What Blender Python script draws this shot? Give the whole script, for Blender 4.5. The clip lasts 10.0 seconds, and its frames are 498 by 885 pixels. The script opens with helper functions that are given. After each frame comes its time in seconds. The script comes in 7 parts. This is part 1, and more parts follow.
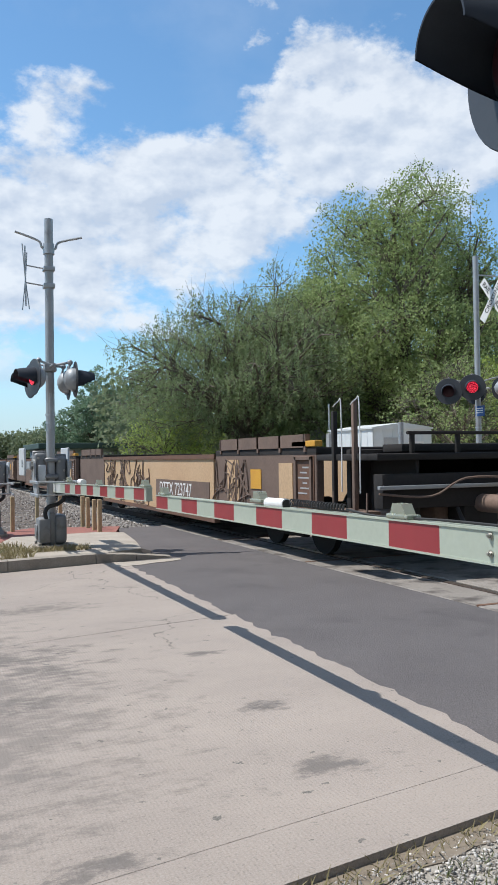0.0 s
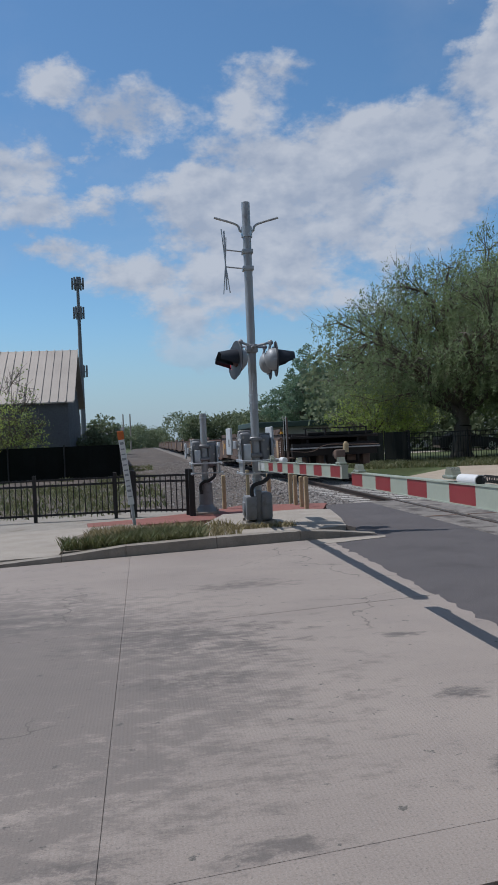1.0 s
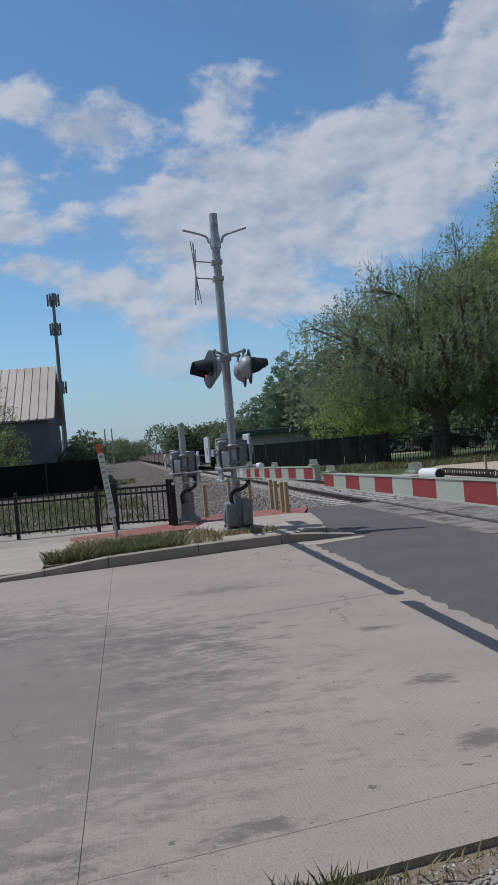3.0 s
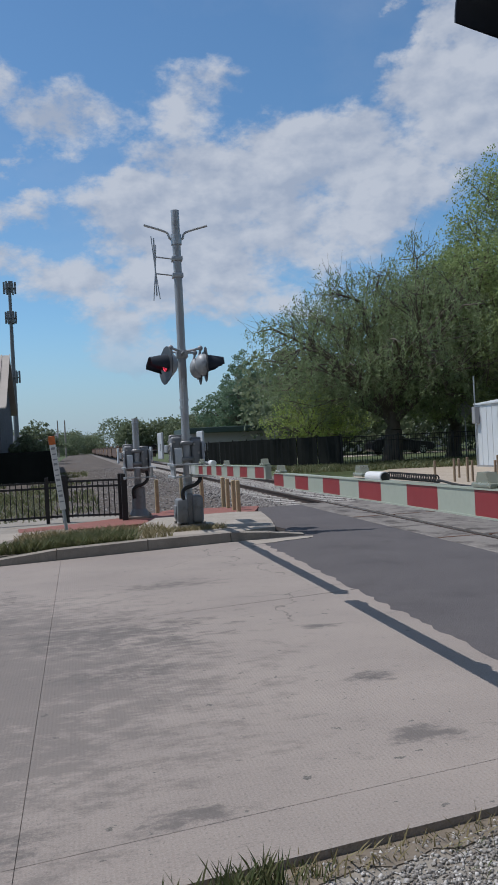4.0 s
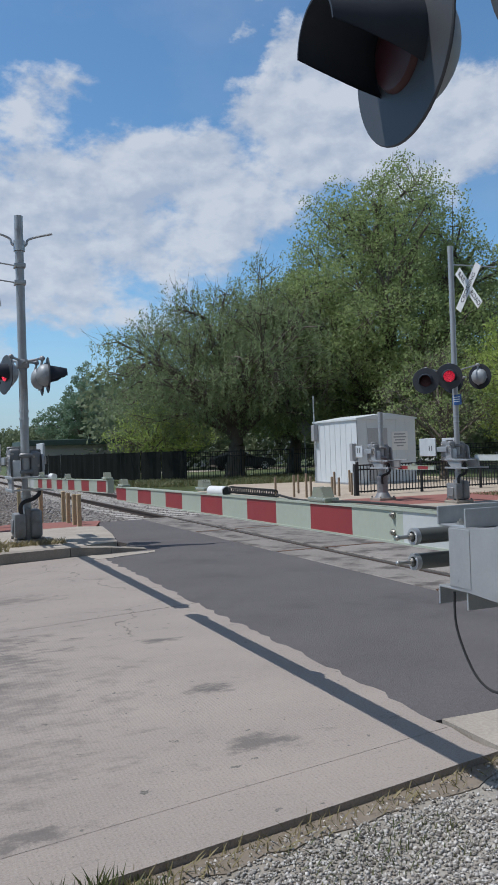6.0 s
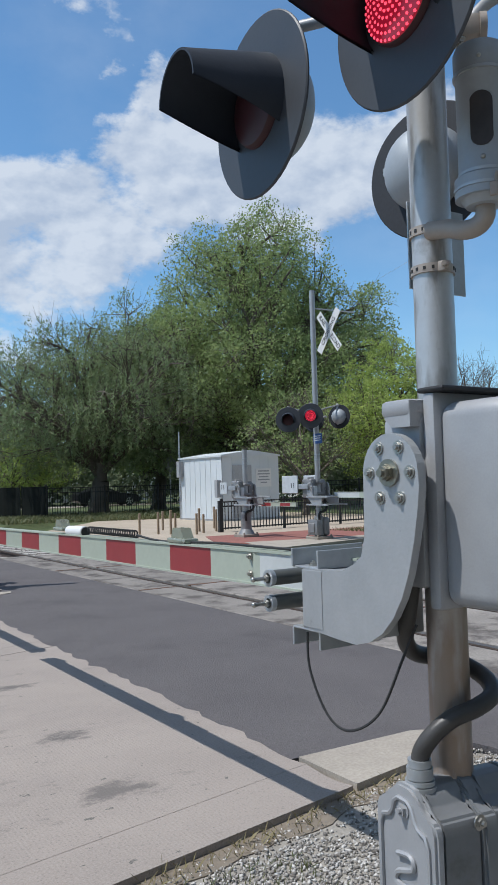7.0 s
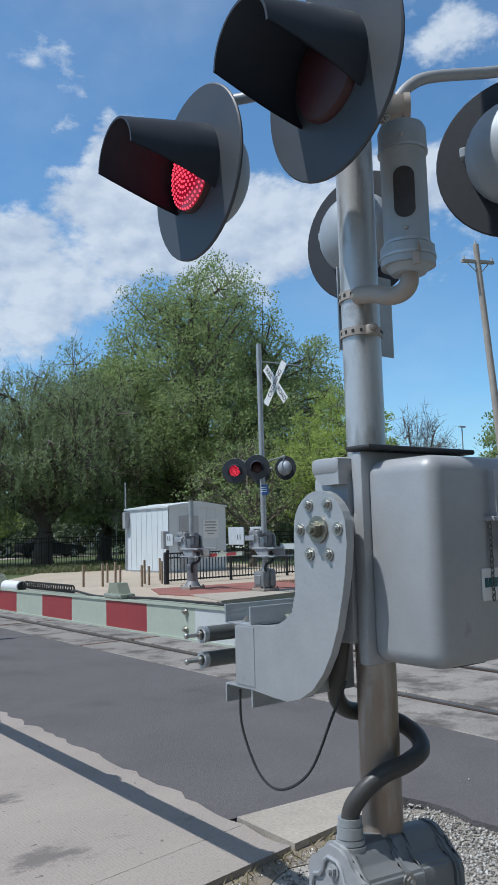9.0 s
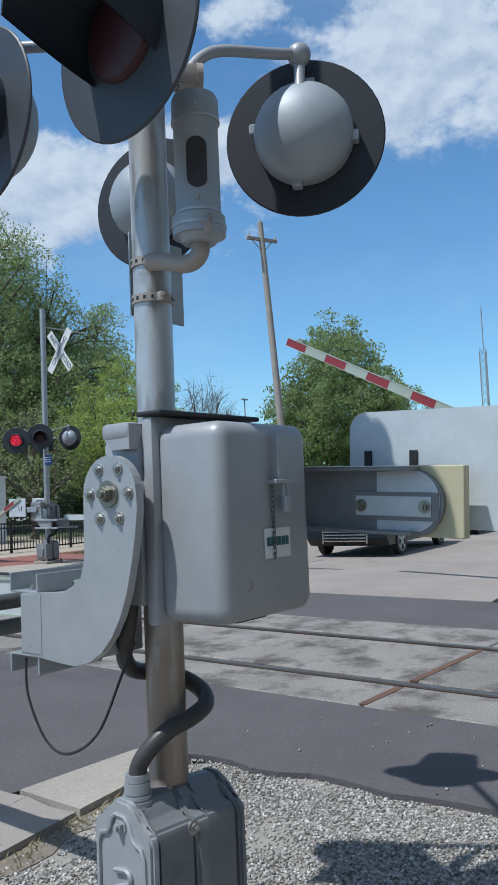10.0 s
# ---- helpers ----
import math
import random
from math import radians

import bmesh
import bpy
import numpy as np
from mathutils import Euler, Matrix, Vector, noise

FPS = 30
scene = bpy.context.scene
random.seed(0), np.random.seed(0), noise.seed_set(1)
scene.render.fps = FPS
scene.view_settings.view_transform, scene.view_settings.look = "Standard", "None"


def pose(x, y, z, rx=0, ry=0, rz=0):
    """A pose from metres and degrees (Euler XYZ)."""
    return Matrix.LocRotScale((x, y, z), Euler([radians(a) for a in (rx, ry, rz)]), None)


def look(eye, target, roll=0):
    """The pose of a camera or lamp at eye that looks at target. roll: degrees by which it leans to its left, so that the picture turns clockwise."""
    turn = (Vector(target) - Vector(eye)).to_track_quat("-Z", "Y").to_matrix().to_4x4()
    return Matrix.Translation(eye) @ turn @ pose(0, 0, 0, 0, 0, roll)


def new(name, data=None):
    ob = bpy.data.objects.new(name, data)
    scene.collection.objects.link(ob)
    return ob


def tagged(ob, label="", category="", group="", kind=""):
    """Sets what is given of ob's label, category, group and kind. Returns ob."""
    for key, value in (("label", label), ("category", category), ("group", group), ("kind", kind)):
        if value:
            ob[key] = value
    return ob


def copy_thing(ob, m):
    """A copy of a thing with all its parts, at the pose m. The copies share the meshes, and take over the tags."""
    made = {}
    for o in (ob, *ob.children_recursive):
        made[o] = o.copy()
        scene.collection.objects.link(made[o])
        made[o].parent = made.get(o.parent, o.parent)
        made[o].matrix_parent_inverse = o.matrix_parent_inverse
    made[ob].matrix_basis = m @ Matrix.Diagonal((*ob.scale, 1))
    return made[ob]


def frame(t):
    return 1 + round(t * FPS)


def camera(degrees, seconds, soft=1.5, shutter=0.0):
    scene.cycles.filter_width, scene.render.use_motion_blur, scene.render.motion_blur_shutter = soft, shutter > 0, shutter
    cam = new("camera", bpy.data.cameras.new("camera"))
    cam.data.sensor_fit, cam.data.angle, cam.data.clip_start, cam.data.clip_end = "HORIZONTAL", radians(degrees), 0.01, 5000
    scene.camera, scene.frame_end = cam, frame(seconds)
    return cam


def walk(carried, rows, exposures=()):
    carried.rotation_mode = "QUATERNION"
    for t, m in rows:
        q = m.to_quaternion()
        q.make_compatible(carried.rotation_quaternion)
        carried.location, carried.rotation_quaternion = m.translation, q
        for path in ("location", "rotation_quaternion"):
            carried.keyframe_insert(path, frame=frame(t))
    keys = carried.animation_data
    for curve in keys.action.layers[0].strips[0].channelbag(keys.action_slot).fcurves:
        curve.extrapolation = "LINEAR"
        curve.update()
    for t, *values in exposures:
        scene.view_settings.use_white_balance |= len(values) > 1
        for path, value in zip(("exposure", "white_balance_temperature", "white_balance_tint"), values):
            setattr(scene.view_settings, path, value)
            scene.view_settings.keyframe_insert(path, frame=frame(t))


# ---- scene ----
cam = camera(34.6, 10.0, soft=1.6)
PATH = [
    (0, (0.186, 0.708, 1.438), (0.96, 2.551, 1.475), -0.8),
    (0.5, (0.237, 0.706, 1.435), (0.648, 2.663, 1.461), -0.9),
    (1, (0.362, 0.765, 1.44), (0.627, 2.747, 1.432), -2.4),
    (1.5, (0.415, 0.753, 1.418), (0.673, 2.736, 1.408), -4.4),
    (2, (0.502, 0.79, 1.438), (0.761, 2.773, 1.446), -3.9),
    (3.3, (0.399, 0.536, 1.401), (0.721, 2.51, 1.419), -4.9),
    (3.5, (0.391, 0.516, 1.411), (0.746, 2.483, 1.466), -4.0),
    (4, (0.427, 0.517, 1.407), (0.847, 2.473, 1.406), -2.8),
    (4.5, (0.428, 0.513, 1.401), (0.907, 2.455, 1.413), -3.0),
    (5, (0.412, 0.468, 1.406), (0.933, 2.399, 1.424), -3.0),
    (5.2, (0.417, 0.483, 1.401), (0.974, 2.404, 1.415), -3.1),
    (6.3, (0.424, 0.482, 1.405), (1.316, 2.271, 1.424), -1.7),
    (6.5, (0.435, 0.469, 1.41), (1.393, 2.225, 1.428), -1.9),
    (7, (0.438, 0.459, 1.424), (1.524, 2.135, 1.524), -1.6),
    (7.5, (0.448, 0.434, 1.439), (1.598, 2.06, 1.621), -1.1),
    (8, (0.447, 0.408, 1.434), (1.636, 2.004, 1.635), -1.6),
    (8.5, (0.456, 0.407, 1.432), (1.646, 2.007, 1.588), -1.6),
    (9, (0.456, 0.403, 1.439), (1.645, 1.996, 1.661), -1.6),
    (9.5, (0.456, 0.422, 1.436), (1.76, 1.928, 1.614), -1.3),
    (10, (0.429, 0.396, 1.421), (2.001, 1.625, 1.552), -2.4),
]
EXPOSE = [(0, 0.40, 6350, 10), (0.2, 0.14, 6250, 11), (0.5, -0.29, 6100, 13), (1.0, -0.34, 6080, 13), (3.5, -0.31, 6100, 13), (4.5, -0.22, 6100, 13), (5.2, -0.12, 6100, 12), (6.5, -0.03, 6080, 11), (7, 0.10, 6050, 10), (8.5, 0.10, 5900, 8), (9.5, 0.06, 5850, 8), (10, 0.07, 5780, 7)]
walk(cam, [(t, look(eye, aim, lean)) for t, eye, aim, lean in PATH], EXPOSE)

# ---------------------------------------------------------------- light
SUN_TO = Vector((-0.51, 0.20, 1.0)).normalized()
sun_elev = math.asin(SUN_TO.z)
sun_az = math.atan2(SUN_TO.x, SUN_TO.y)

world = bpy.data.worlds.new("world")
scene.world = world
world.use_nodes = True
scene.view_settings.exposure = 0.0


def build_sky():
    nt = world.node_tree
    nt.nodes.clear()
    N, L = nt.nodes.new, nt.links.new
    out = N("ShaderNodeOutputWorld")
    bg = N("ShaderNodeBackground")
    bg.inputs[1].default_value = 0.122
    sky = N("ShaderNodeTexSky")
    sky.sky_type = "NISHITA"
    sky.sun_disc = False
    sky.sun_elevation = sun_elev
    sky.sun_rotation = sun_az
    sky.air_density = 1.0
    sky.dust_density = 0.35
    sky.ozone_density = 1.2
    tc = N("ShaderNodeTexCoord")
    sep = N("ShaderNodeSeparateXYZ")
    L(tc.outputs["Generated"], sep.inputs[0])

    def m(op, a, b=None, c=None):
        n = N("ShaderNodeMath")
        n.operation = op
        for q, v in zip(n.inputs, (a, b, c)):
            if v is None:
                continue
            if isinstance(v, (int, float)):
                q.default_value = v
            else:
                L(v, q)
        return n.outputs[0]

    def fbm(vec, scale, detail, rough, at=None):
        n = N("ShaderNodeTexNoise")
        n.inputs["Scale"].default_value = scale
        n.inputs["Detail"].default_value = detail
        n.inputs["Roughness"].default_value = rough
        if at:
            o = N("ShaderNodeVectorMath")
            o.operation = "ADD"
            L(vec, o.inputs[0])
            o.inputs[1].default_value = at
            vec = o.outputs[0]
        L(vec, n.inputs["Vector"])
        return n

    def along(az, pts):
        """A height in degrees that runs from point to point over the bearing."""
        pos = N("ShaderNodeMapRange")
        pos.inputs[1].default_value, pos.inputs[2].default_value = pts[0][0], pts[-1][0]
        L(az, pos.inputs[0])
        r = N("ShaderNodeValToRGB")
        span = pts[-1][0] - pts[0][0]
        for k, (a, e) in enumerate(pts):
            if k == 0:
                q = r.color_ramp.elements[0]
            elif k == len(pts) - 1:
                q = r.color_ramp.elements[-1]
            else:
                q = r.color_ramp.elements.new((a - pts[0][0]) / span)
            q.color = (e / 40, e / 40, e / 40, 1)
        L(pos.outputs[0], r.inputs[0])
        return m("MULTIPLY", r.outputs[0], 40.0)

    vm = N("ShaderNodeVectorMath")
    vm.operation = "MULTIPLY"
    L(tc.outputs["Generated"], vm.inputs[0])
    vm.inputs[1].default_value = (1.0, 1.0, 1.6)
    sky_v = vm.outputs[0]
    warp = N("ShaderNodeSeparateColor")
    L(fbm(sky_v, 11.0, 7.0, 0.62).outputs["Color"], warp.inputs[0])
    az = m("MULTIPLY", m("ARCTAN2", sep.outputs[0], sep.outputs[1]), 57.2958)
    el = m("MULTIPLY", m("ARCSINE", sep.outputs[2]), 57.2958)
    wide = m("SUBTRACT", m("MAXIMUM", m("SUBTRACT", m("ABSOLUTE", m("SUBTRACT", az, 33.0)), 45.0), m("SUBTRACT", el, 35.0)), 0.0)
    az = m("ADD", az, m("MULTIPLY", m("SUBTRACT", warp.outputs[0], 0.5), 7.0))
    el = m("ADD", el, m("MULTIPLY", m("SUBTRACT", warp.outputs[1], 0.5), 5.0))
    big = fbm(sky_v, 9.0, 11.0, 0.63)
    grain = m("MULTIPLY", m("SUBTRACT", big.outputs[0], 0.5), 2.3)
    # the long bank: billowing above, thinning below
    up = m("DIVIDE", m("SUBTRACT", along(az, BANK_TOP), el), 2.6)
    down = m("DIVIDE", m("SUBTRACT", el, along(az, BANK_FOOT)), 4.5)
    ends = m("MINIMUM", m("DIVIDE", m("SUBTRACT", az, 0.5), 5.0), m("DIVIDE", m("SUBTRACT", 58.0, az), 7.0))
    bank = m("MAXIMUM", m("MINIMUM", m("MINIMUM", up, down), m("MINIMUM", ends, 1.0)), -1.0)
    dens = m("ADD", m("MULTIPLY", bank, 0.62), grain)
    # loose puffs and streaks
    for a, e, ra, re, amt in PUFFS:
        ex = m("DIVIDE", m("SUBTRACT", az, a), ra)
        ey = m("DIVIDE", m("SUBTRACT", el, e), re)
        d = m("SUBTRACT", amt, m("MULTIPLY", m("SQRT", m("ADD", m("MULTIPLY", ex, ex), m("MULTIPLY", ey, ey))), 0.75))
        dens = m("MAXIMUM", dens, m("ADD", m("MULTIPLY", m("MAXIMUM", d, -1.0), 0.6), grain))
    # the same broken cloud all round and overhead
    rest = m("MULTIPLY", m("MAXIMUM", m("MINIMUM", m("DIVIDE", wide, 6.0), 1.0), 0.0), 0.35)
    over = m("ADD", m("MULTIPLY", m("SUBTRACT", fbm(sky_v, 4.2, 8.0, 0.6).outputs[0], 0.56), 3.0), m("SUBTRACT", rest, 0.35))
    dens = m("MAXIMUM", dens, over)
    ramp = N("ShaderNodeMapRange")
    ramp.interpolation_type = "SMOOTHSTEP"
    ramp.inputs[1].default_value, ramp.inputs[2].default_value = 0.0, 0.50
    L(dens, ramp.inputs[0])
    # low haze hides the deck at the horizon
    fade = N("ShaderNodeMapRange")
    fade.inputs[1].default_value = 0.04
    fade.inputs[2].default_value = 0.16
    L(sep.outputs[2], fade.inputs[0])
    veil_n = N("ShaderNodeMapRange")
    veil_n.inputs[1].default_value, veil_n.inputs[2].default_value = 0.45, 0.75
    veil_n.inputs[3].default_value, veil_n.inputs[4].default_value = 0.0, 0.22
    L(fbm(sky_v, 3.0, 6.0, 0.55).outputs[0], veil_n.inputs[0])
    cover = m("MULTIPLY", m("MAXIMUM", ramp.outputs[0], veil_n.outputs[0]), fade.outputs[0])
    # billows lit from the sun's side
    lit = fbm(sky_v, 9.0, 5.0, 0.55)
    off = fbm(sky_v, 9.0, 5.0, 0.55, tuple(SUN_TO * 0.022))
    shade = m("ADD", m("MULTIPLY", m("SUBTRACT", lit.outputs[0], off.outputs[0]), 4.0), 0.55)
    cr = N("ShaderNodeValToRGB")
    cr.color_ramp.elements[0].position = 0.15
    cr.color_ramp.elements[0].color = (3.6, 4.1, 4.85, 1)
    cr.color_ramp.elements[1].position = 0.85
    cr.color_ramp.elements[1].color = (5.25, 5.55, 5.9, 1)
    L(shade, cr.inputs[0])
    mix = N("ShaderNodeMix")
    mix.data_type = "RGBA"
    L(m("MULTIPLY", cover, 0.93), mix.inputs["Factor"])
    tint = N("ShaderNodeMix")
    tint.data_type = "RGBA"
    tint.blend_type = "MULTIPLY"
    tint.inputs["Factor"].default_value = 1.0
    L(sky.outputs[0], tint.inputs["A"])
    tint.inputs["B"].default_value = (0.765, 1.02, 1.10, 1)
    # sky overhead and to the south, out of view, greyed to take blue out of the shadows
    bw = N("ShaderNodeRGBToBW")
    L(tint.outputs["Result"], bw.inputs[0])
    v1 = N("ShaderNodeMapRange")
    v1.inputs[1].default_value, v1.inputs[2].default_value = 0.55, 0.80
    v1.inputs[3].default_value, v1.inputs[4].default_value = 0.0, 0.65
    L(sep.outputs[2], v1.inputs[0])
    v2 = N("ShaderNodeMapRange")
    v2.inputs[1].default_value, v2.inputs[2].default_value = -0.15, -0.5
    v2.inputs[3].default_value, v2.inputs[4].default_value = 0.0, 0.55
    L(sep.outputs[1], v2.inputs[0])
    neutral_mix = N("ShaderNodeMix")
    neutral_mix.data_type = "RGBA"
    L(m("MAXIMUM", v1.outputs[0], v2.outputs[0]), neutral_mix.inputs["Factor"])
    L(tint.outputs["Result"], neutral_mix.inputs["A"])
    L(bw.outputs[0], neutral_mix.inputs["B"])
    L(neutral_mix.outputs["Result"], mix.inputs["A"])
    L(cr.outputs[0], mix.inputs["B"])
    # pale haze along the horizon
    hz = N("ShaderNodeMapRange")
    hz.interpolation_type = "SMOOTHSTEP"
    hz.inputs[1].default_value, hz.inputs[2].default_value = -0.02, 0.17
    hz.inputs[3].default_value, hz.inputs[4].default_value = 0.85, 0.0
    L(sep.outputs[2], hz.inputs[0])
    air = N("ShaderNodeMix")
    air.data_type = "RGBA"
    thin = N("ShaderNodeMapRange")
    thin.inputs[1].default_value, thin.inputs[2].default_value = 0.25, 0.85
    thin.inputs[3].default_value, thin.inputs[4].default_value = 1.0, 0.35
    L(sep.outputs[0], thin.inputs[0])
    L(m("MULTIPLY", hz.outputs[0], thin.outputs[0]), air.inputs["Factor"])
    L(mix.outputs["Result"], air.inputs["A"])
    air.inputs["B"].default_value = (3.3, 4.05, 4.9, 1)
    L(air.outputs["Result"], bg.inputs[0])
    L(bg.outputs[0], out.inputs[0])


# bearings and heights in degrees
BANK_TOP = [(-2, 18.5), (2, 19.2), (5, 20.6), (11, 21.2), (15, 22.8), (19, 23.2), (22.4, 24.6), (24.6, 26.2), (26.5, 29.0), (30, 29.2), (36, 27.2), (44, 25.6), (52, 26.5), (60, 25.0)]
BANK_FOOT = [(-2, 6.5), (3, 5.8), (8, 6.8), (16, 9.0), (22, 11.4), (28, 13.8), (36, 15.6), (44, 16.6), (52, 19.5), (60, 20.0)]
PUFFS = [
    (8.3, 22.9, 4.4, 2.0, 0.95), (0.3, 21.6, 2.7, 1.7, 1.35), (-4.8, 24.0, 2.8, 1.4, 0.95), (-7.0, 18.7, 3.4, 2.2, 1.05), (-5.6, 16.0, 3.2, 1.5, 1.0),
    (-3.6, 19.5, 2.8, 1.0, 0.85), (-2.2, 16.2, 2.6, 1.2, 0.8), (1.5, 12.3, 4.8, 2.0, 0.95), (-5.0, 13.2, 4.2, 1.3, 1.0), (3.8, 5.6, 3.6, 1.0, 0.75),
    (9.0, 30.3, 3.2, 0.9, 0.75), (15.8, 29.3, 2.8, 0.8, 0.65), (23.6, 27.6, 2.0, 0.8, 0.65), (21.5, 31.4, 5.0, 1.8, 0.7), (66.5, 28.8, 7.5, 5.0, 1.15),
    (73.0, 26.5, 6.5, 4.2, 1.1), (65.0, 24.6, 3.4, 1.4, 0.8), (53.0, 32.6, 4.5, 1.6, 0.7), (47.5, 34.6, 4.5, 1.4, 0.7)]
build_sky()
sun_data = bpy.data.lights.new("sun", "SUN")
sun_data.energy = 3.75
sun_data.angle = radians(0.6)
sun_data.color = (1.0, 0.95, 0.875)
sun = new("sun", sun_data)
sun.matrix_world = look((0, 0, 60), Vector((0, 0, 60)) - SUN_TO)


# ---------------------------------------------------------------- materials
def surf(name, a, b=None, scale=3.0, rough=0.7, metal=0.0, bump=0.15, fine=40.0, dirt=None, dirt_scale=0.6, dirt_at=0.55, per_object=0.0, coat=0.0, spread=0.25, grain=None):
    """A two-scale surface: broad blotches from a to b, fine grain in the relief, optional stains of colour dirt."""
    mat = bpy.data.materials.new(name)
    mat.use_nodes = True
    nt = mat.node_tree
    N, L = nt.nodes.new, nt.links.new
    p = nt.nodes["Principled BSDF"]
    b = b or tuple(c * 0.8 for c in a)
    tc = N("ShaderNodeTexCoord")
    n1 = N("ShaderNodeTexNoise")
    n1.inputs["Scale"].default_value = scale
    n1.inputs["Detail"].default_value = 5
    n1.inputs["Roughness"].default_value = 0.6
    L(tc.outputs["Object"], n1.inputs["Vector"])
    r1 = N("ShaderNodeValToRGB")
    r1.color_ramp.elements[0].position = 0.5 - spread
    r1.color_ramp.elements[1].position = 0.5 + spread
    r1.color_ramp.elements[0].color = (*a, 1)
    r1.color_ramp.elements[1].color = (*b, 1)
    L(n1.outputs[0], r1.inputs[0])
    col = r1.outputs[0]
    n2 = N("ShaderNodeTexNoise")
    n2.inputs["Scale"].default_value = fine
    n2.inputs["Detail"].default_value = 3
    L(tc.outputs["Object"], n2.inputs["Vector"])
    g = N("ShaderNodeMix")
    g.data_type = "RGBA"
    g.blend_type = "OVERLAY"
    g.inputs["Factor"].default_value = (0.06 if metal > 0.1 or rough < 0.6 else 0.3) if grain is None else grain
    L(col, g.inputs["A"])
    L(n2.outputs[0], g.inputs["B"])
    col = g.outputs["Result"]
    if dirt:
        n3 = N("ShaderNodeTexNoise")
        n3.inputs["Scale"].default_value = dirt_scale
        n3.inputs["Detail"].default_value = 7
        n3.inputs["Roughness"].default_value = 0.65
        L(tc.outputs["Object"], n3.inputs["Vector"])
        r3 = N("ShaderNodeValToRGB")
        r3.color_ramp.elements[0].position = dirt_at
        r3.color_ramp.elements[1].position = dirt_at + 0.14
        L(n3.outputs[0], r3.inputs[0])
        x = N("ShaderNodeMix")
        x.data_type = "RGBA"
        L(r3.outputs[0], x.inputs["Factor"])
        L(col, x.inputs["A"])
        x.inputs["B"].default_value = (*dirt, 1)
        col = x.outputs["Result"]
    if per_object:
        oi = N("ShaderNodeObjectInfo")
        h = N("ShaderNodeHueSaturation")
        mr = N("ShaderNodeMapRange")
        mr.inputs[3].default_value = 1 - per_object
        mr.inputs[4].default_value = 1 + per_object
        L(oi.outputs["Random"], mr.inputs[0])
        L(mr.outputs[0], h.inputs["Value"])
        L(col, h.inputs["Color"])
        col = h.outputs[0]
    L(col, p.inputs["Base Color"])
    p.inputs["Metallic"].default_value = metal
    p.inputs["Coat Weight"].default_value = coat
    rr = N("ShaderNodeMapRange")
    rr.inputs[3].default_value = max(rough - 0.1, 0.02)
    rr.inputs[4].default_value = min(rough + 0.1, 1)
    L(n1.outputs[0], rr.inputs[0])
    L(rr.outputs[0], p.inputs["Roughness"])
    if bump:
        bp = N("ShaderNodeBump")
        bp.inputs["Strength"].default_value = bump
        bp.inputs["Distance"].default_value = 0.01
        L(n2.outputs[0], bp.inputs["Height"])
        L(bp.outputs[0], p.inputs["Normal"])
    return mat


def leafy(name, a, b, trans=0.35):
    """Leaves: two greens by island, some light through them."""
    mat = bpy.data.materials.new(name)
    mat.use_nodes = True
    nt = mat.node_tree
    N, L = nt.nodes.new, nt.links.new
    p = nt.nodes["Principled BSDF"]
    geo = N("ShaderNodeNewGeometry")
    r = N("ShaderNodeValToRGB")
    r.color_ramp.elements[0].color = (*a, 1)
    r.color_ramp.elements[1].color = (*b, 1)
    L(geo.outputs["Random Per Island"], r.inputs[0])
    L(r.outputs[0], p.inputs["Base Color"])
    p.inputs["Roughness"].default_value = 0.6
    tr = N("ShaderNodeBsdfTranslucent")
    L(r.outputs[0], tr.inputs[0])
    mx = N("ShaderNodeMixShader")
    mx.inputs[0].default_value = trans
    L(p.outputs[0], mx.inputs[1])
    L(tr.outputs[0], mx.inputs[2])
    L(mx.outputs[0], nt.nodes["Material Output"].inputs[0])
    return mat


def glow(name, col, strength):
    mat = bpy.data.materials.new(name)
    mat.use_nodes = True
    p = mat.node_tree.nodes["Principled BSDF"]
    p.inputs["Base Color"].default_value = (*col, 1)
    p.inputs["Emission Color"].default_value = (*col, 1)
    p.inputs["Emission Strength"].default_value = strength
    p.inputs["Roughness"].default_value = 0.2
    return mat


M = {}
M["concrete_pale"] = surf("concrete_pale", (0.41, 0.365, 0.31), (0.31, 0.275, 0.232), 2.5, 0.9, bump=0.3, fine=60)
M["kerb"] = surf("kerb", (0.33, 0.295, 0.25), (0.215, 0.19, 0.16), 3.5, 0.9, bump=0.3, fine=60)
M["panel"] = surf("panel", (0.19, 0.172, 0.155), (0.28, 0.256, 0.232), 1.6, 0.85, bump=0.3, fine=50, dirt=(0.09, 0.078, 0.07), dirt_scale=2.3, dirt_at=0.48, per_object=0.15, grain=0.5)
M["asphalt"] = surf("asphalt", (0.092, 0.083, 0.085), (0.122, 0.112, 0.113), 1.3, 0.92, bump=0.6, fine=110, dirt=(0.078, 0.071, 0.073), dirt_scale=0.7, grain=0.55)
M["joint"] = surf("joint", (0.16, 0.14, 0.12), (0.22, 0.195, 0.17), 4, 0.9, bump=0.3)
M["gravel_bed"] = surf("gravel_bed", (0.26, 0.235, 0.20), (0.36, 0.335, 0.295), 2.0, 0.95, bump=0.9, fine=45, dirt=(0.20, 0.165, 0.125), dirt_scale=1.0, dirt_at=0.55)
M["ballast"] = surf("ballast", (0.16, 0.145, 0.132), (0.24, 0.222, 0.205), 6.0, 0.95, bump=0.2, fine=60)
M["cinder"] = surf("cinder", (0.062, 0.05, 0.042), (0.14, 0.116, 0.096), 0.9, 0.95, bump=1.0, fine=18, dirt=(0.19, 0.16, 0.128), dirt_scale=0.5, dirt_at=0.54, grain=0.7)
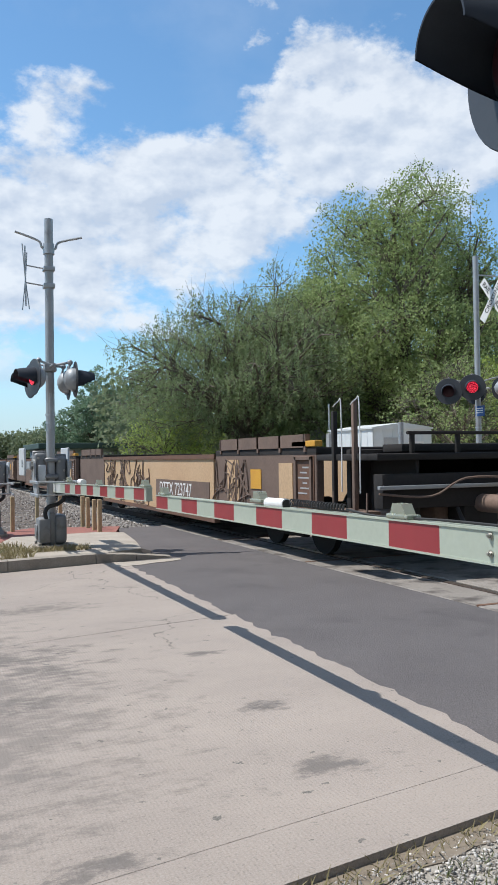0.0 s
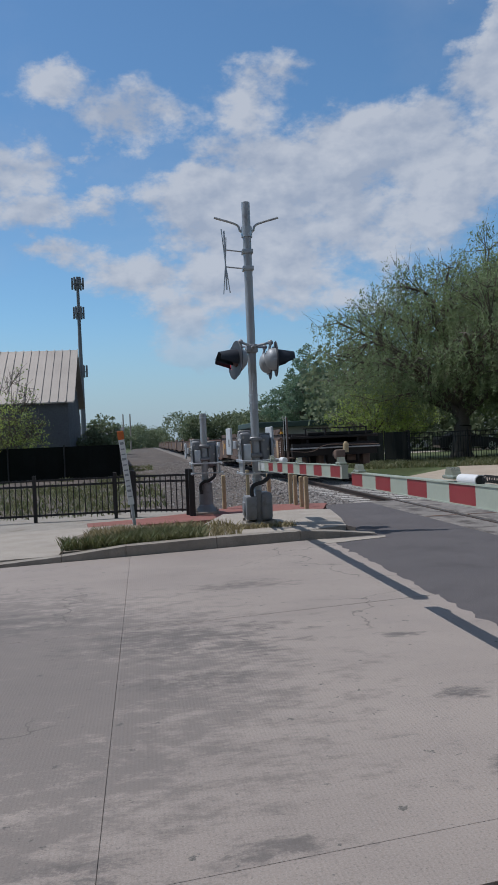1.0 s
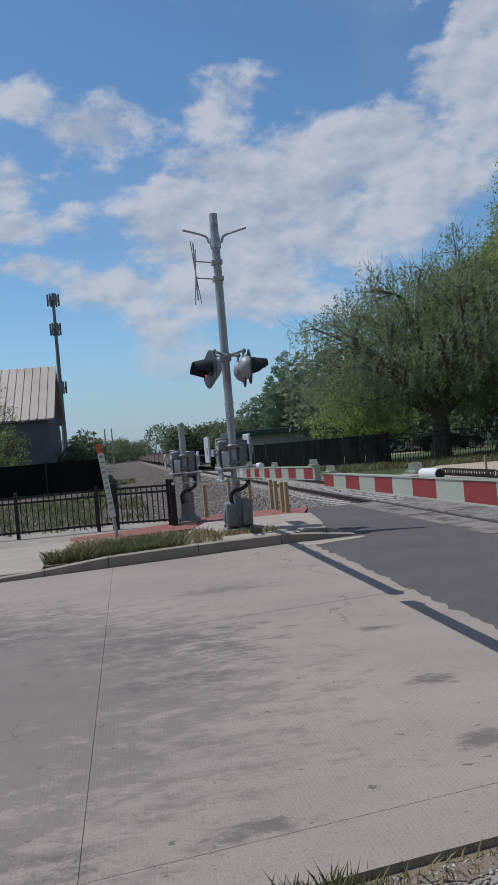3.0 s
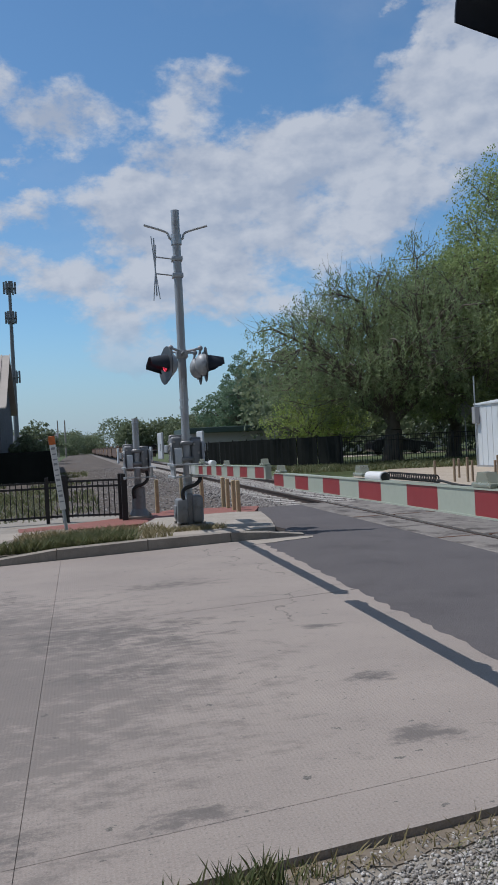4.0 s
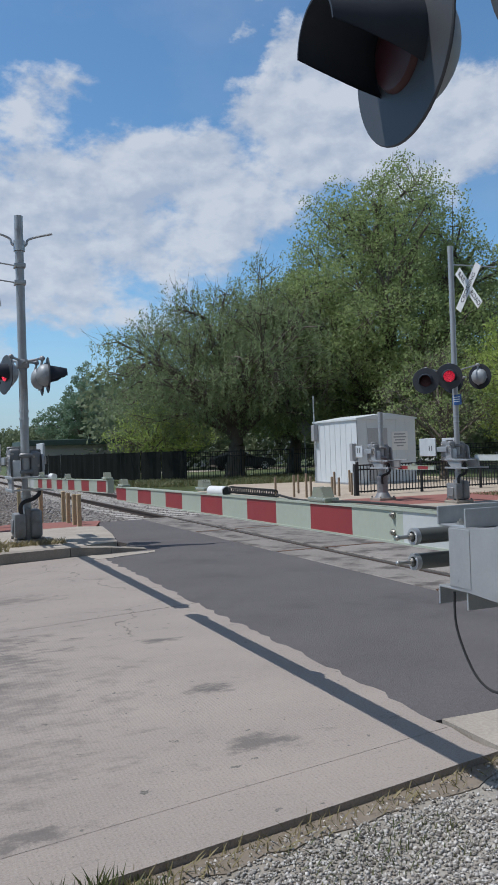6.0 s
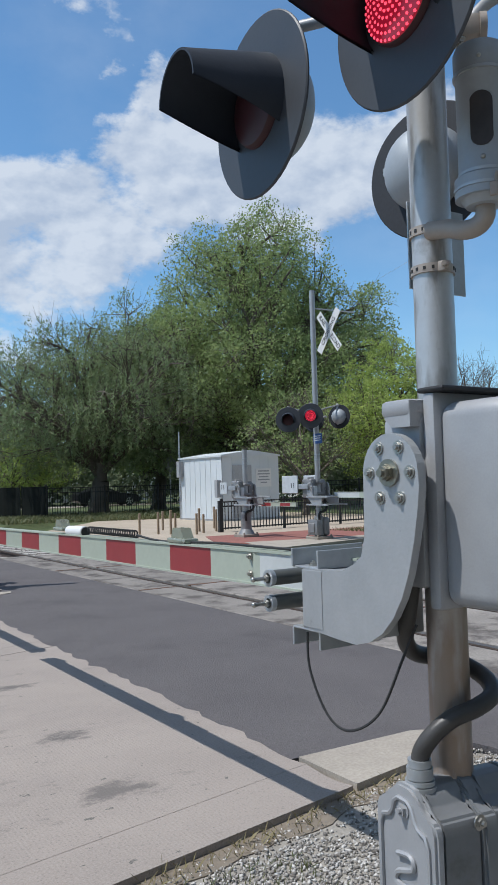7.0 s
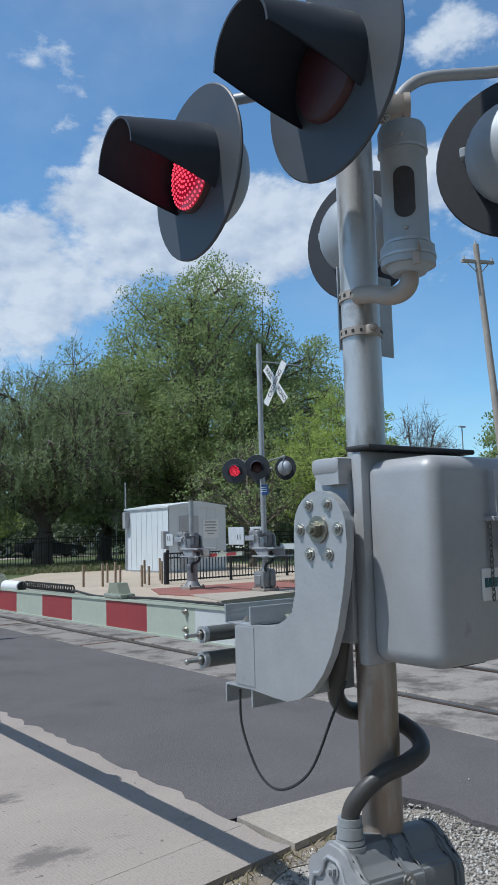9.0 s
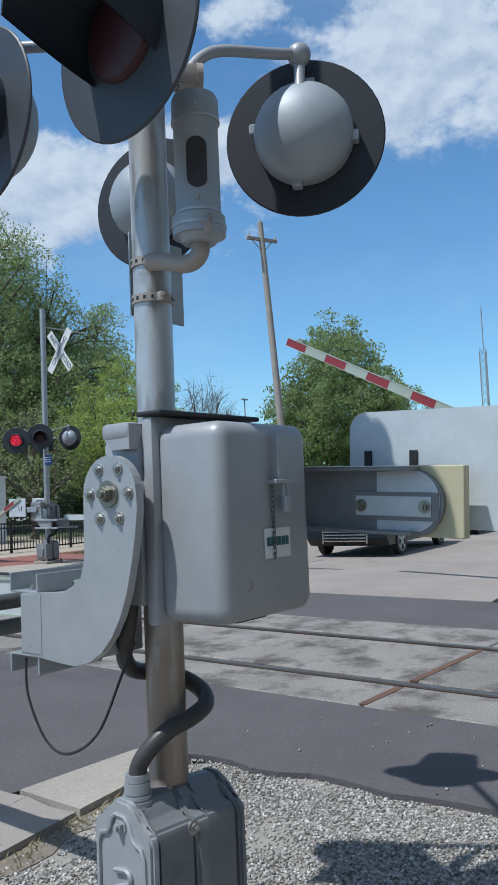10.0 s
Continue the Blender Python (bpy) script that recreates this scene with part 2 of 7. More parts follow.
M["dirt"] = surf("dirt", (0.25, 0.21, 0.165), (0.17, 0.14, 0.105), 0.7, 0.95, bump=0.5, fine=20)
M["sand"] = surf("sand", (0.46, 0.39, 0.31), (0.36, 0.30, 0.235), 0.8, 0.95, bump=0.5, fine=18)
M["lawn"] = surf("lawn", (0.055, 0.085, 0.028), (0.095, 0.115, 0.045), 0.5, 0.95, bump=0.7, fine=25, dirt=(0.16, 0.13, 0.085), dirt_scale=0.25, dirt_at=0.62)
M["brick_red"] = surf("brick_red", (0.30, 0.12, 0.095), (0.22, 0.095, 0.08), 3.0, 0.9, bump=0.3, fine=50)
M["galv"] = surf("galv", (0.50, 0.52, 0.53), (0.38, 0.40, 0.42), 9.0, 0.5, metal=0.65, bump=0.05, fine=60)
M["cast"] = surf("cast", (0.315, 0.32, 0.33), (0.385, 0.39, 0.40), 5.0, 0.46, metal=0.15, bump=0.035, fine=140, dirt=(0.22, 0.185, 0.18), dirt_scale=5, dirt_at=0.62)
M["mast_paint"] = surf("mast_paint", (0.42, 0.43, 0.44), (0.34, 0.345, 0.35), 4.0, 0.5, metal=0.5, bump=0.08, fine=60, dirt=(0.25, 0.245, 0.24), dirt_scale=3, dirt_at=0.6)
M["grey_paint"] = surf("grey_paint", (0.33, 0.345, 0.36), (0.28, 0.29, 0.305), 3.0, 0.55, bump=0.04, fine=60)
M["dark_paint"] = surf("dark_paint", (0.028, 0.034, 0.046), (0.036, 0.043, 0.056), 6.0, 0.55, bump=0.05, fine=60)
M["dark_paint"].node_tree.nodes["Principled BSDF"].inputs["Specular IOR Level"].default_value = 0.22
# darker metal: the shade on unlit housing faces is put into the colour
M["shade_box"] = surf("shade_box", (0.19, 0.195, 0.20), (0.25, 0.255, 0.26), 5.0, 0.5, metal=0.3, bump=0.06, fine=60, dirt=(0.14, 0.135, 0.13), dirt_scale=4, dirt_at=0.58)
M["black"] = surf("black", (0.012, 0.012, 0.013), (0.02, 0.02, 0.02), 4, 0.6, bump=0.05)
M["conduit"] = surf("conduit", (0.04, 0.039, 0.038), (0.065, 0.06, 0.056), 9, 0.45, bump=0.1, fine=90)
M["rubber"] = surf("rubber", (0.018, 0.018, 0.019), (0.03, 0.03, 0.03), 6, 0.7, bump=0.15, fine=90)
M["arm_red"] = surf("arm_red", (0.29, 0.036, 0.042), (0.24, 0.031, 0.036), 5, 0.4, bump=0.02)
M["arm_white"] = surf("arm_white", (0.36, 0.40, 0.33), (0.41, 0.45, 0.375), 5, 0.35, bump=0.02)
M["arm_grey"] = surf("arm_grey", (0.55, 0.57, 0.56), (0.48, 0.50, 0.49), 4, 0.5, bump=0.03)
M["white"] = surf("white", (0.75, 0.75, 0.74), (0.66, 0.66, 0.65), 3, 0.5, bump=0.03)
M["ivory"] = surf("ivory", (0.52, 0.47, 0.30), (0.46, 0.42, 0.27), 3, 0.5, bump=0.05)
M["steel_bolt"] = surf("steel_bolt", (0.5, 0.49, 0.45), (0.35, 0.34, 0.32), 30, 0.35, metal=0.9, bump=0.0)
M["brass"] = surf("brass", (0.34, 0.33, 0.28), (0.27, 0.26, 0.22), 30, 0.35, metal=0.9, bump=0.0)
M["rust"] = surf("rust", (0.17, 0.085, 0.05), (0.10, 0.06, 0.045), 4, 0.85, bump=0.3, fine=50)
M["rail_side"] = surf("rail_side", (0.075, 0.05, 0.04), (0.05, 0.038, 0.032), 4, 0.8, metal=0.2, bump=0.2, fine=50)
M["rail_top"] = surf("rail_top", (0.20, 0.175, 0.155), (0.13, 0.11, 0.095), 3, 0.42, metal=0.6, bump=0.0)
M["gap_dark"] = surf("gap_dark", (0.045, 0.036, 0.03), (0.075, 0.058, 0.046), 3, 0.85, bump=0.3, fine=50)
M["tie"] = surf("tie", (0.45, 0.43, 0.40), (0.36, 0.34, 0.31), 3, 0.9, bump=0.3, fine=40, per_object=0.1)
M["well_tan"] = surf("well_tan", (0.52, 0.36, 0.215), (0.47, 0.315, 0.185), 1.5, 0.75, bump=0.08, fine=30, dirt=(0.40, 0.26, 0.15), dirt_scale=0.8, dirt_at=0.6)
M["well_brown"] = surf("well_brown", (0.18, 0.122, 0.094), (0.12, 0.086, 0.07), 1.5, 0.8, bump=0.15, fine=30)
M["well_black"] = surf("well_black", (0.012, 0.011, 0.011), (0.024, 0.020, 0.018), 2, 0.85, bump=0.1, fine=30)
M["yellow"] = surf("yellow", (0.62, 0.33, 0.04), (0.55, 0.28, 0.04), 3, 0.6, bump=0.03)
M["post_yellow"] = surf("post_yellow", (0.50, 0.40, 0.24), (0.42, 0.33, 0.20), 4, 0.85, bump=0.2, fine=30)
M["stake"] = surf("stake", (0.33, 0.25, 0.17), (0.24, 0.18, 0.125), 6, 0.9, bump=0.3, fine=40)
M["bark"] = surf("bark", (0.10, 0.085, 0.068), (0.16, 0.135, 0.11), 3, 0.95, bump=0.8, fine=14)
M["pole_wood"] = surf("pole_wood", (0.40, 0.355, 0.315), (0.31, 0.275, 0.245), 2, 0.95, bump=0.4, fine=30)
M["hut_white"] = surf("hut_white", (0.62, 0.66, 0.68), (0.56, 0.60, 0.62), 1.5, 0.5, bump=0.03, fine=20)
M["barn_roof"] = surf("barn_roof", (0.44, 0.405, 0.37), (0.36, 0.33, 0.30), 0.6, 0.6, metal=0.2, bump=0.1, fine=8)
M["barn_wall"] = surf("barn_wall", (0.14, 0.15, 0.165), (0.105, 0.115, 0.13), 1.0, 0.85, bump=0.2, fine=10)
M["screen"] = surf("screen", (0.009, 0.011, 0.010), (0.016, 0.018, 0.0165), 0.8, 0.95, bump=0.1)
M["screen"].node_tree.nodes["Principled BSDF"].inputs["Specular IOR Level"].default_value = 0.04
M["sign_blue"] = surf("sign_blue", (0.03, 0.10, 0.30), None, 3, 0.5, bump=0)
M["car_black"] = surf("car_black", (0.006, 0.007, 0.009), (0.008, 0.009, 0.011), 2, 0.3, bump=0.0)
M["car_black"].node_tree.nodes["Principled BSDF"].inputs["Specular IOR Level"].default_value = 0.3
M["chrome"] = surf("chrome", (0.6, 0.6, 0.6), None, 2, 0.15, metal=1.0, bump=0)
M["glass_dark"] = surf("glass_dark", (0.012, 0.014, 0.016), None, 2, 0.06, bump=0, coat=1.0)
M["orange"] = surf("orange", (0.55, 0.14, 0.03), None, 4, 0.6, bump=0)
M["far_grey"] = surf("far_grey", (0.40, 0.41, 0.42), (0.35, 0.36, 0.37), 0.5, 0.7, bump=0)
M["teal_roof"] = surf("teal_roof", (0.06, 0.10, 0.09), None, 0.5, 0.7, bump=0)
M["lens_on"] = surf("lens_on", (0.036, 0.008, 0.012), (0.048, 0.011, 0.016), 20, 0.5, bump=0.0)
M["lens_led"] = glow("lens_led", (1.0, 0.07, 0.12), 1.3)
M["led_board"] = glow("led_board", (0.30, 0.006, 0.022), 0.55)
M["lens_off"] = surf("lens_off", (0.10, 0.012, 0.016), (0.13, 0.016, 0.02), 20, 0.3, bump=0.0)
M["leaf_willow"] = leafy("leaf_willow", (0.19, 0.255, 0.125), (0.275, 0.345, 0.18), 0.55)
M["leaf_big"] = leafy("leaf_big", (0.235, 0.315, 0.125), (0.33, 0.405, 0.17), 0.55)
M["leaf_bright"] = leafy("leaf_bright", (0.31, 0.40, 0.10), (0.41, 0.50, 0.15), 0.55)
M["leaf_blue"] = leafy("leaf_blue", (0.135, 0.225, 0.145), (0.21, 0.30, 0.185), 0.45)
# distance haze put into the far leaf colour
M["leaf_far"] = leafy("leaf_far", (0.15, 0.195, 0.11), (0.23, 0.27, 0.16), 0.45)
M["grass"] = leafy("grass", (0.085, 0.115, 0.04), (0.19, 0.185, 0.085), 0.3)
M["hay"] = leafy("hay", (0.30, 0.25, 0.13), (0.22, 0.19, 0.09), 0.2)


def street(name):
    """Worn concrete: broad warm and grey blotches drawn out along the traffic, dark patches, hairline cracks, specks, raked grooves."""
    mat = bpy.data.materials.new(name)
    mat.use_nodes = True
    nt = mat.node_tree
    N, L = nt.nodes.new, nt.links.new
    p = nt.nodes["Principled BSDF"]
    tc = N("ShaderNodeTexCoord")

    def tex(sx, sy, scale, detail, rough=0.6):
        mp = N("ShaderNodeMapping")
        mp.inputs["Scale"].default_value = (sx, sy, 1)
        mp.inputs["Rotation"].default_value = (0, 0, radians(-9))
        L(tc.outputs["Object"], mp.inputs[0])
        n = N("ShaderNodeTexNoise")
        n.inputs["Scale"].default_value = scale
        n.inputs["Detail"].default_value = detail
        n.inputs["Roughness"].default_value = rough
        L(mp.outputs[0], n.inputs["Vector"])
        return n.outputs[0]

    def ramp(v, a, b, ca, cb):
        r = N("ShaderNodeValToRGB")
        r.color_ramp.elements[0].position, r.color_ramp.elements[1].position = a, b
        r.color_ramp.elements[0].color, r.color_ramp.elements[1].color = (*ca, 1), (*cb, 1)
        L(v, r.inputs[0])
        return r.outputs[0]

    def mixc(fac, a, b, mode="MIX"):
        x = N("ShaderNodeMix")
        x.data_type, x.blend_type = "RGBA", mode
        for q, v in (("Factor", fac), ("A", a), ("B", b)):
            if isinstance(v, (int, float)):
                x.inputs[q].default_value = v
            elif isinstance(v, tuple):
                x.inputs[q].default_value = (*v, 1)
            else:
                L(v, x.inputs[q])
        return x.outputs["Result"]
    one, nil = (1, 1, 1), (0, 0, 0)
    col = ramp(tex(0.7, 1.0, 0.7, 6), 0.30, 0.70, (0.260, 0.219, 0.193), (0.348, 0.295, 0.257))
    col = mixc(ramp(tex(0.75, 1.1, 0.9, 10, 0.74), 0.48, 0.70, nil, (0.38,) * 3), col, (0.205, 0.176, 0.160))
    col = mixc(ramp(tex(0.8, 1.3, 2.6, 9, 0.77), 0.60, 0.66, nil, (0.55,) * 3), col, (0.135, 0.12, 0.11))
    col = mixc(ramp(tex(1, 1, 11.0, 4, 0.6), 0.66, 0.69, nil, (0.85,) * 3), col, (0.07, 0.066, 0.06))
    col = mixc(ramp(tex(1, 1, 120.0, 3), 0.42, 0.66, nil, (0.38,) * 3), col, (0.42, 0.395, 0.36))
    col = mixc(ramp(tex(1, 1, 75.0, 3), 0.56, 0.66, nil, (0.40,) * 3), col, (0.13, 0.118, 0.108))
    # oil and soot marks where wheels stop
    sx = N("ShaderNodeSeparateXYZ")
    L(tc.outputs["Object"], sx.inputs[0])

    def mt(op, p_, q_):
        n = N("ShaderNodeMath")
        n.operation = op
        for s_, v_ in zip(n.inputs, (p_, q_)):
            if isinstance(v_, (int, float)):
                s_.default_value = v_
            else:
                L(v_, s_)
        return n.outputs[0]
    blot = tex(0.9, 1.6, 3.4, 10, 0.8)
    for cx, cy, rx, ry, amt in ((-2.3, 5.8, 3.0, 2.8, 0.55), (0.55, 6.6, 1.15, 0.75, 0.65), (-1.2, 7.4, 1.3, 0.7, 0.7), (2.2, 6.3, 0.28, 0.16, 0.9), (2.06, 5.0, 0.22, 0.16, 0.9), (1.95, 4.05, 0.3, 0.2, 0.8), (0.6, 5.6, 0.5, 0.3, 0.7), (0.1, 3.5, 0.3, 0.12, 0.7), (0.75, 3.55, 0.25, 0.1, 0.7), (1.3, 8.6, 0.8, 0.4, 0.7)):
        ex = mt("DIVIDE", mt("SUBTRACT", sx.outputs[0], cx), rx)
        ey = mt("DIVIDE", mt("SUBTRACT", sx.outputs[1], cy), ry)
        d2 = mt("ADD", mt("MULTIPLY", ex, ex), mt("MULTIPLY", ey, ey))
        k = mt("SUBTRACT", mt("ADD", blot, 0.32 if rx > 2 else 0.14), mt("MULTIPLY", d2, 0.16))
        col = mixc(ramp(k, 0.56, 0.68, nil, (amt,) * 3), col, (0.125, 0.112, 0.104))
    v = N("ShaderNodeTexVoronoi")
    v.feature = "DISTANCE_TO_EDGE"
    v.inputs["Scale"].default_value = 0.33
    wob = N("ShaderNodeVectorMath")
    wob.operation = "ADD"
    nz = N("ShaderNodeTexNoise")
    nz.inputs["Scale"].default_value = 1.6
    nz.inputs["Detail"].default_value = 5
    L(tc.outputs["Object"], nz.inputs["Vector"])
    L(tc.outputs["Object"], wob.inputs[0])
    L(nz.outputs["Color"], wob.inputs[1])
    L(wob.outputs[0], v.inputs["Vector"])
    gate = ramp(tex(1, 1, 0.35, 2), 0.52, 0.56, nil, one)
    crack = mixc(1.0, ramp(v.outputs["Distance"], 0.0012, 0.0035, (0.75,) * 3, nil), gate, "MULTIPLY")
    col = mixc(crack, col, (0.075, 0.07, 0.062))
    L(col, p.inputs["Base Color"])
    p.inputs["Roughness"].default_value = 0.88
    w = N("ShaderNodeTexWave")
    w.wave_type, w.bands_direction = "BANDS", "X"
    w.inputs["Scale"].default_value = 16.0
    w.inputs["Distortion"].default_value = 0.6
    L(tc.outputs["Object"], w.inputs["Vector"])
    fine = N("ShaderNodeTexNoise")
    fine.inputs["Scale"].default_value = 120
    fine.inputs["Detail"].default_value = 3
    L(tc.outputs["Object"], fine.inputs["Vector"])
    h = N("ShaderNodeMath")
    h.operation = "ADD"
    L(fine.outputs[0], h.inputs[0])
    hw = N("ShaderNodeMath")
    hw.operation = "MULTIPLY"
    hw.inputs[1].default_value = 0.22
    L(w.outputs[0], hw.inputs[0])
    L(hw.outputs[0], h.inputs[1])
    bp = N("ShaderNodeBump")
    bp.inputs["Strength"].default_value = 0.30
    bp.inputs["Distance"].default_value = 0.006
    L(h.outputs[0], bp.inputs["Height"])
    L(bp.outputs[0], p.inputs["Normal"])
    return mat


M["street"] = street("street")


# ---------------------------------------------------------------- mesh tools
def mesh_ob(name, bm, mat, parent=None, label="", smooth=False):
    me = bpy.data.meshes.new(name)
    bmesh.ops.recalc_face_normals(bm, faces=bm.faces[:])
    bm.to_mesh(me)
    bm.free()
    for m_ in (mat if isinstance(mat, (list, tuple)) else [mat]):
        me.materials.append(m_)
    if smooth:
        me.shade_smooth()
        me.set_sharp_from_angle(angle=radians(40))
    ob = new(name, me)
    if parent:
        ob.parent = parent
    if label:
        tagged(ob, label)
    return ob


def part(name, bm, mat, parent, label="", smooth=False):
    return mesh_ob(name, bm, mat, parent, label, smooth)


def thing(name, label, category, at=(0, 0, 0), group="", kind="", rz=0):
    ob = new(name)
    ob.matrix_basis = pose(*at, 0, 0, rz)
    return tagged(ob, label, category, group, kind)


def struct(name, bm, mat, label, category, smooth=False):
    return tagged(mesh_ob(name, bm, mat, None, "", smooth), label, category, "", "structure")


def B():
    return bmesh.new()


def box(bm, lo, hi, bev=0.0, m=None, seg=2):
    c = [(a + b) / 2 for a, b in zip(lo, hi)]
    d = [max(abs(b - a), 1e-4) for a, b in zip(lo, hi)]
    mm = Matrix.Translation(c) @ Matrix.Diagonal((*d, 1))
    r = bmesh.ops.create_cube(bm, size=1, matrix=(m @ mm) if m else mm)
    if bev:
        es = list({e for v in r["verts"] for e in v.link_edges})
        bmesh.ops.bevel(bm, geom=es, offset=bev, segments=seg, affect="EDGES", profile=0.5)
    return bm


def cyl(bm, a, b, r, r2=None, seg=16, caps=True):
    a, b = Vector(a), Vector(b)
    d = b - a
    m = Matrix.Translation((a + b) / 2) @ d.to_track_quat("Z", "Y").to_matrix().to_4x4()
    bmesh.ops.create_cone(bm, cap_ends=caps, segments=seg, radius1=r, radius2=r if r2 is None else r2, depth=d.length, matrix=m)
    return bm


def prism(bm, pts, axis, d0, d1, m=None):
    """An outline in the plane across axis, given depth from d0 to d1."""
    def at(p, d):
        v = {"x": (d, p[0], p[1]), "y": (p[0], d, p[1]), "z": (p[0], p[1], d)}[axis]
        return (m @ Vector(v)) if m else v
    lo = [bm.verts.new(at(p, d0)) for p in pts]
    hi = [bm.verts.new(at(p, d1)) for p in pts]
    n = len(pts)
    for k in range(n):
        bm.faces.new((lo[k], lo[(k + 1) % n], hi[(k + 1) % n], hi[k]))
    bm.faces.new(lo[::-1])
    bm.faces.new(hi)
    return bm


def tube(bm, pts, r, seg=10, r_end=None):
    """A round bar along a bent line."""
    pts = [Vector(p) for p in pts]
    rings = []
    side = None
    for k, p in enumerate(pts):
        d = (pts[min(k + 1, len(pts) - 1)] - pts[max(k - 1, 0)]).normalized()
        if side is None:
            side = d.orthogonal().normalized()
        side = (side - d * side.dot(d)).normalized()
        up = d.cross(side)
        rr = r if r_end is None else r + (r_end - r) * k / (len(pts) - 1)
        rings.append([bm.verts.new(p + rr * (math.cos(2 * math.pi * j / seg) * side + math.sin(2 * math.pi * j / seg) * up)) for j in range(seg)])
    for a, b in zip(rings, rings[1:]):
        for j in range(seg):
            bm.faces.new((a[j], a[(j + 1) % seg], b[(j + 1) % seg], b[j]))
    bm.faces.new(rings[0][::-1])
    bm.faces.new(rings[-1])
    return bm


def bend(pts, n=8):
    """A smooth line through the points."""
    P = [Vector(p) for p in pts]
    out = []
    for k in range(len(P) - 1):
        p0, p1, p2, p3 = P[max(k - 1, 0)], P[k], P[k + 1], P[min(k + 2, len(P) - 1)]
        for j in range(n):
            t = j / n
            out.append(0.5 * ((2 * p1) + (p2 - p0) * t + (2 * p0 - 5 * p1 + 4 * p2 - p3) * t * t + (3 * p1 - p0 - 3 * p2 + p3) * t ** 3))
    return out + [P[-1]]


def lathe(bm, prof, m, seg=32):
    """A turned body: (radius, height) pairs about the local z of m."""
    rings = []
    for r, h in prof:
        if r < 1e-5:
            rings.append([bm.verts.new(m @ Vector((0, 0, h)))])
        else:
            rings.append([bm.verts.new(m @ Vector((r * math.cos(2 * math.pi * j / seg), r * math.sin(2 * math.pi * j / seg), h))) for j in range(seg)])
    for a, b in zip(rings, rings[1:]):
        for j in range(seg):
            q = (j + 1) % seg
            if len(a) == 1 and len(b) == 1:
                continue
            if len(a) == 1:
                bm.faces.new((a[0], b[q], b[j]))
            elif len(b) == 1:
                bm.faces.new((a[j], a[q], b[0]))
            else:
                bm.faces.new((a[j], a[q], b[q], b[j]))
    return bm


def poly(bm, pts, z0, z1):
    return prism(bm, pts, "z", z0, z1)


def arc(cx, cy, r, a0, a1, n=8):
    return [(cx + r * math.cos(radians(a0 + (a1 - a0) * k / n)), cy + r * math.sin(radians(a0 + (a1 - a0) * k / n))) for k in range(n + 1)]


def raw_ob(name, verts, faces, mat):
    me = bpy.data.meshes.new(name)
    me.from_pydata(verts, [], faces)
    me.materials.append(mat)
    return new(name, me)


def quads_ob(name, V, mat):
    """Loose quads from an array of corners (n, 4, 3)."""
    n = len(V)
    me = bpy.data.meshes.new(name)
    me.vertices.add(n * 4)
    me.vertices.foreach_set("co", np.ascontiguousarray(V.reshape(-1), dtype=np.float32))
    me.loops.add(n * 4)
    me.loops.foreach_set("vertex_index", np.arange(n * 4, dtype=np.int32))
    me.polygons.add(n)
    me.polygons.foreach_set("loop_start", np.arange(0, n * 4, 4, dtype=np.int32))
    me.update(calc_edges=True)
    me.materials.append(mat)
    return new(name, me)


# ---------------------------------------------------------------- ground and road
def near_edge(x):
    return 2.97 + 0.152 * x


def far_edge(x):
    return 11.13 + 0.23 * x if x < 3 else 11.82 + 0.2 * (x - 3)


def ragged(p0, p1, n, amp, seed):
    rnd = random.Random(seed)
    out = []
    for k in range(n + 1):
        t = k / n
        x, y = p0[0] + (p1[0] - p0[0]) * t, p0[1] + (p1[1] - p0[1]) * t
        d = amp * (noise.noise((t * n * 0.35, seed, 0)) + 0.6 * rnd.uniform(-1, 1))
        dx, dy = p1[0] - p0[0], p1[1] - p0[1]
        l = math.hypot(dx, dy)
        out.append((x - dy / l * d, y + dx / l * d))
    return out


bm = B()
R_ = 900
xs = sorted(set([-R_, -300, -100, -40, R_, 300, 100, 40] + [k * 2 for k in range(-15, 16)]))
grid = {}
for x in xs:
    for y in xs:
        z = -0.09
        if x > 10.5 and y > 18:
            z = -0.02
        if 3 <= x <= 10 and y > 17:
            z = -0.5
        grid[x, y] = bm.verts.new((x, y, z))
for a, b in zip(xs, xs[1:]):
    for c, d in zip(xs, xs[1:]):
        bm.faces.new((grid[a, c], grid[b, c], grid[b, d], grid[a, d]))
struct("ground", bm, M["lawn"], "flat open ground with thin grass and bare earth", "ground")

# concrete street this side of the track, in cast bays
slab = tagged(new("road"), "pale worn concrete street with saw-cut joints", "road", "", "structure")
cuts_x = [-30, -21, -12.5, -6.2, 0.15, 2.88]
rows_ = [(0.0, 0.0435), (0.0435, 0.495), (0.495, 1.0)]


def road_pt(x, f):
    return (x, near_edge(x) + (far_edge(x) - near_edge(x)) * f)


for a, b in zip(cuts_x, cuts_x[1:]):
    for f0, f1 in rows_:
        bm = B()
        g = 0.0013
        df = 0.0032 / 8.0 if f1 > 0.9 else 0.0015 / 8.0
        right = [road_pt(b - g, f0 + df), road_pt(b - g, f1 - df)]
        if b == 2.88:
            right = ragged(road_pt(b, f0 + df), road_pt(b, f1 - df), max(4, int(80 * (f1 - f0))), 0.04, 5)
        pts = [road_pt(a + g, f0 + df)] + right + [road_pt(a + g, f1 - df)]
        poly(bm, pts, -0.2, 0.0)
        part("slab", bm, M["street"], slab)
bm = B()
poly(bm, [road_pt(-30, 0.02), road_pt(2.8, 0.02), road_pt(2.8, 0.99), road_pt(-30, 0.99)], -0.25, -0.008)
part("joint_filler", bm, M["joint"], slab)

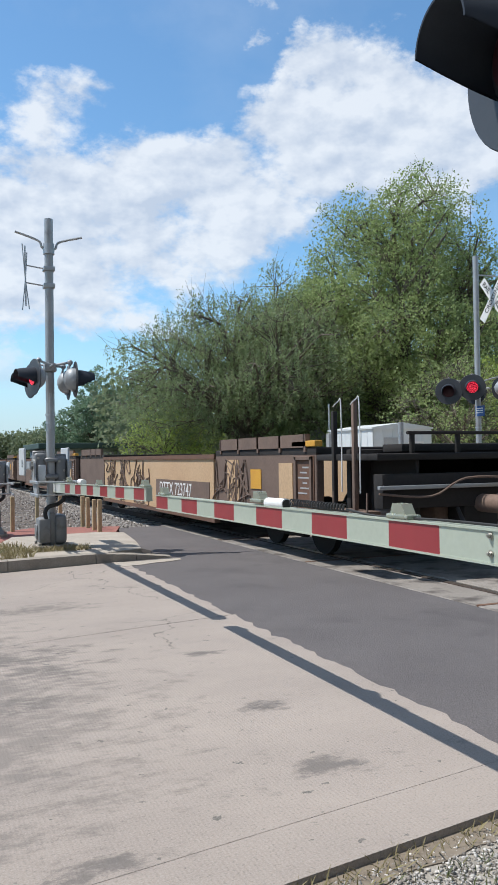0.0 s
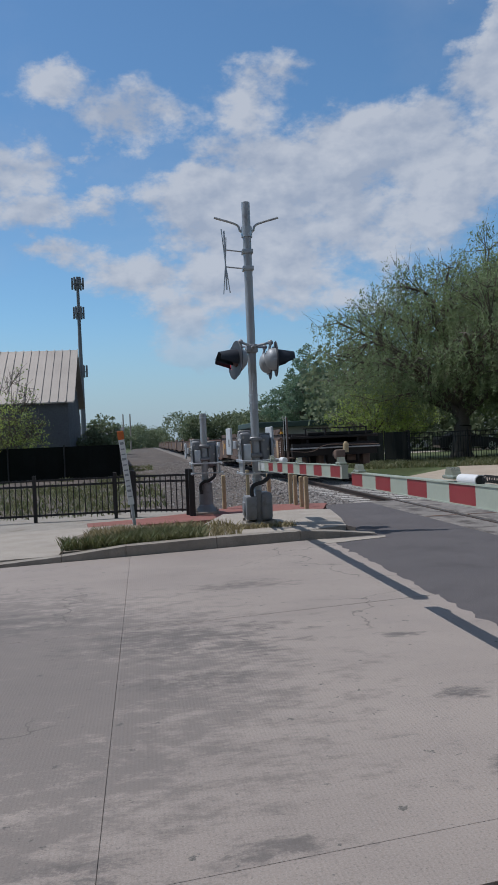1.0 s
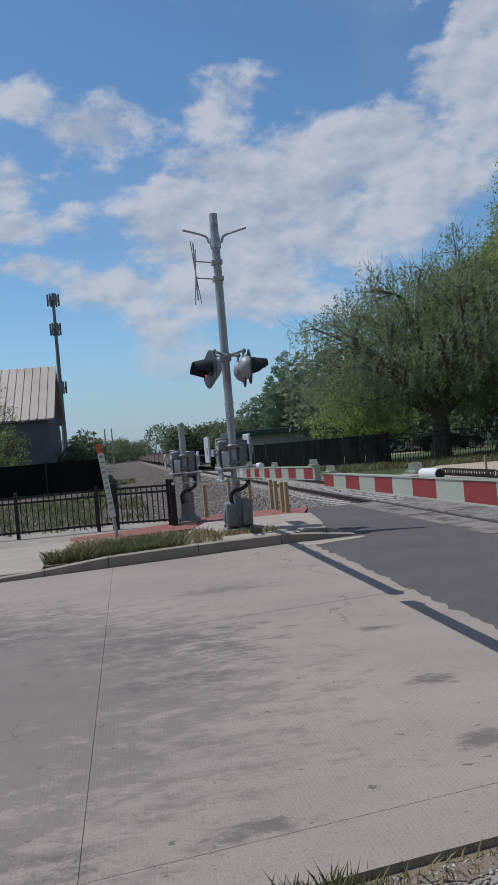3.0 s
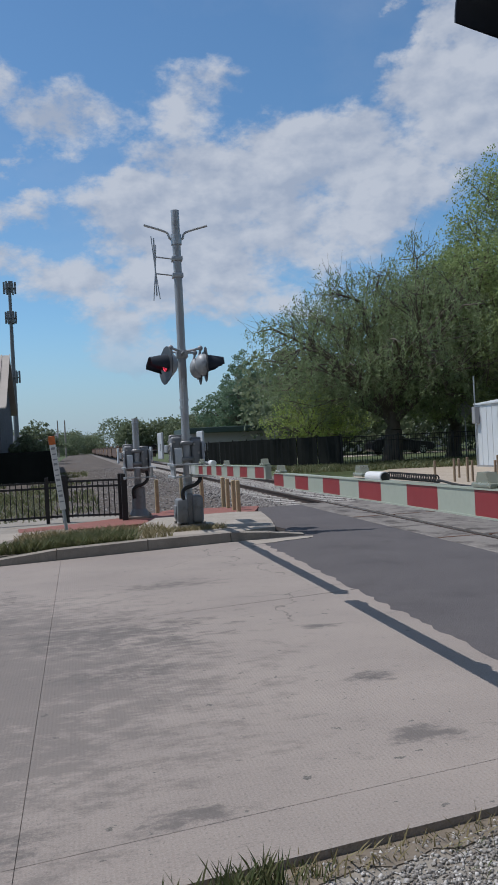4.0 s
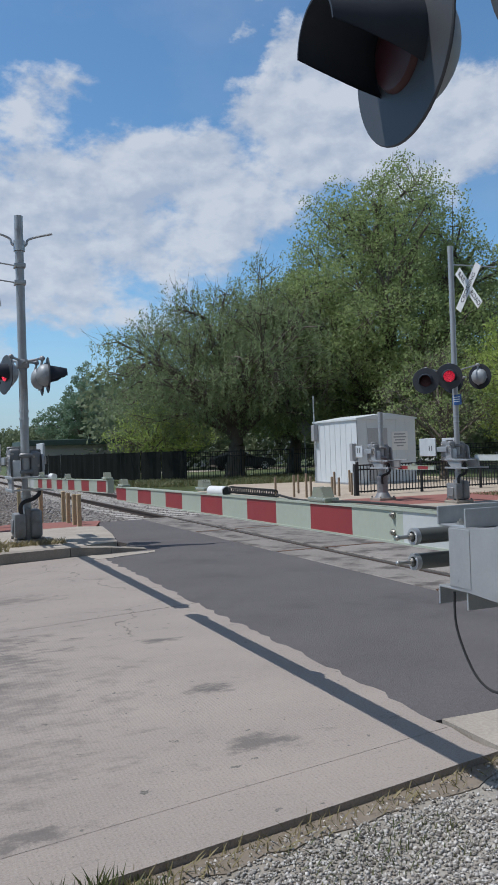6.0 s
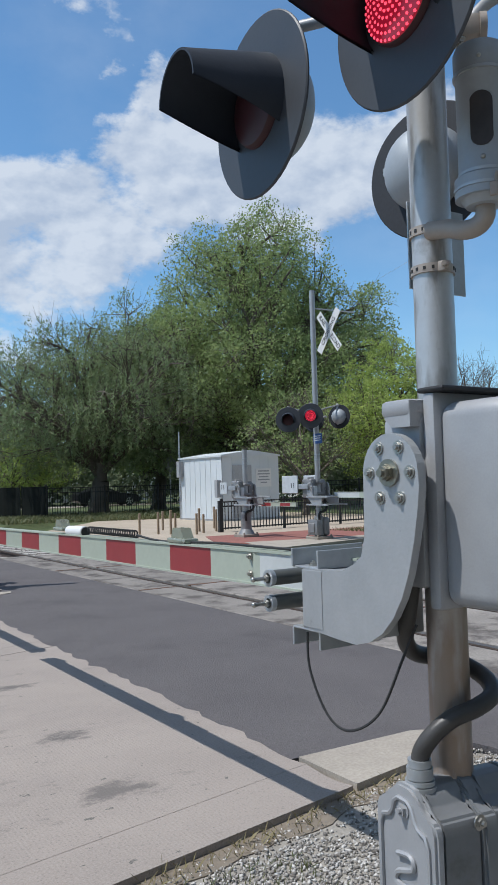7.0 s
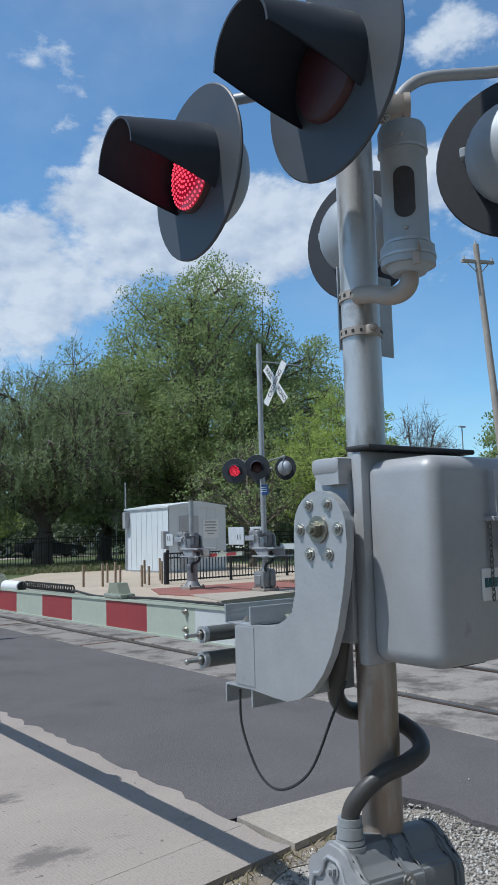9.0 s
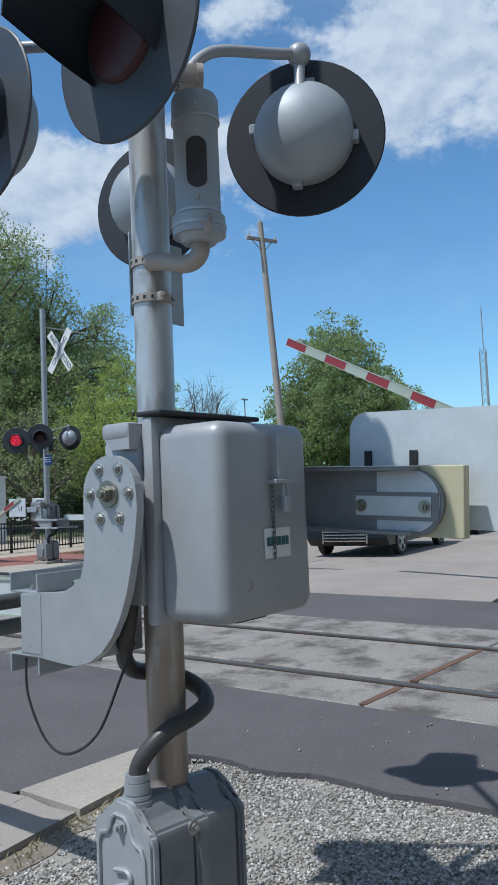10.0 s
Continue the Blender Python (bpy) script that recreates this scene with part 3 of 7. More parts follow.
# asphalt apron along the track
bm = B()
pts = [(5.09, -40), (5.09, 17.3)] + ragged((4.1, 17.2), (3.72, 15.0), 6, 0.08, 3) + ragged((3.75, 14.8), (3.5, 12.3), 8, 0.1, 8) + [(2.72, 11.9), (2.72, 3.9), (3.7, 3.8)] + ragged((3.78, 3.4), (3.95, 1.2), 14, 0.05, 2) + [(4.0, -40)]
poly(bm, pts, -0.2, -0.004)
struct("asphalt_apron", bm, M["asphalt"], "dark grey asphalt paving beside the track", "road")
bm = B()
poly(bm, [(8.15, -40), (8.15, 17.3), (9.3, 17.3), (9.96, 14.2), (9.96, 4.2), (9.6, 3.4), (9.4, -40)], -0.2, -0.004)
struct("asphalt_apron", bm, M["asphalt"], "dark grey asphalt paving across the track", "road")

# concrete street across the track
far_road = tagged(new("road"), "pale concrete street across the railway", "road", "", "structure")
for a, b in ((9.97, 14.5), (14.5, 20), (20, 27), (27, 36), (36, 60)):
    for f0, f1 in ((0.0, 0.5), (0.5, 1.0)):
        bm = B()
        lo = lambda x: 4.2 + 0.152 * (x - 10)
        hi = lambda x: 13.6 + 0.2 * (x - 10)
        q = lambda x, f: (x, lo(x) + (hi(x) - lo(x)) * f)
        poly(bm, [q(a + .01, f0 + .001), q(b - .01, f0 + .001), q(b - .01, f1 - .001), q(a + .01, f1 - .001)], -0.2, 0.0)
        part("slab", bm, M["street"], far_road)

# near kerb: a flush edge strip with a rounded end
bm = B()
poly(bm, [(2.9, near_edge(2.9)), (3.55, near_edge(3.55) - 0.01)] + arc(3.62, 3.68, 0.16, -80, 80, 6) + [(2.9, 3.87)], -0.2, 0.004)
struct("kerb_near", bm, M["concrete_pale"], "pale concrete edge strip with rounded end", "kerb")

bm = B()
poly(bm, ragged((2.62, 11.22), (3.0, 11.3), 4, 0.03, 31) + ragged((3.05, 11.34), (3.68, 11.56), 8, 0.03, 32) + ragged((3.72, 11.74), (2.62, 11.70), 8, 0.02, 33), -0.1, 0.003)
struct("gutter", bm, M["concrete_pale"], "pale crumbled concrete gutter beside the asphalt", "gutter")

# far kerb, a real step, with the pavement behind it
kerb = tagged(new("kerb_far"), "grey concrete kerb beside the pavement", "kerb", "", "structure")
ks = [(-1.6, 0.02), (-0.7, 0.06), (0.1, 0.12), (1.3, 0.13), (2.5, 0.12), (3.1, 0.07), (3.65, 0.0)]
for (a, za), (b, zb) in zip(ks, ks[1:]):
    bm = B()
    v = []
    for x, z in ((a + 0.004, za), (b - 0.004, zb)):
        y = far_edge(x) + (0.0 if x < 2.6 else -0.05 * (x - 2.6))
        v.append([bm.verts.new(p) for p in ((x, y, -0.1), (x, y + 0.02, z + 0.01), (x, y + 0.17, z + 0.02), (x, y + 0.17, -0.1))])
    for k in range(4):
        bm.faces.new((v[0][k], v[0][(k + 1) % 4], v[1][(k + 1) % 4], v[1][k]))
    bm.faces.new(v[0][::-1])
    bm.faces.new(v[1])
    part("kerbstone", bm, M["kerb"], kerb)
bm = B()
poly(bm, [(1.2, 11.6), (2.4, 11.88), (3.3, 12.3), (3.5, 13.4), (3.7, 15.0), (3.3, 15.3), (1.75, 15.1), (1.0, 12.6)], -0.1, 0.11)
struct("pavement", bm, M["concrete_pale"], "pale concrete pavement with crumbled edge", "pavement")
bm = B()
poly(bm, [(-9, 9.2), (-1.6, 10.95), (-0.75, 11.1), (-0.75, 12.9), (0.2, 14.6), (-1.5, 14.3), (-9, 12.4)], -0.1, 0.07)
struct("pavement", bm, M["concrete_pale"], "pale concrete pavement beside the street", "pavement")
bm = B()
poly(bm, [(-0.7, 11.2), (1.3, 11.65), (1.1, 13.2), (-0.1, 14.4), (-0.72, 12.9)], -0.1, 0.10)
struct("verge", bm, M["dirt"], "dry stony verge behind the kerb", "verge")
bm = B()
poly(bm, [(-0.6, 14.65), (0.25, 14.9), (1.6, 15.15), (3.6, 15.35), (4.2, 17.4), (2.4, 17.9), (1.5, 16.9), (0.2, 16.0), (-0.7, 15.7)], -0.1, 0.02)
struct("paving_red", bm, M["brick_red"], "red paved path beside the crossing", "pavement")
bm = B()
poly(bm, [(-40, 8.0), (-9, 12.2), (-1.5, 14.1), (-0.55, 14.5), (-0.65, 15.8), (0.2, 16.1), (1.45, 17.0), (2.4, 17.8), (3.75, 17.5), (3.9, 40), (3.9, 400), (-2.4, 400), (-2.0, 60), (-6, 30), (-40, 30)], -0.1, -0.02)
struct("service_track", bm, M["cinder"], "grey gravel service track beside the railway", "ground")
bm = B()
poly(bm, [(-30, 9.0), (-9, 12.25), (-1.5, 14.12), (-0.6, 14.6), (-0.7, 15.75), (0.2, 16.05), (1.4, 16.95), (1.3, 18.0), (-4, 18.3), (-30, 17.0)], -0.1, -0.012)
struct("stony_verge", bm, M["gravel_bed"], "pale stony verge round the low fence", "verge")
bm = B()
poly(bm, [(-60, -60), (3.98, -60), (3.98, 1.0), (3.85, 3.3), (3.5, 3.75), (2.5, near_edge(2.5) + 0.2), (-30, near_edge(-30) + 0.2), (-60, -1)], -0.12, -0.035)
struct("gravel_verge", bm, M["gravel_bed"], "pale crushed limestone verge", "ground")
bm = B()
soil = ragged((-3.0, near_edge(-3.0) - 0.13), (3.4, near_edge(3.4) - 0.13), 70, 0.05, 21)
poly(bm, soil + [(3.4, near_edge(3.4) + 0.05), (-3.0, near_edge(-3.0) + 0.05)], -0.1, -0.030)
struct("soil_strip", bm, M["dirt"], "brown soil along the road edge", "ground")
bm = B()
poly(bm, [(9.3, 17.3), (9.96, 14.4), (16, 15.4), (22, 16.2), (22, 31), (13, 31.5), (8.9, 26)], -0.1, 0.012)
struct("bare_lot", bm, M["sand"], "bare sandy ground beside the track", "ground")
bm = B()
poly(bm, [(10.6, 14.9), (13.6, 15.4), (18, 16.4), (18, 18.3), (11.0, 19.0), (10.2, 17.2)], -0.1, 0.03)
struct("paving_red", bm, M["brick_red"], "red paved path with concrete border", "pavement")
bm = B()
poly(bm, [(10.0, 14.3), (18, 15.9), (18, 16.5), (13.2, 15.75), (10.5, 16.3)], -0.1, 0.036)
struct("pavement", bm, M["concrete_pale"], "pale concrete pavement across the track", "pavement")

# ---------------------------------------------------------------- railway
XC = 6.513
track = tagged(new("railway_track"), "single railway track on ballast", "railway track", "", "structure")
for sx in (-1, 1):
    x = XC + sx * 0.7525
    bm = B()
    prism(bm, [(x - 0.075, -0.16), (x + 0.075, -0.16), (x + 0.07, -0.145), (x + 0.012, -0.12), (x + 0.012, -0.045), (x + 0.036, -0.035), (x + 0.036, -0.006), (x + 0.028, 0.002), (x - 0.028, 0.002), (x - 0.036, -0.006), (x - 0.036, -0.035), (x - 0.012, -0.045), (x - 0.012, -0.12), (x - 0.07, -0.145)], "y", -120, 700)
    part("rail", bm, M["rail_side"], track, "rust-brown steel rail")
    bm = B()
    box(bm, (x - 0.03, -120, 0.0), (x + 0.03, 700, 0.004))
    part("rail_head", bm, M["rail_top"], track, "worn bright rail head")
bm = B()
prism(bm, [(3.3, -0.45), (9.6, -0.45), (9.1, -0.22), (8.3, -0.15), (4.75, -0.15), (3.9, -0.2)], "y", 17.3, 700)
tagged(part("ballast_bed", bm, M["ballast"], track, "grey crushed stone ballast"), kind="stuff")
me_tie = None
for k in range(110):
    y = 17.7 + 0.61 * k
    if me_tie is None:
        bm = B()
        box(bm, (-1.3, -0.12, -0.2), (1.3, 0.12, -0.125), 0.012, seg=1)
        o = part("tie", bm, M["tie"], track)
        me_tie = o.data
    else:
        o = new("tie", me_tie)
        o.parent = track
    o.location = (XC, y, 0)

# concrete crossing panels either side of the rails
crossing = tagged(new("crossing_panels"), "worn concrete level-crossing panels with rust stains", "crossing", "", "structure")
joints = [-9.0, -4.2, -0.5, 3.2, 6.9, 10.5, 13.9, 17.4]
for lo, hi in ((5.10, XC - 0.7525 - 0.075), (XC - 0.7525 + 0.115, XC + 0.7525 - 0.115), (XC + 0.7525 + 0.075, 8.14)):
    for a, b in zip(joints, joints[1:]):
        bm = B()
        box(bm, (lo, a + 0.012, -0.2), (hi, b - 0.012, 0.0), 0.012, seg=1)
        part("panel", bm, M["panel"], crossing)
bm = B()
box(bm, (5.05, -9, -0.3), (8.2, 17.4, -0.07))
part("flangeway", bm, M["gap_dark"], crossing, "dark flangeway beside the rails")
for y in joints[1:-1]:
    bm = B()
    box(bm, (5.12, y - 0.03, -0.1), (5.65, y + 0.03, 0.004))
    box(bm, (5.87, y - 0.03, -0.1), (7.15, y + 0.03, 0.004))
    part("end_angle", bm, M["rust"], crossing, "rusted steel panel edge")


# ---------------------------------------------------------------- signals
# lit faces that move behind their lenses in place of being switched
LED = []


def lamp_unit(parent, at, facing, lit, rod_to=None, dia=0.585):
    """A flashing-light unit: disc, hood, lens, domed housing. facing: heading in degrees (0 is +y, 90 is +x)."""
    f = radians(facing)
    n = Vector((math.sin(f), math.cos(f), 0))
    m = Matrix.Translation(at) @ n.to_track_quat("Z", "Y").to_matrix().to_4x4()
    u = thing("light_unit", "", "")
    u.parent = parent
    R = dia / 2
    lr = R * 0.50
    bm = B()
    lathe(bm, [(lr * 0.9, 0.004), (R, 0.004), (R, 0.008), (R * 0.985, 0.012), (lr * 0.9, 0.012)], m, 48)
    part("backing_disc", bm, M["disc"], u, "", True)
    bm = B()
    lathe(bm, [(lr * 0.9, 0.0), (R * 0.985, 0.0), (R * 0.998, 0.004), (lr * 0.9, 0.0039)], m, 48)
    part("disc_back", bm, M["disc_back"], u, "navy black back of the disc", True)
    # hood, open below
    bm = B()
    hr = lr * 1.13
    k0, rings = 24, []
    for t in (0.0, 0.13, 0.27, 0.4, 0.7, 1.0):
        ring = []
        for side in (0, 0.008):
            row = []
            for j in range(k0 + 1):
                lo_a = -38 + 40 * t
                a = radians(lo_a + (180 - 2 * lo_a) * j / k0)
                reach = R * 1.0
                rr = hr * (1 - 0.20 * t) - side
                row.append(m @ Vector((rr * math.cos(a), rr * math.sin(a) - 0.06 * reach * t, 0.012 + reach * t)))
            ring.append(row)
        rings.append(ring)
    vs = [[[bm.verts.new(p) for p in row] for row in ring] for ring in rings]
    for a, b in zip(vs, vs[1:]):
        for j in range(k0):
            bm.faces.new((a[0][j], a[0][j + 1], b[0][j + 1], b[0][j]))
            bm.faces.new((a[1][j + 1], a[1][j], b[1][j], b[1][j + 1]))
    for j in range(k0):
        bm.faces.new((vs[-1][0][j], vs[-1][0][j + 1], vs[-1][1][j + 1], vs[-1][1][j]))
    part("hood", bm, M["dark_paint"], u, "dark painted hood", True)
    # lens
    bm = B()
    lathe(bm, [(lr * 0.91, 0.010), (lr * 0.9, 0.02), (lr * 0.84, 0.034), (lr * 0.55, 0.047), (0, 0.052)], m, 32)
    lens = part("lens", bm, M["lens_on"] if lit else M["lens_off"], u, "red flashing lens" if lit else "red lens, dark", True)
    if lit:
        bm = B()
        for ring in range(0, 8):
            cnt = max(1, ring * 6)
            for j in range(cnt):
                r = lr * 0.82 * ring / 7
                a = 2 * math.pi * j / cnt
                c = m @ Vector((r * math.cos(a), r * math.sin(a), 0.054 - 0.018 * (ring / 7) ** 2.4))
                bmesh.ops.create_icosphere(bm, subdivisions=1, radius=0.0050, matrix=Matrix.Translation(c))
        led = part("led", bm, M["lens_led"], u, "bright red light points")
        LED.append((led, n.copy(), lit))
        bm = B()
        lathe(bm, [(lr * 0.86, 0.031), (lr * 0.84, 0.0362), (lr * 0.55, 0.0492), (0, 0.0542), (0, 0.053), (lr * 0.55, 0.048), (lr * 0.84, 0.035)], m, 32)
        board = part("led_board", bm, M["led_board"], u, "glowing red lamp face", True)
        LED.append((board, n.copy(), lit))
    # housing behind
    bm = B()
    prof = [(R * 0.62, -0.0)] + [(R * 0.62 * math.cos(radians(a)), -0.035 - 0.13 * math.sin(radians(a))) for a in range(0, 91, 10)]
    prof[-1] = (0, prof[-1][1])
    lathe(bm, prof, m, 32)
    part("housing", bm, M["lamp_grey"], u, "grey domed lamp housing", True)
    for a in (0, 90, 180, 270):
        bm = B()
        c = Vector((math.cos(radians(a + 10)) * R * 0.62, math.sin(radians(a + 10)) * R * 0.62, -0.03))
        box(bm, (c.x - 0.018, c.y - 0.018, -0.05), (c.x + 0.018, c.y + 0.018, -0.004), 0.004, m, 1)
        part("lug", bm, M["lamp_grey"], u)
    if rod_to:
        bm = B()
        top = Vector(at) + Vector((0, 0, R * 0.82)) - n * 0.07
        elbow = Vector(at) + Vector((0, 0, R * 0.93)) - n * 0.07
        tube(bm, bend([Vector(at) - n * 0.1 + Vector((0, 0, R * 0.45)), top, elbow, elbow.lerp(Vector(rod_to), 0.25) + Vector((0, 0, 0.12 * (elbow.z - rod_to[2]))), elbow.lerp(Vector(rod_to), 0.7) + Vector((0, 0, 0.34 * (elbow.z - rod_to[2]))), elbow.lerp(Vector(rod_to), 0.88) + Vector((0, 0, 0.26 * (elbow.z - rod_to[2]))), Vector(rod_to)], 5), 0.019, 12)
        bmesh.ops.create_uvsphere(bm, u_segments=12, v_segments=8, radius=0.042, matrix=Matrix.Translation(elbow))
        part("conduit_arm", bm, M["cast"], u, "", True)
    return u


def bolt(bm, at, n, r=0.014, h=0.018):
    at, n = Vector(at), Vector(n)
    cyl(bm, at, at + n * 0.004, r * 1.5, seg=14)
    cyl(bm, at, at + n * h, r, seg=6)
    cyl(bm, at, at + n * (h + 0.6 * r), r * 0.55, seg=8)


M["disc_back"] = surf("disc_back", (0.013, 0.015, 0.021), (0.018, 0.021, 0.028), 4.0, 0.6, bump=0.03, fine=60)
# black disc front made greyer: the sun on it is put into the colour
M["disc"] = surf("disc", (0.040, 0.044, 0.052), (0.055, 0.060, 0.068), 4.0, 0.5, bump=0.03, fine=60)
M["lamp_grey"] = surf("lamp_grey", (0.30, 0.33, 0.36), (0.37, 0.40, 0.425), 4.0, 0.52, metal=0.2, bump=0.03, fine=60)


def stripes_arm(thing_ob, y0, y1, x, z0, z1, h, first_red, step, plain, tip_cap=True):
    """A tapering striped gate arm along y from its root y0 to its tip y1. plain: length of bare root."""
    sgn = 1 if y1 > y0 else -1
    L_ = abs(y1 - y0)

    def sec(d):
        t = d / L_
        return z0 + (z1 - z0) * t, h * (1 - 0.12 * t)
    edges = [0, plain]
    d = plain
    if first_red:
        d += 0.0
    while d + step < L_ - 0.05:
        d += step
        edges.append(d)
    edges.append(L_)
    for k, (a, b) in enumerate(zip(edges, edges[1:])):
        bm = B()
        v = []
        for d in (a, b):
            zc, hh = sec(d)
            y = y0 + sgn * d
            w = 0.028
            v.append([bm.verts.new(p) for p in ((x - w, y, zc - hh / 2), (x - w, y, zc + hh / 2), (x + w, y, zc + hh / 2), (x + w, y, zc - hh / 2))])
        for j in range(4):
            bm.faces.new((v[0][j], v[0][(j + 1) % 4], v[1][(j + 1) % 4], v[1][j]))
        bm.faces.new(v[0][::-1])
        bm.faces.new(v[1])
        red = (k % 2 == 1) if first_red else (k % 2 == 0 and k > 0)
        part("stripe", bm, M["arm_grey"] if k == 0 else (M["arm_red"] if red else M["arm_white"]), thing_ob, "grey arm root" if k == 0 else ("red reflective band" if red else "pale reflective band"))
    # thin lips along both edges
    bm = B()
    for s in (-1, 1):
        pts = [(x, y0 + sgn * d, sec(d)[0] + s * sec(d)[1] / 2) for d in np.linspace(0, L_, 8)]
        for p, q in zip(pts, pts[1:]):
            a, b = Vector(p), Vector(q)
            mid, ln = (a + b) / 2, (b - a).length
            mt = Matrix.Translation(mid) @ (b - a).to_track_quat("Y", "Z").to_matrix().to_4x4()
            box(bm, (-0.034, -ln / 2, -0.004), (0.034, ln / 2, 0.004), 0, mt)
    part("edge_lip", bm, M["arm_white"], thing_ob)
    return sec


def arm_lamp(parent, at):
    bm = B()
    x, y, z = at
    box(bm, (x - 0.036, y - 0.085, z), (x + 0.036, y + 0.085, z + 0.022), 0.008)
    prism(bm, [(y - 0.06, z + 0.02), (y + 0.06, z + 0.02), (y + 0.042, z + 0.066), (y - 0.03, z + 0.066)], "x", x - 0.026, x + 0.026)
    lamp = part("arm_lamp", bm, M["lamp_clear"], parent, "clear plastic arm lamp", True)
    bm = B()
    cyl(bm, (x - 0.018, y, z + 0.045), (x + 0.018, y, z + 0.045), 0.017, seg=12)
    part("inner_lens", bm, M["lens_off"], lamp, "small red lens", True)


M["lamp_clear"] = surf("lamp_clear", (0.50, 0.54, 0.44), (0.44, 0.47, 0.38), 12, 0.25, bump=0.05)
M["lamp_clear"].node_tree.nodes["Principled BSDF"].inputs["Transmission Weight"].default_value = 0.5

# --- near mast
PX, PY, PR = 2.19, 2.13, 0.059
near_mast = thing("signal_mast", "silver aluminium crossing signal mast beside the street", "signal mast", group="crossing signals")


def J_plate():
    x0, x1 = 1.945, 1.972
    cy, cz = 2.085, 1.44
    up = arc(cy, cz, 0.108, 180, 0, 14)
    up = [(y, z) for y, z in up]
    pts = [(1.975, 1.40), (1.977, cz)] + up[1:-1] + [(2.193, cz), (2.197, 1.26), (2.215, 1.205), (2.25, 1.18), (2.30, 1.158), (2.495, 1.149), (2.50, 0.967), (2.32, 0.953), (2.25, 0.950), (2.19, 0.966), (2.135, 0.998), (2.09, 1.045), (2.055, 1.10), (2.025, 1.17), (2.0, 1.26), (1.985, 1.33)]
    bm = B()
    prism(bm, pts, "x", x0, x1)
    bm.normal_update()
    bmesh.ops.triangulate(bm, faces=[f for f in bm.faces if len(f.verts) > 4])
    return bm


def near_signal():
    t = near_mast
    bm = B()
    cyl(bm, (PX, PY, 0.40), (PX, PY, 4.9), PR, PR, 32)
    part("mast", bm, M["pipe"], t, "dull streaked aluminium pipe mast", True)
    # base casting: two halves with arched top edges
    bas = thing("base_housing", "grey cast aluminium base", "")
    bas.parent = t

    def arch(w, z0, z1):
        return [(-w, z0), (w, z0), (w, z1 - 0.035)] + [(w - 0.012, z1 - 0.01), (w * 0.6, z1), (w * 0.46, z1 + 0.018), (w * 0.36, z1 + 0.045), (w * 0.2, z1 + 0.058), (-w * 0.2, z1 + 0.058), (-w * 0.36, z1 + 0.045), (-w * 0.46, z1 + 0.018), (-w * 0.6, z1), (-w + 0.012, z1 - 0.01), (-w, z1 - 0.035)]
    for a0, a1, w, nm in ((-0.19, -0.16, 0.138, "cover"), (-0.16, -0.03, 0.128, "shell"), (-0.03, 0.022, 0.140, "flange"), (0.022, 0.135, 0.122, "shell"), (0.135, 0.162, 0.134, "cover")):
        bm = B()
        m = Matrix.Translation((PX - 0.01, PY - 0.03, 0)) @ Matrix.Rotation(radians(-8), 4, "Z")
        prism(bm, arch(w, 0.02, 0.525), "x", a0, a1, m)
        bmesh.ops.bevel(bm, geom=bm.edges[:], offset=0.008, segments=2, affect="EDGES")
        # front cover lighter, the rest darker: fall of light put into the colours
        part(nm, bm, M["cast"] if a0 == -0.19 else M["shade_box"], bas, "", True)
    bm = B()
    m = Matrix.Translation((PX - 0.01, PY - 0.03, 0)) @ Matrix.Rotation(radians(-8), 4, "Z")
    pts = [m @ Vector((-0.193, y, z)) for y, z in arch(0.108, 0.08, 0.485)]
    tube(bm, pts + [pts[0]], 0.007, 6)
    tube(bm, bend([m @ Vector((-0.195, y, z)) for y, z in ((0.03, 0.39), (-0.03, 0.40), (-0.04, 0.37), (0.03, 0.34), (0.035, 0.31), (-0.03, 0.31))], 4), 0.008, 6)
    bolt(bm, m @ Vector((-0.19, 0.0, 0.515)), m.to_3x3() @ Vector((-1, 0, 0)), 0.016, 0.014)
    part("raised_rib", bm, M["cast"], bas, "", True)
    bm = B()
    box(bm, (PX - 0.26, PY - 0.26, -0.06), (PX + 0.24, PY + 0.2, 0.03), 0.02)
    part("foundation_plate", bm, M["cast"], bas)
    bm = B()
    bolt(bm, (PX - 0.07, PY - 0.155, 0.50), (0, -1, 0), 0.014, 0.012)
    part("hex_bolt", bm, M["steel_bolt"], bas)
    # conduit elbow wound round the mast
    bm = B()
    tube(bm, bend([(PX - 0.144, PY - 0.015, 0.60), (PX - 0.142, PY - 0.02, 0.66), (PX - 0.122, PY - 0.05, 0.715), (PX - 0.072, PY - 0.078, 0.757), (PX + 0.0, PY - 0.10, 0.778), (PX + 0.07, PY - 0.095, 0.80), (PX + 0.105, PY - 0.05, 0.828), (PX + 0.10, PY + 0.02, 0.858), (PX + 0.055, PY + 0.075, 0.88), (PX - 0.03, PY + 0.10, 0.90), (PX - 0.085, PY + 0.085, 0.95), (PX - 0.11, PY + 0.045, 1.03), (PX - 0.105, PY + 0.03, 1.12)], 7), 0.0255, 14)
    part("flexible_conduit", bm, M["conduit"], t, "dark flexible conduit", True)
    bm = B()
    for z, r, h in ((0.525, 0.046, 0.05), (0.578, 0.041, 0.012), (0.593, 0.037, 0.03), (0.625, 0.033, 0.02)):
        cyl(bm, (PX - 0.144, PY - 0.015, z), (PX - 0.144, PY - 0.015, z + h), r, seg=20)
    part("conduit_gland", bm, M["galv"], t, "threaded conduit gland", True)
    # mechanism
    mech = thing("gate_mechanism", "grey cast gate mechanism housing", "")
    mech.parent = t
    bm = B()
    box(bm, (2.05, 1.76, 1.075), (2.47, 2.01, 1.628), 0.045, seg=5)
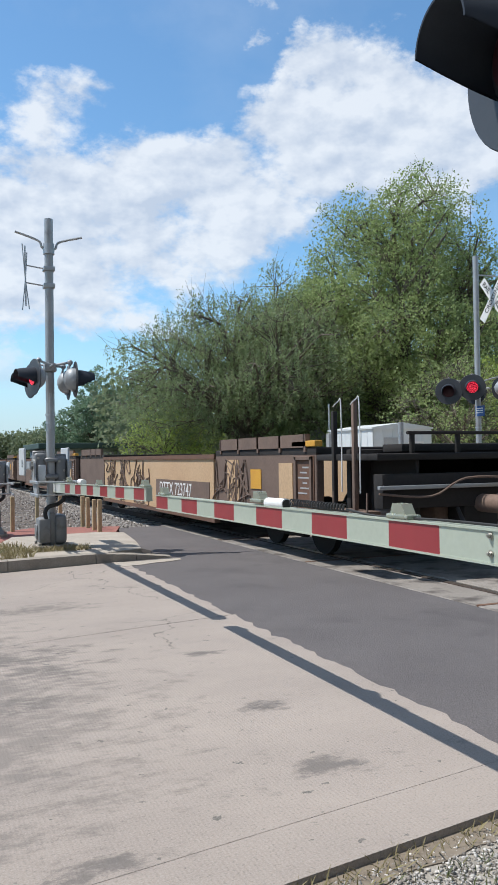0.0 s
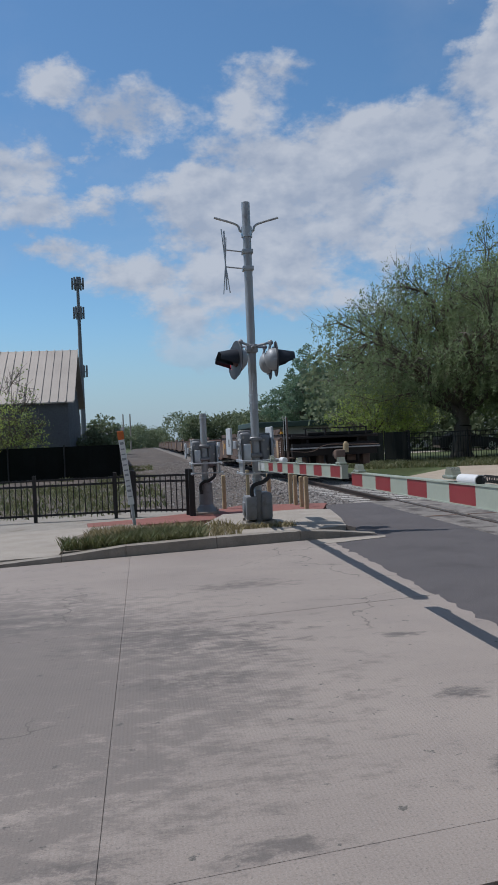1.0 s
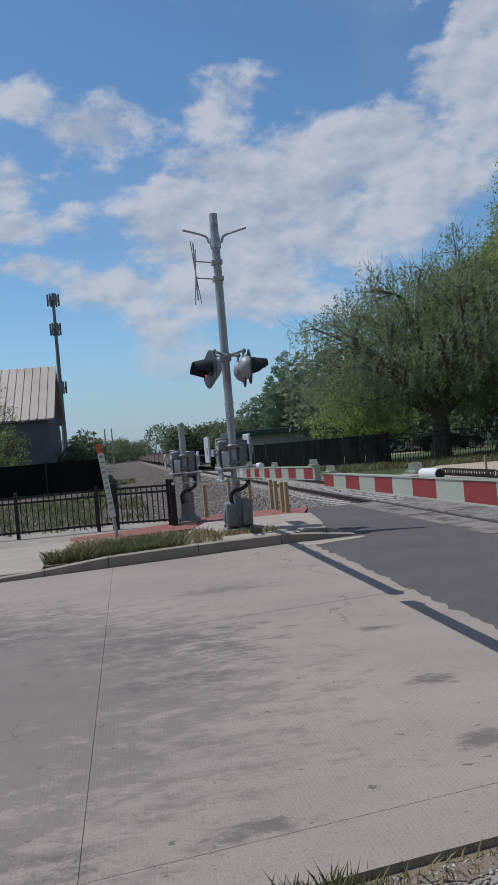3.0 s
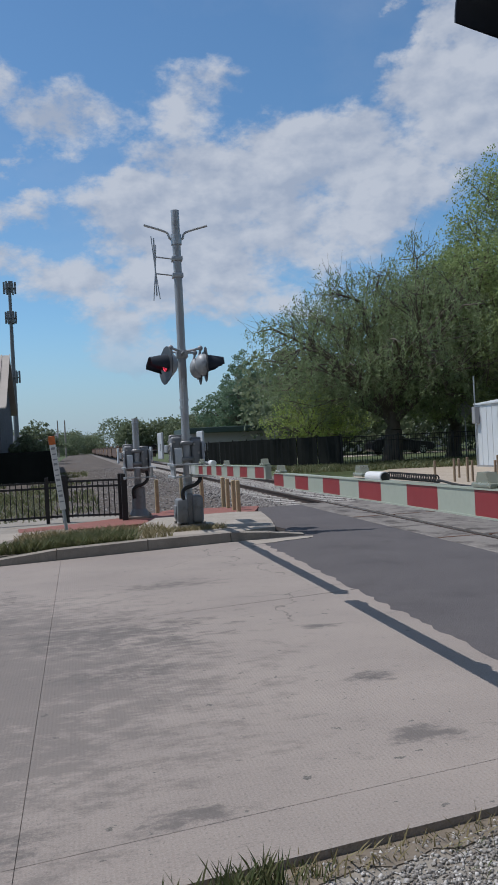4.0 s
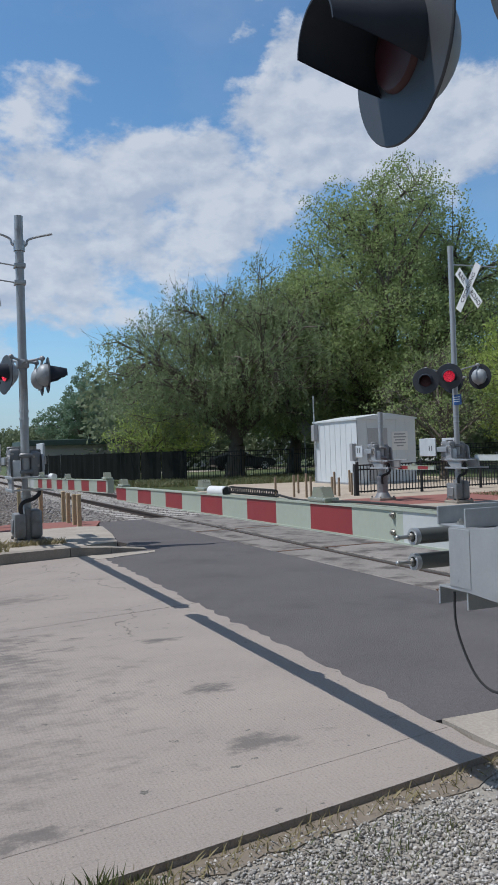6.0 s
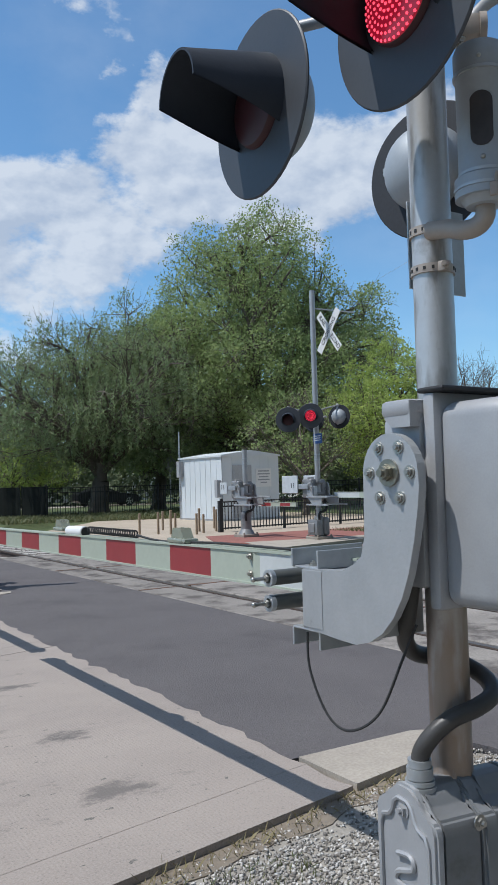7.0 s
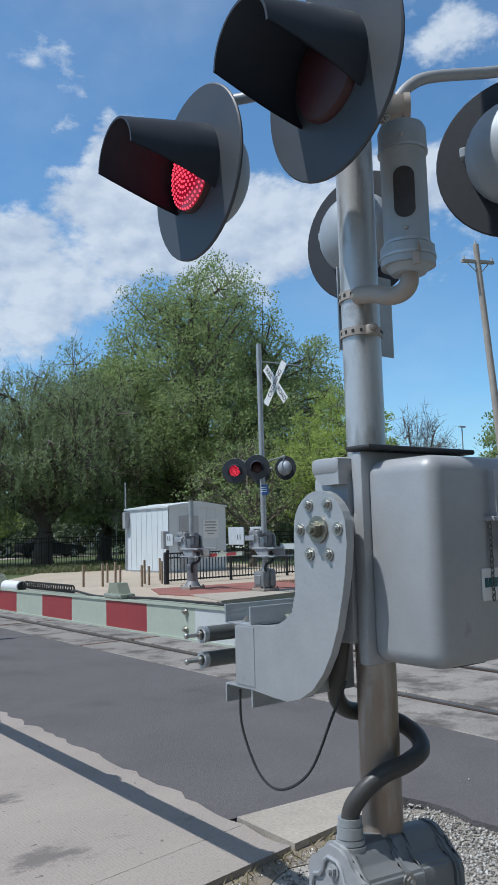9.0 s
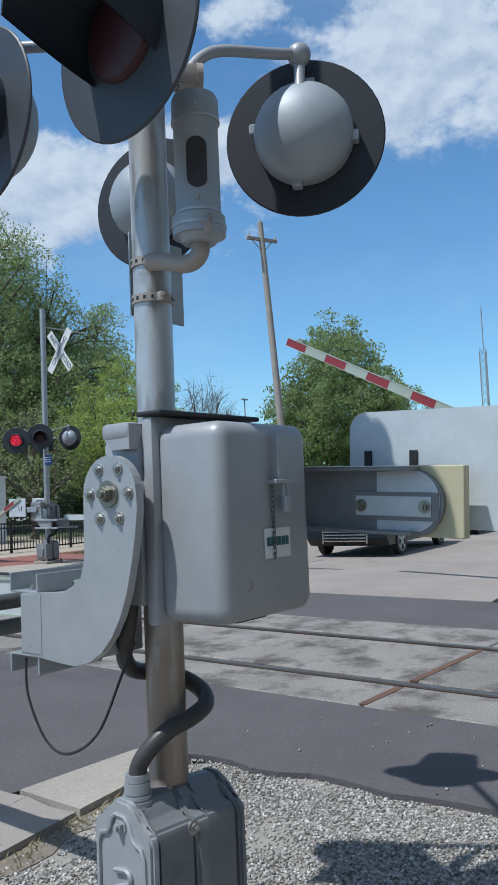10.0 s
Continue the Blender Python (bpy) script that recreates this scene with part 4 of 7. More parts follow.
    part("housing", bm, M["cast"], mech, "", True)
    bm = B()
    box(bm, (2.03, 1.995, 1.065), (2.48, 2.04, 1.658), 0.014, seg=2)
    part("flange", bm, M["cast"], mech, "", True)
    bm = B()
    box(bm, (2.025, 1.955, 1.656), (2.485, 2.052, 1.671), 0.006)
    part("lid_gasket", bm, M["black"], mech, "black gasket along the lid")
    bm = B()
    box(bm, (2.02, 2.04, 1.12), (2.42, 2.19, 1.60), 0.02)
    prism(bm, [(2.045, 1.565), (2.115, 1.565), (2.145, 1.59), (2.15, 1.638), (2.045, 1.638)], "x", 1.99, 2.43)
    box(bm, (1.985, 2.043, 1.594), (2.435, 2.158, 1.642), 0.014)
    part("main_casting", bm, M["cast"], mech, "", True)
    bm = B()
    cyl(bm, (1.97, 2.085, 1.44), (2.06, 2.085, 1.44), 0.055, seg=24)
    part("main_shaft", bm, M["cast"], mech, "", True)
    bm = B()
    box(bm, (2.19, 1.84, 1.061), (2.33, 1.96, 1.075), 0.004)
    part("hinge_bar", bm, M["black"], mech)
    # hasp, padlock, name plate
    bm = B()
    box(bm, (2.275, 1.735, 1.455), (2.30, 1.764, 1.59), 0.004)
    box(bm, (2.25, 1.728, 1.45), (2.325, 1.762, 1.463), 0.003)
    part("hasp", bm, M["cast"], mech)
    bm = B()
    box(bm, (2.290, 1.726, 1.368), (2.322, 1.746, 1.415), 0.004)
    tube(bm, bend([(2.296, 1.736, 1.415), (2.296, 1.736, 1.44), (2.306, 1.736, 1.452), (2.316, 1.736, 1.44), (2.316, 1.736, 1.415)], 4), 0.0035, 6)
    part("padlock", bm, M["galv"], mech, "small steel padlock", True)
    bm = B()
    for k in range(15):
        z = 1.45 - k * 0.0145
        mt = Matrix.Translation((2.262, 1.752, z)) @ Matrix.Rotation(radians(90 * (k % 2)), 4, "Z")
        pts = [mt @ Vector((0.005 * math.cos(a), 0, 0.010 * math.sin(a))) for a in np.linspace(0, 2 * math.pi, 9)]
        tube(bm, pts, 0.0018, 5)
    tagged(part("chain", bm, M["spring"], mech, "fine steel chain", True), kind="stuff")
    bm = B()
    box(bm, (2.222, 1.7555, 1.24), (2.345, 1.7595, 1.325), 0.0015)
    plate = part("name_plate", bm, M["white"], mech, "white maker's plate")
    for k in range(6):
        x = 2.232 + k * 0.0175
        bm = B()
        box(bm, (x, 1.7535, 1.275), (x + 0.0135, 1.7554, 1.30))
        part("lettering_bar", bm, M["teal_ink"], plate)
    # arm support
    sup = thing("arm_support", "grey aluminium arm support", "")
    sup.parent = t
    part("support_plate", J_plate(), M["plate_alu"], sup, "J-shaped aluminium plate")
    for k in range(6):
        a = radians(60 * k)
        bm = B()
        bolt(bm, (1.945, 2.085 + 0.079 * math.cos(a), 1.44 + 0.079 * math.sin(a)), (-1, 0, 0), 0.0125, 0.009)
        part("hex_bolt", bm, M["steel_bolt"], sup)
    bm = B()
    cyl(bm, (1.945, 2.085, 1.44), (1.938, 2.085, 1.44), 0.038, seg=24)
    cyl(bm, (1.938, 2.085, 1.44), (1.928, 2.085, 1.44), 0.023, seg=6)
    cyl(bm, (1.928, 2.085, 1.44), (1.916, 2.085, 1.44), 0.019, seg=6)
    cyl(bm, (1.916, 2.085, 1.44), (1.906, 2.085, 1.44), 0.011, seg=12)
    part("shaft_nut", bm, M["brass"], sup, "brassy shaft nut")
    bm = B()
    box(bm, (1.952, 2.425, 1.149), (2.24, 2.556, 1.156), 0.002)
    box(bm, (1.952, 2.425, 1.154), (2.24, 2.433, 1.208), 0.002)
    box(bm, (1.945, 2.548, 1.154), (2.24, 2.556, 1.210), 0.002)
    part("upper_channel", bm, M["galv"], sup)
    bm = B()
    box(bm, (1.945, 2.425, 0.959), (2.20, 2.556, 0.966), 0.002)
    box(bm, (1.952, 2.425, 0.904), (2.20, 2.433, 0.961), 0.002)
    box(bm, (1.942, 2.548, 0.906), (2.20, 2.556, 0.961), 0.002)
    part("lower_channel", bm, M["galv"], sup)
    bm = B()
    box(bm, (1.975, 2.20, 0.967), (2.17, 2.50, 1.148), 0.006)
    part("arm_clamp", bm, M["plate_alu"], sup)
    bm = B()
    bolt(bm, (1.985, 2.49, 1.156), (0, 0, 1), 0.011, 0.010)
    part("clamp_bolt", bm, M["steel_bolt"], sup)
    SPX, SPY = 1.905, 2.64
    for z in (1.110, 1.029):
        sp = B()
        cyl(sp, (SPX + 0.012, SPY, z), (2.20, SPY, z), 0.0255, seg=22)
        s_ = part("breakaway_spring", sp, M["spring"], sup, "grey-green spring cylinder", True)
        sp = B()
        lathe(sp, [(0.017, 0.0), (0.026, 0.0), (0.0275, 0.004), (0.0275, 0.018), (0.017, 0.018)], Matrix.Translation((SPX + 0.022, SPY, z)) @ Matrix.Rotation(radians(-90), 4, "Y"), 24)
        part("end_ring", sp, M["galv"], s_, "bright steel end ring", True)
        sp = B()
        cyl(sp, (SPX + 0.02, SPY, z), (SPX - 0.05, SPY, z), 0.006, seg=8)
        cyl(sp, (SPX + 0.004, SPY, z), (SPX - 0.008, SPY, z), 0.012, seg=6)
        bmesh.ops.create_uvsphere(sp, u_segments=10, v_segments=6, radius=0.009, matrix=Matrix.Translation((SPX - 0.052, SPY, z)))
        part("eye_bolt", sp, M["steel_bolt"], s_, "", True)
    bm = B()
    tube(bm, bend([(1.96, 2.50, 0.95), (1.95, 2.48, 0.84), (1.95, 2.40, 0.72), (1.96, 2.31, 0.69), (1.98, 2.20, 0.76), (2.0, 2.12, 0.92), (2.02, 2.08, 1.02)], 8), 0.0042, 6)
    part("lead", bm, M["rubber"], sup, "thin black cable", True)
    bm = B()
    box(bm, (1.943, 2.40, 0.97), (1.946, 2.498, 1.147), 0.001)
    part("filler_plate", bm, M["plate_alu"], sup, "short aluminium packing plate")
    # counterweights
    cw = thing("counterweight", "galvanised counterweight arm", "")
    cw.parent = t
    cw.matrix_basis = Matrix.Translation((0, 1.885, 1.397)) @ Matrix.Rotation(radians(2.8), 4, "X") @ Matrix.Translation((0, -1.86, -1.40))
    bm = B()
    yo = 1.455
    pts = [(1.84, 1.505), (yo, 1.50)] + [(yo - 0.0 - 0.10 * math.cos(radians(a)), 1.40 + 0.10 * math.sin(radians(a))) for a in range(80, -81, -16)] + [(yo, 1.32), (1.84, 1.308)]
    prism(bm, pts, "x", 2.585, 2.60)
    box(bm, (2.53, yo - 0.02, 1.495), (2.60, 1.86, 1.507), 0.002)
    box(bm, (2.53, yo - 0.02, 1.308), (2.60, 1.86, 1.318), 0.002)
    # shade below the top flange put into the channel's darker colour
    part("channel", bm, M["shade_box"], cw, "grey steel channel", True)
    bm = B()
    box(bm, (2.60, 1.30, 1.30), (2.64, 1.45, 1.512), 0.004)
    part("spacer_plate", bm, M["ivory"], cw, "cream painted plate")
    bm = B()
    box(bm, (2.573, 1.39, 1.36), (2.5765, 1.64, 1.42), 0.0015)
    part("slotted_bar", bm, M["weight"], cw, "pale steel bar")
    bm = B()
    half = [(1.57, 1.318)] + [(yo + 0.005 - 0.094 * math.cos(radians(a)), 1.405 + 0.094 * math.sin(radians(a))) for a in range(-78, 79, 12)] + [(1.57, 1.492)]
    prism(bm, half, "x", 2.5805, 2.5845)
    part("end_plate", bm, M["weight"], cw, "pale rounded end plate", True)
    bm = B()
    box(bm, (2.577, 1.368, 1.348), (2.5815, 1.66, 1.432), 0.001)
    part("slot_frame", bm, M["shade_box"], cw, "dark slot behind the bar")
    bm = B()
    box(bm, (2.526, yo - 0.02, 1.5075), (2.606, 1.86, 1.5105), 0.001)
    part("top_lip", bm, M["weight"], cw, "pale top edge of the channel")
    for y in (1.41, 1.62):
        bm = B()
        bolt(bm, (2.573, y, 1.39), (-1, 0, 0), 0.013, 0.016)
        part("weight_bolt", bm, M["brass"], cw)
    bm = B()
    c = 0.06
    pts = [(1.06, 1.32)] + [(1.735, 1.32)] + arc(1.735 - c, 1.685 - c, c, 0, 90, 6) + arc(1.06 + c, 1.685 - c, c, 90, 180, 6)
    prism(bm, pts, "x", 2.70, 2.76)
    part("weight", bm, M["weight"], cw, "flat galvanised steel weight")
    for y in (1.665, 1.505):
        bm = B()
        box(bm, (2.694, y - 0.014, 1.50), (2.699, y + 0.014, 1.56), 0.0024, seg=2)
        part("slot", bm, M["black"], cw, "dark slot")
    # bell
    bell = thing("bell", "grey electronic bell", "")
    bell.parent = t
    bx, by = 2.165, 1.905
    bm = B()
    lathe(bm, [(0, 2.16), (0.05, 2.16), (0.063, 2.18), (0.078, 2.18), (0.078, 2.235), (0.068, 2.24), (0.066, 2.245), (0.066, 2.52), (0.070, 2.525), (0.070, 2.585), (0.064, 2.60), (0.045, 2.61), (0, 2.612)], Matrix.Translation((bx, by, 0)), 36)
    part("shell", bm, M["lamp_grey"], bell, "", True)
    bm = B()
    d = (Vector((0.44, 0.41, 0)) - Vector((bx, by, 0))).normalized()
    q = d.to_track_quat("Z", "Y").to_matrix().to_4x4()
    ov = [(0.03 * math.cos(a), 0.045 * np.sign(math.sin(a)) + 0.03 * math.sin(a)) for a in np.linspace(0.01, 2 * math.pi - 0.27, 22)]
    m2 = Matrix.Translation(Vector((bx, by, 2.38)) + d * 0.058) @ q
    prism(bm, ov, "z", 0, 0.0105, m2)
    part("sound_port", bm, M["port"], bell, "dark oval sound opening")
    for z, rr in ((2.246, 0.0685), (2.522, 0.0725), (2.205, 0.081)):
        bm = B()
        cyl(bm, (bx, by, z - 0.004), (bx, by, z + 0.004), rr, seg=36)
        part("collar", bm, M["galv"], bell, "thin bright collar", True)
    for z in (2.275, 2.55):
        bm = B()
        bmesh.ops.create_uvsphere(bm, u_segments=10, v_segments=6, radius=0.007, matrix=Matrix.Translation(Vector((bx, by, z)) + d * 0.067))
        part("screw", bm, M["steel_bolt"], bell, "", True)
    bm = B()
    box(bm, (-0.011, -0.022, 0), (0.011, 0.016, 0.012), 0.003, Matrix.Translation(Vector((bx + 0.025, by - 0.01, 2.185)) + d * 0.08) @ q)
    tube(bm, bend([Vector((bx + 0.02, by - 0.02, 2.2)) + d * 0.082, Vector((bx + 0.025, by - 0.02, 2.225)) + d * 0.085, Vector((bx + 0.032, by - 0.02, 2.2)) + d * 0.082], 4), 0.003, 5)
    part("padlock", bm, M["bracket_tan"], bell, "small padlock")
    bm = B()
    tube(bm, bend([(bx, by, 2.17), (bx, by, 2.135), (bx - 0.006, by + 0.022, 2.112), (bx - 0.018, by + 0.06, 2.108), (PX - 0.045, PY - 0.11, 2.128), (PX - 0.05, PY - 0.04, 2.14)], 6), 0.027, 12)
    part("bracket_elbow", bm, M["bracket_tan"], bell, "weathered pipe elbow", True)
    for z in (2.145, 2.03):
        bm = B()
        cyl(bm, (PX, PY, z - 0.008), (PX, PY, z + 0.018), PR + 0.006, seg=32)
        box(bm, (PX - 0.035, PY - 0.082, z - 0.010), (PX - 0.008, PY - 0.05, z + 0.020), 0.004)
        bolt(bm, (PX - 0.03, PY - 0.078, z + 0.005), (-0.7, -0.7, 0), 0.008, 0.02)
        part("band_clamp", bm, M["bracket_tan"], bell, "weathered steel band clamp", True)
    bm = B()
    for z in (2.15, 2.035):
        for k in range(16):
            q_ = Matrix.Translation((PX, PY, z)) @ Matrix.Rotation(2 * math.pi * k / 16, 4, "Z")
            box(bm, (PR + 0.004, -0.004, -0.005), (PR + 0.0075, 0.004, 0.005), 0, q_)
    tagged(part("band_slot", bm, M["black"], bell, "dark slots in the band"), kind="stuff")
    # back of a small plate behind the mast
    bm = B()
    box(bm, (PX - 0.02, PY + 0.075, 2.0), (PX + 0.225, PY + 0.081, 2.27), 0.002)
    part("sign_back", bm, M["galv"], t, "bare metal sign back")
    # crossarm junction and lamps
    bm = B()
    box(bm, (PX - 0.09, PY - 0.10, 2.76), (PX + 0.10, PY + 0.10, 2.87), 0.03)
    cyl(bm, (PX, PY, 2.72), (PX, PY, 2.92), PR + 0.012, seg=24)
    part("junction_box", bm, M["cast"], t, "", True)
    bm = B()
    m3 = Matrix.Translation((PX + 0.07, PY - 0.08, 2.755)) @ Matrix.Rotation(radians(-42), 4, "Z")
    box(bm, (-0.07, -0.035, -0.035), (0.06, 0.035, 0.035), 0.014, m3)
    cyl(bm, m3 @ Vector((0.055, 0, 0)), m3 @ Vector((0.075, 0, 0)), 0.046, seg=18)
    part("arm_bracket", bm, M["bracket_tan"], t, "cast pipe bracket", True)
    for dy in (-0.02, 0.02):
        bm = B()
        bolt(bm, m3 @ Vector((0.0, dy, -0.035)), (0, 0, -1), 0.009, 0.012)
        part("bracket_bolt", bm, M["steel_bolt"], t)
    lamp_unit(t, (1.886, 2.565, 2.645), -86, "first", (PX - 0.02, PY + 0.08, 2.88))
    lamp_unit(t, (1.915, 1.925, 2.69), -86, "second", (PX - 0.02, PY - 0.08, 2.86))
    lamp_unit(t, (2.742, 1.898, 2.672), 62, False, (PX + 0.09, PY - 0.10, 2.77), 0.565)
    lamp_unit(t, (2.83, 2.74, 2.68), 75, False, (PX + 0.06, PY + 0.08, 2.82), 0.56)
    # the arm
    arm = thing("gate_arm", "lowered red and white striped gate arm", "")
    arm.parent = t
    stripes_arm(arm, 2.40, 7.30, 2.12, 1.11, 1.07, 0.125, False, 0.365, 0.56)
    for y in (7.15, 5.15, 3.62):
        arm_lamp(arm, (2.12, y, 1.165 if y < 6 else 1.13))
    bm = B()
    cyl(bm, (2.12, 4.78, 1.171), (2.12, 5.03, 1.168), 0.031, seg=20)
    part("sensor_tube", bm, M["white"], arm, "white plastic tube", True)
    bm = B()
    cyl(bm, (2.12, 4.776, 1.171), (2.12, 4.79, 1.171), 0.026, seg=20)
    part("tube_end", bm, M["black"], arm)
    bm = B()
    pts = []
    for k in range(240):
        a = k / 239
        y = 4.72 - a * 0.62
        pts.append((2.12 + 0.017 * math.cos(k * 0.55), y, 1.185 + 0.017 * math.sin(k * 0.55)))
    tube(bm, pts, 0.0042, 5)
    tube(bm, bend([(2.12, 4.1, 1.18), (2.12, 3.9, 1.165), (2.12, 3.7, 1.165), (2.12, 3.3, 1.178), (2.11, 2.7, 1.182), (2.1, 2.45, 1.19)], 5), 0.006, 5)
    part("coiled_lead", bm, M["rubber"], arm, "black coiled cable", True)
    for z in (1.145, 1.08):
        bm = B()
        bolt(bm, (2.09, 3.02, z), (-1, 0, 0), 0.009, 0.012)
        part("arm_bolt", bm, M["steel_bolt"], arm)


def pipe_metal(name):
    """Dull pipe: bright and grey streaks down its length, brown wash low down with a reflection painted in."""
    mat = surf(name, (0.56, 0.57, 0.575), (0.47, 0.475, 0.48), 5.0, 0.45, metal=0.5, bump=0.04, fine=50, dirt=(0.30, 0.29, 0.28), dirt_scale=6, dirt_at=0.62)
    nt = mat.node_tree
    N, L = nt.nodes.new, nt.links.new
    p = nt.nodes["Principled BSDF"]
    col = p.inputs["Base Color"].links[0].from_socket
    tc = N("ShaderNodeTexCoord")
    mp = N("ShaderNodeMapping")
    mp.inputs["Scale"].default_value = (17, 17, 4.5)
    L(tc.outputs["Object"], mp.inputs[0])
    n = N("ShaderNodeTexNoise")
    n.inputs["Detail"].default_value = 4
    n.inputs["Scale"].default_value = 1.0
    L(mp.outputs[0], n.inputs["Vector"])
    r = N("ShaderNodeValToRGB")
    r.color_ramp.elements[0].position, r.color_ramp.elements[1].position = 0.52, 0.68
    L(n.outputs[0], r.inputs[0])
    x = N("ShaderNodeMix")
    x.data_type = "RGBA"
    L(r.outputs[0], x.inputs["Factor"])
    L(col, x.inputs["A"])
    x.inputs["B"].default_value = (0.26, 0.245, 0.225, 1)
    sp = N("ShaderNodeSeparateXYZ")
    L(tc.outputs["Object"], sp.inputs[0])
    mr = N("ShaderNodeMapRange")
    mr.inputs[1].default_value, mr.inputs[2].default_value = 1.25, 0.95
    mr.inputs[3].default_value, mr.inputs[4].default_value = 0.0, 0.9
    L(sp.outputs[2], mr.inputs[0])
    mm = N("ShaderNodeMath")
    mm.operation = "MULTIPLY"
    L(mr.outputs[0], mm.inputs[0])
    r2 = N("ShaderNodeValToRGB")
    r2.color_ramp.elements[0].position, r2.color_ramp.elements[1].position = 0.2, 0.5
    L(n.outputs[0], r2.inputs[0])
    L(r2.outputs[0], mm.inputs[1])
    y = N("ShaderNodeMix")
    y.data_type = "RGBA"
    L(mm.outputs[0], y.inputs["Factor"])
    L(x.outputs["Result"], y.inputs["A"])
    y.inputs["B"].default_value = (0.30, 0.225, 0.17, 1)
    L(y.outputs["Result"], p.inputs["Base Color"])
    return mat


M["pipe"] = pipe_metal("pipe")
M["plate_alu"] = surf("plate_alu", (0.44, 0.45, 0.46), (0.36, 0.37, 0.38), 7.0, 0.45, metal=0.4, bump=0.05, fine=90, dirt=(0.20, 0.205, 0.21), dirt_scale=16, dirt_at=0.64)
M["weight"] = surf("weight", (0.62, 0.65, 0.66), (0.50, 0.53, 0.55), 8.0, 0.55, metal=0.25, bump=0.05, fine=60)
M["spring"] = surf("spring", (0.10, 0.105, 0.098), (0.135, 0.14, 0.13), 6.0, 0.45, metal=0.3, bump=0.05)
M["port"] = surf("port", (0.055, 0.042, 0.036), (0.02, 0.017, 0.016), 14.0, 0.4, bump=0.1)
M["bracket_tan"] = surf("bracket_tan", (0.40, 0.35, 0.305), (0.33, 0.29, 0.255), 8.0, 0.6, metal=0.3, bump=0.15)
M["teal_ink"] = surf("teal_ink", (0.03, 0.105, 0.12), None, 4, 0.5, bump=0)
near_signal()


def gate_mast(base, mast_h, lamp_z, arm_dir, name, label, lamps, disc=0.54, pivot_z=1.25):
    """A gate mast across the way: base box, mechanism, pole, lamps. arm_dir: +1 or -1 along y."""
    x, y, z = base
    t = thing(name, label, "signal mast", group="crossing signals")
    bm = B()
    cyl(bm, (x, y, z + 0.3), (x, y, z + mast_h), 0.065, 0.065, 20)
    part("mast", bm, M["mast_paint"], t, "grey pipe mast", True)
    bm = B()
    if lamps:
        box(bm, (x - 0.21, y - 0.19, z + 0.10), (x - 0.035, y + 0.19, z + 0.47), 0.035, seg=2)
        box(bm, (x + 0.03, y - 0.17, z + 0.08), (x + 0.21, y + 0.17, z + 0.52), 0.06, seg=3)
        box(bm, (x - 0.05, y - 0.12, z + 0.06), (x + 0.05, y + 0.14, z + 0.55), 0.02, seg=2)
        box(bm, (x - 0.235, y - 0.10, z + 0.16), (x - 0.20, y + 0.10, z + 0.38), 0.012, seg=1)
    else:
        cyl(bm, (x, y, z + 0.06), (x, y, z + 0.20), 0.22, 0.14, 24)
        cyl(bm, (x, y, z + 0.20), (x, y, z + 0.62), 0.14, 0.13, 24)
        cyl(bm, (x, y, z + 0.62), (x, y, z + 0.66), 0.13, 0.07, 24)
    part("base_housing", bm, M["shade_box"], t, "", True)
    bm = B()
    box(bm, (x - 0.24, y - 0.24, z - 0.02), (x + 0.24, y + 0.24, z + 0.07), 0.02)
    for a in (-0.2, 0.2):
        for b in (-0.2, 0.2):
            cyl(bm, (x + a, y + b, z + 0.05), (x + a, y + b, z + 0.11), 0.022, seg=8)
    part("foundation_plate", bm, M["kerb"], t)
    m = thing("gate_mechanism", "grey gate mechanism with bolted covers", "")
    m.parent = t
    s = arm_dir
    pz = z + pivot_z
    for nm, a0, a1, drop in (("housing", -0.25, -0.075, 0.0), ("rear_housing", 0.07, 0.23, 0.05)):
        bm = B()
        ya, yb_ = sorted((y - 0.32 * s, y + 0.05 * s))
        box(bm, (x + a0, ya, pz - 0.27 - drop), (x + a1, yb_, pz + 0.20 - drop), 0.05, seg=3)
        box(bm, (x + a0 - 0.012, ya + 0.10, pz - 0.30 - drop), (x + a1 + 0.012, ya + 0.14, pz + 0.23 - drop), 0.012, seg=1)
        hs = part(nm, bm, M["shade_box"], m, "", True)
        for zz in (-0.17, -0.02, 0.12):
            for at_, n_ in (((x + a0 - 0.002, yb_ - 0.08, pz + zz - drop), (-1, 0, 0)), ((x + (a0 + a1) / 2 + (0.04 if zz < 0 else -0.03), ya + 0.002, pz + zz - drop), (0, -1, 0))):
                bm = B()
                bolt(bm, at_, n_, 0.013, 0.014)
                part("cover_bolt", bm, M["steel_bolt"], hs)
    for zz in (-0.16, 0.09):
        bm = B()
        box(bm, (x - 0.10, y - 0.10, pz + zz - 0.035), (x + 0.10, y + 0.10, pz + zz + 0.035), 0.02, seg=1)
        part("mast_clamp", bm, M["shade_box"], m, "", True)
    bm = B()
    box(bm, (x - 0.20, min(y, y + 0.09 * s), pz - 0.24), (x - 0.08, max(y, y + 0.09 * s), pz + 0.02), 0.02, seg=2)
    part("cover_plate", bm, M["weight"], m, "pale cover plate", True)
    jp = [(-0.11, -0.04), (-0.108, 0.0)] + arc(0, 0, 0.108, 180, 0, 8)[1:-1] + [(0.108, 0.0), (0.115, -0.15), (0.14, -0.21), (0.22, -0.23), (0.45, -0.235), (0.45, -0.41), (0.2, -0.415), (0.1, -0.40), (0.02, -0.35), (-0.05, -0.26), (-0.09, -0.15)]
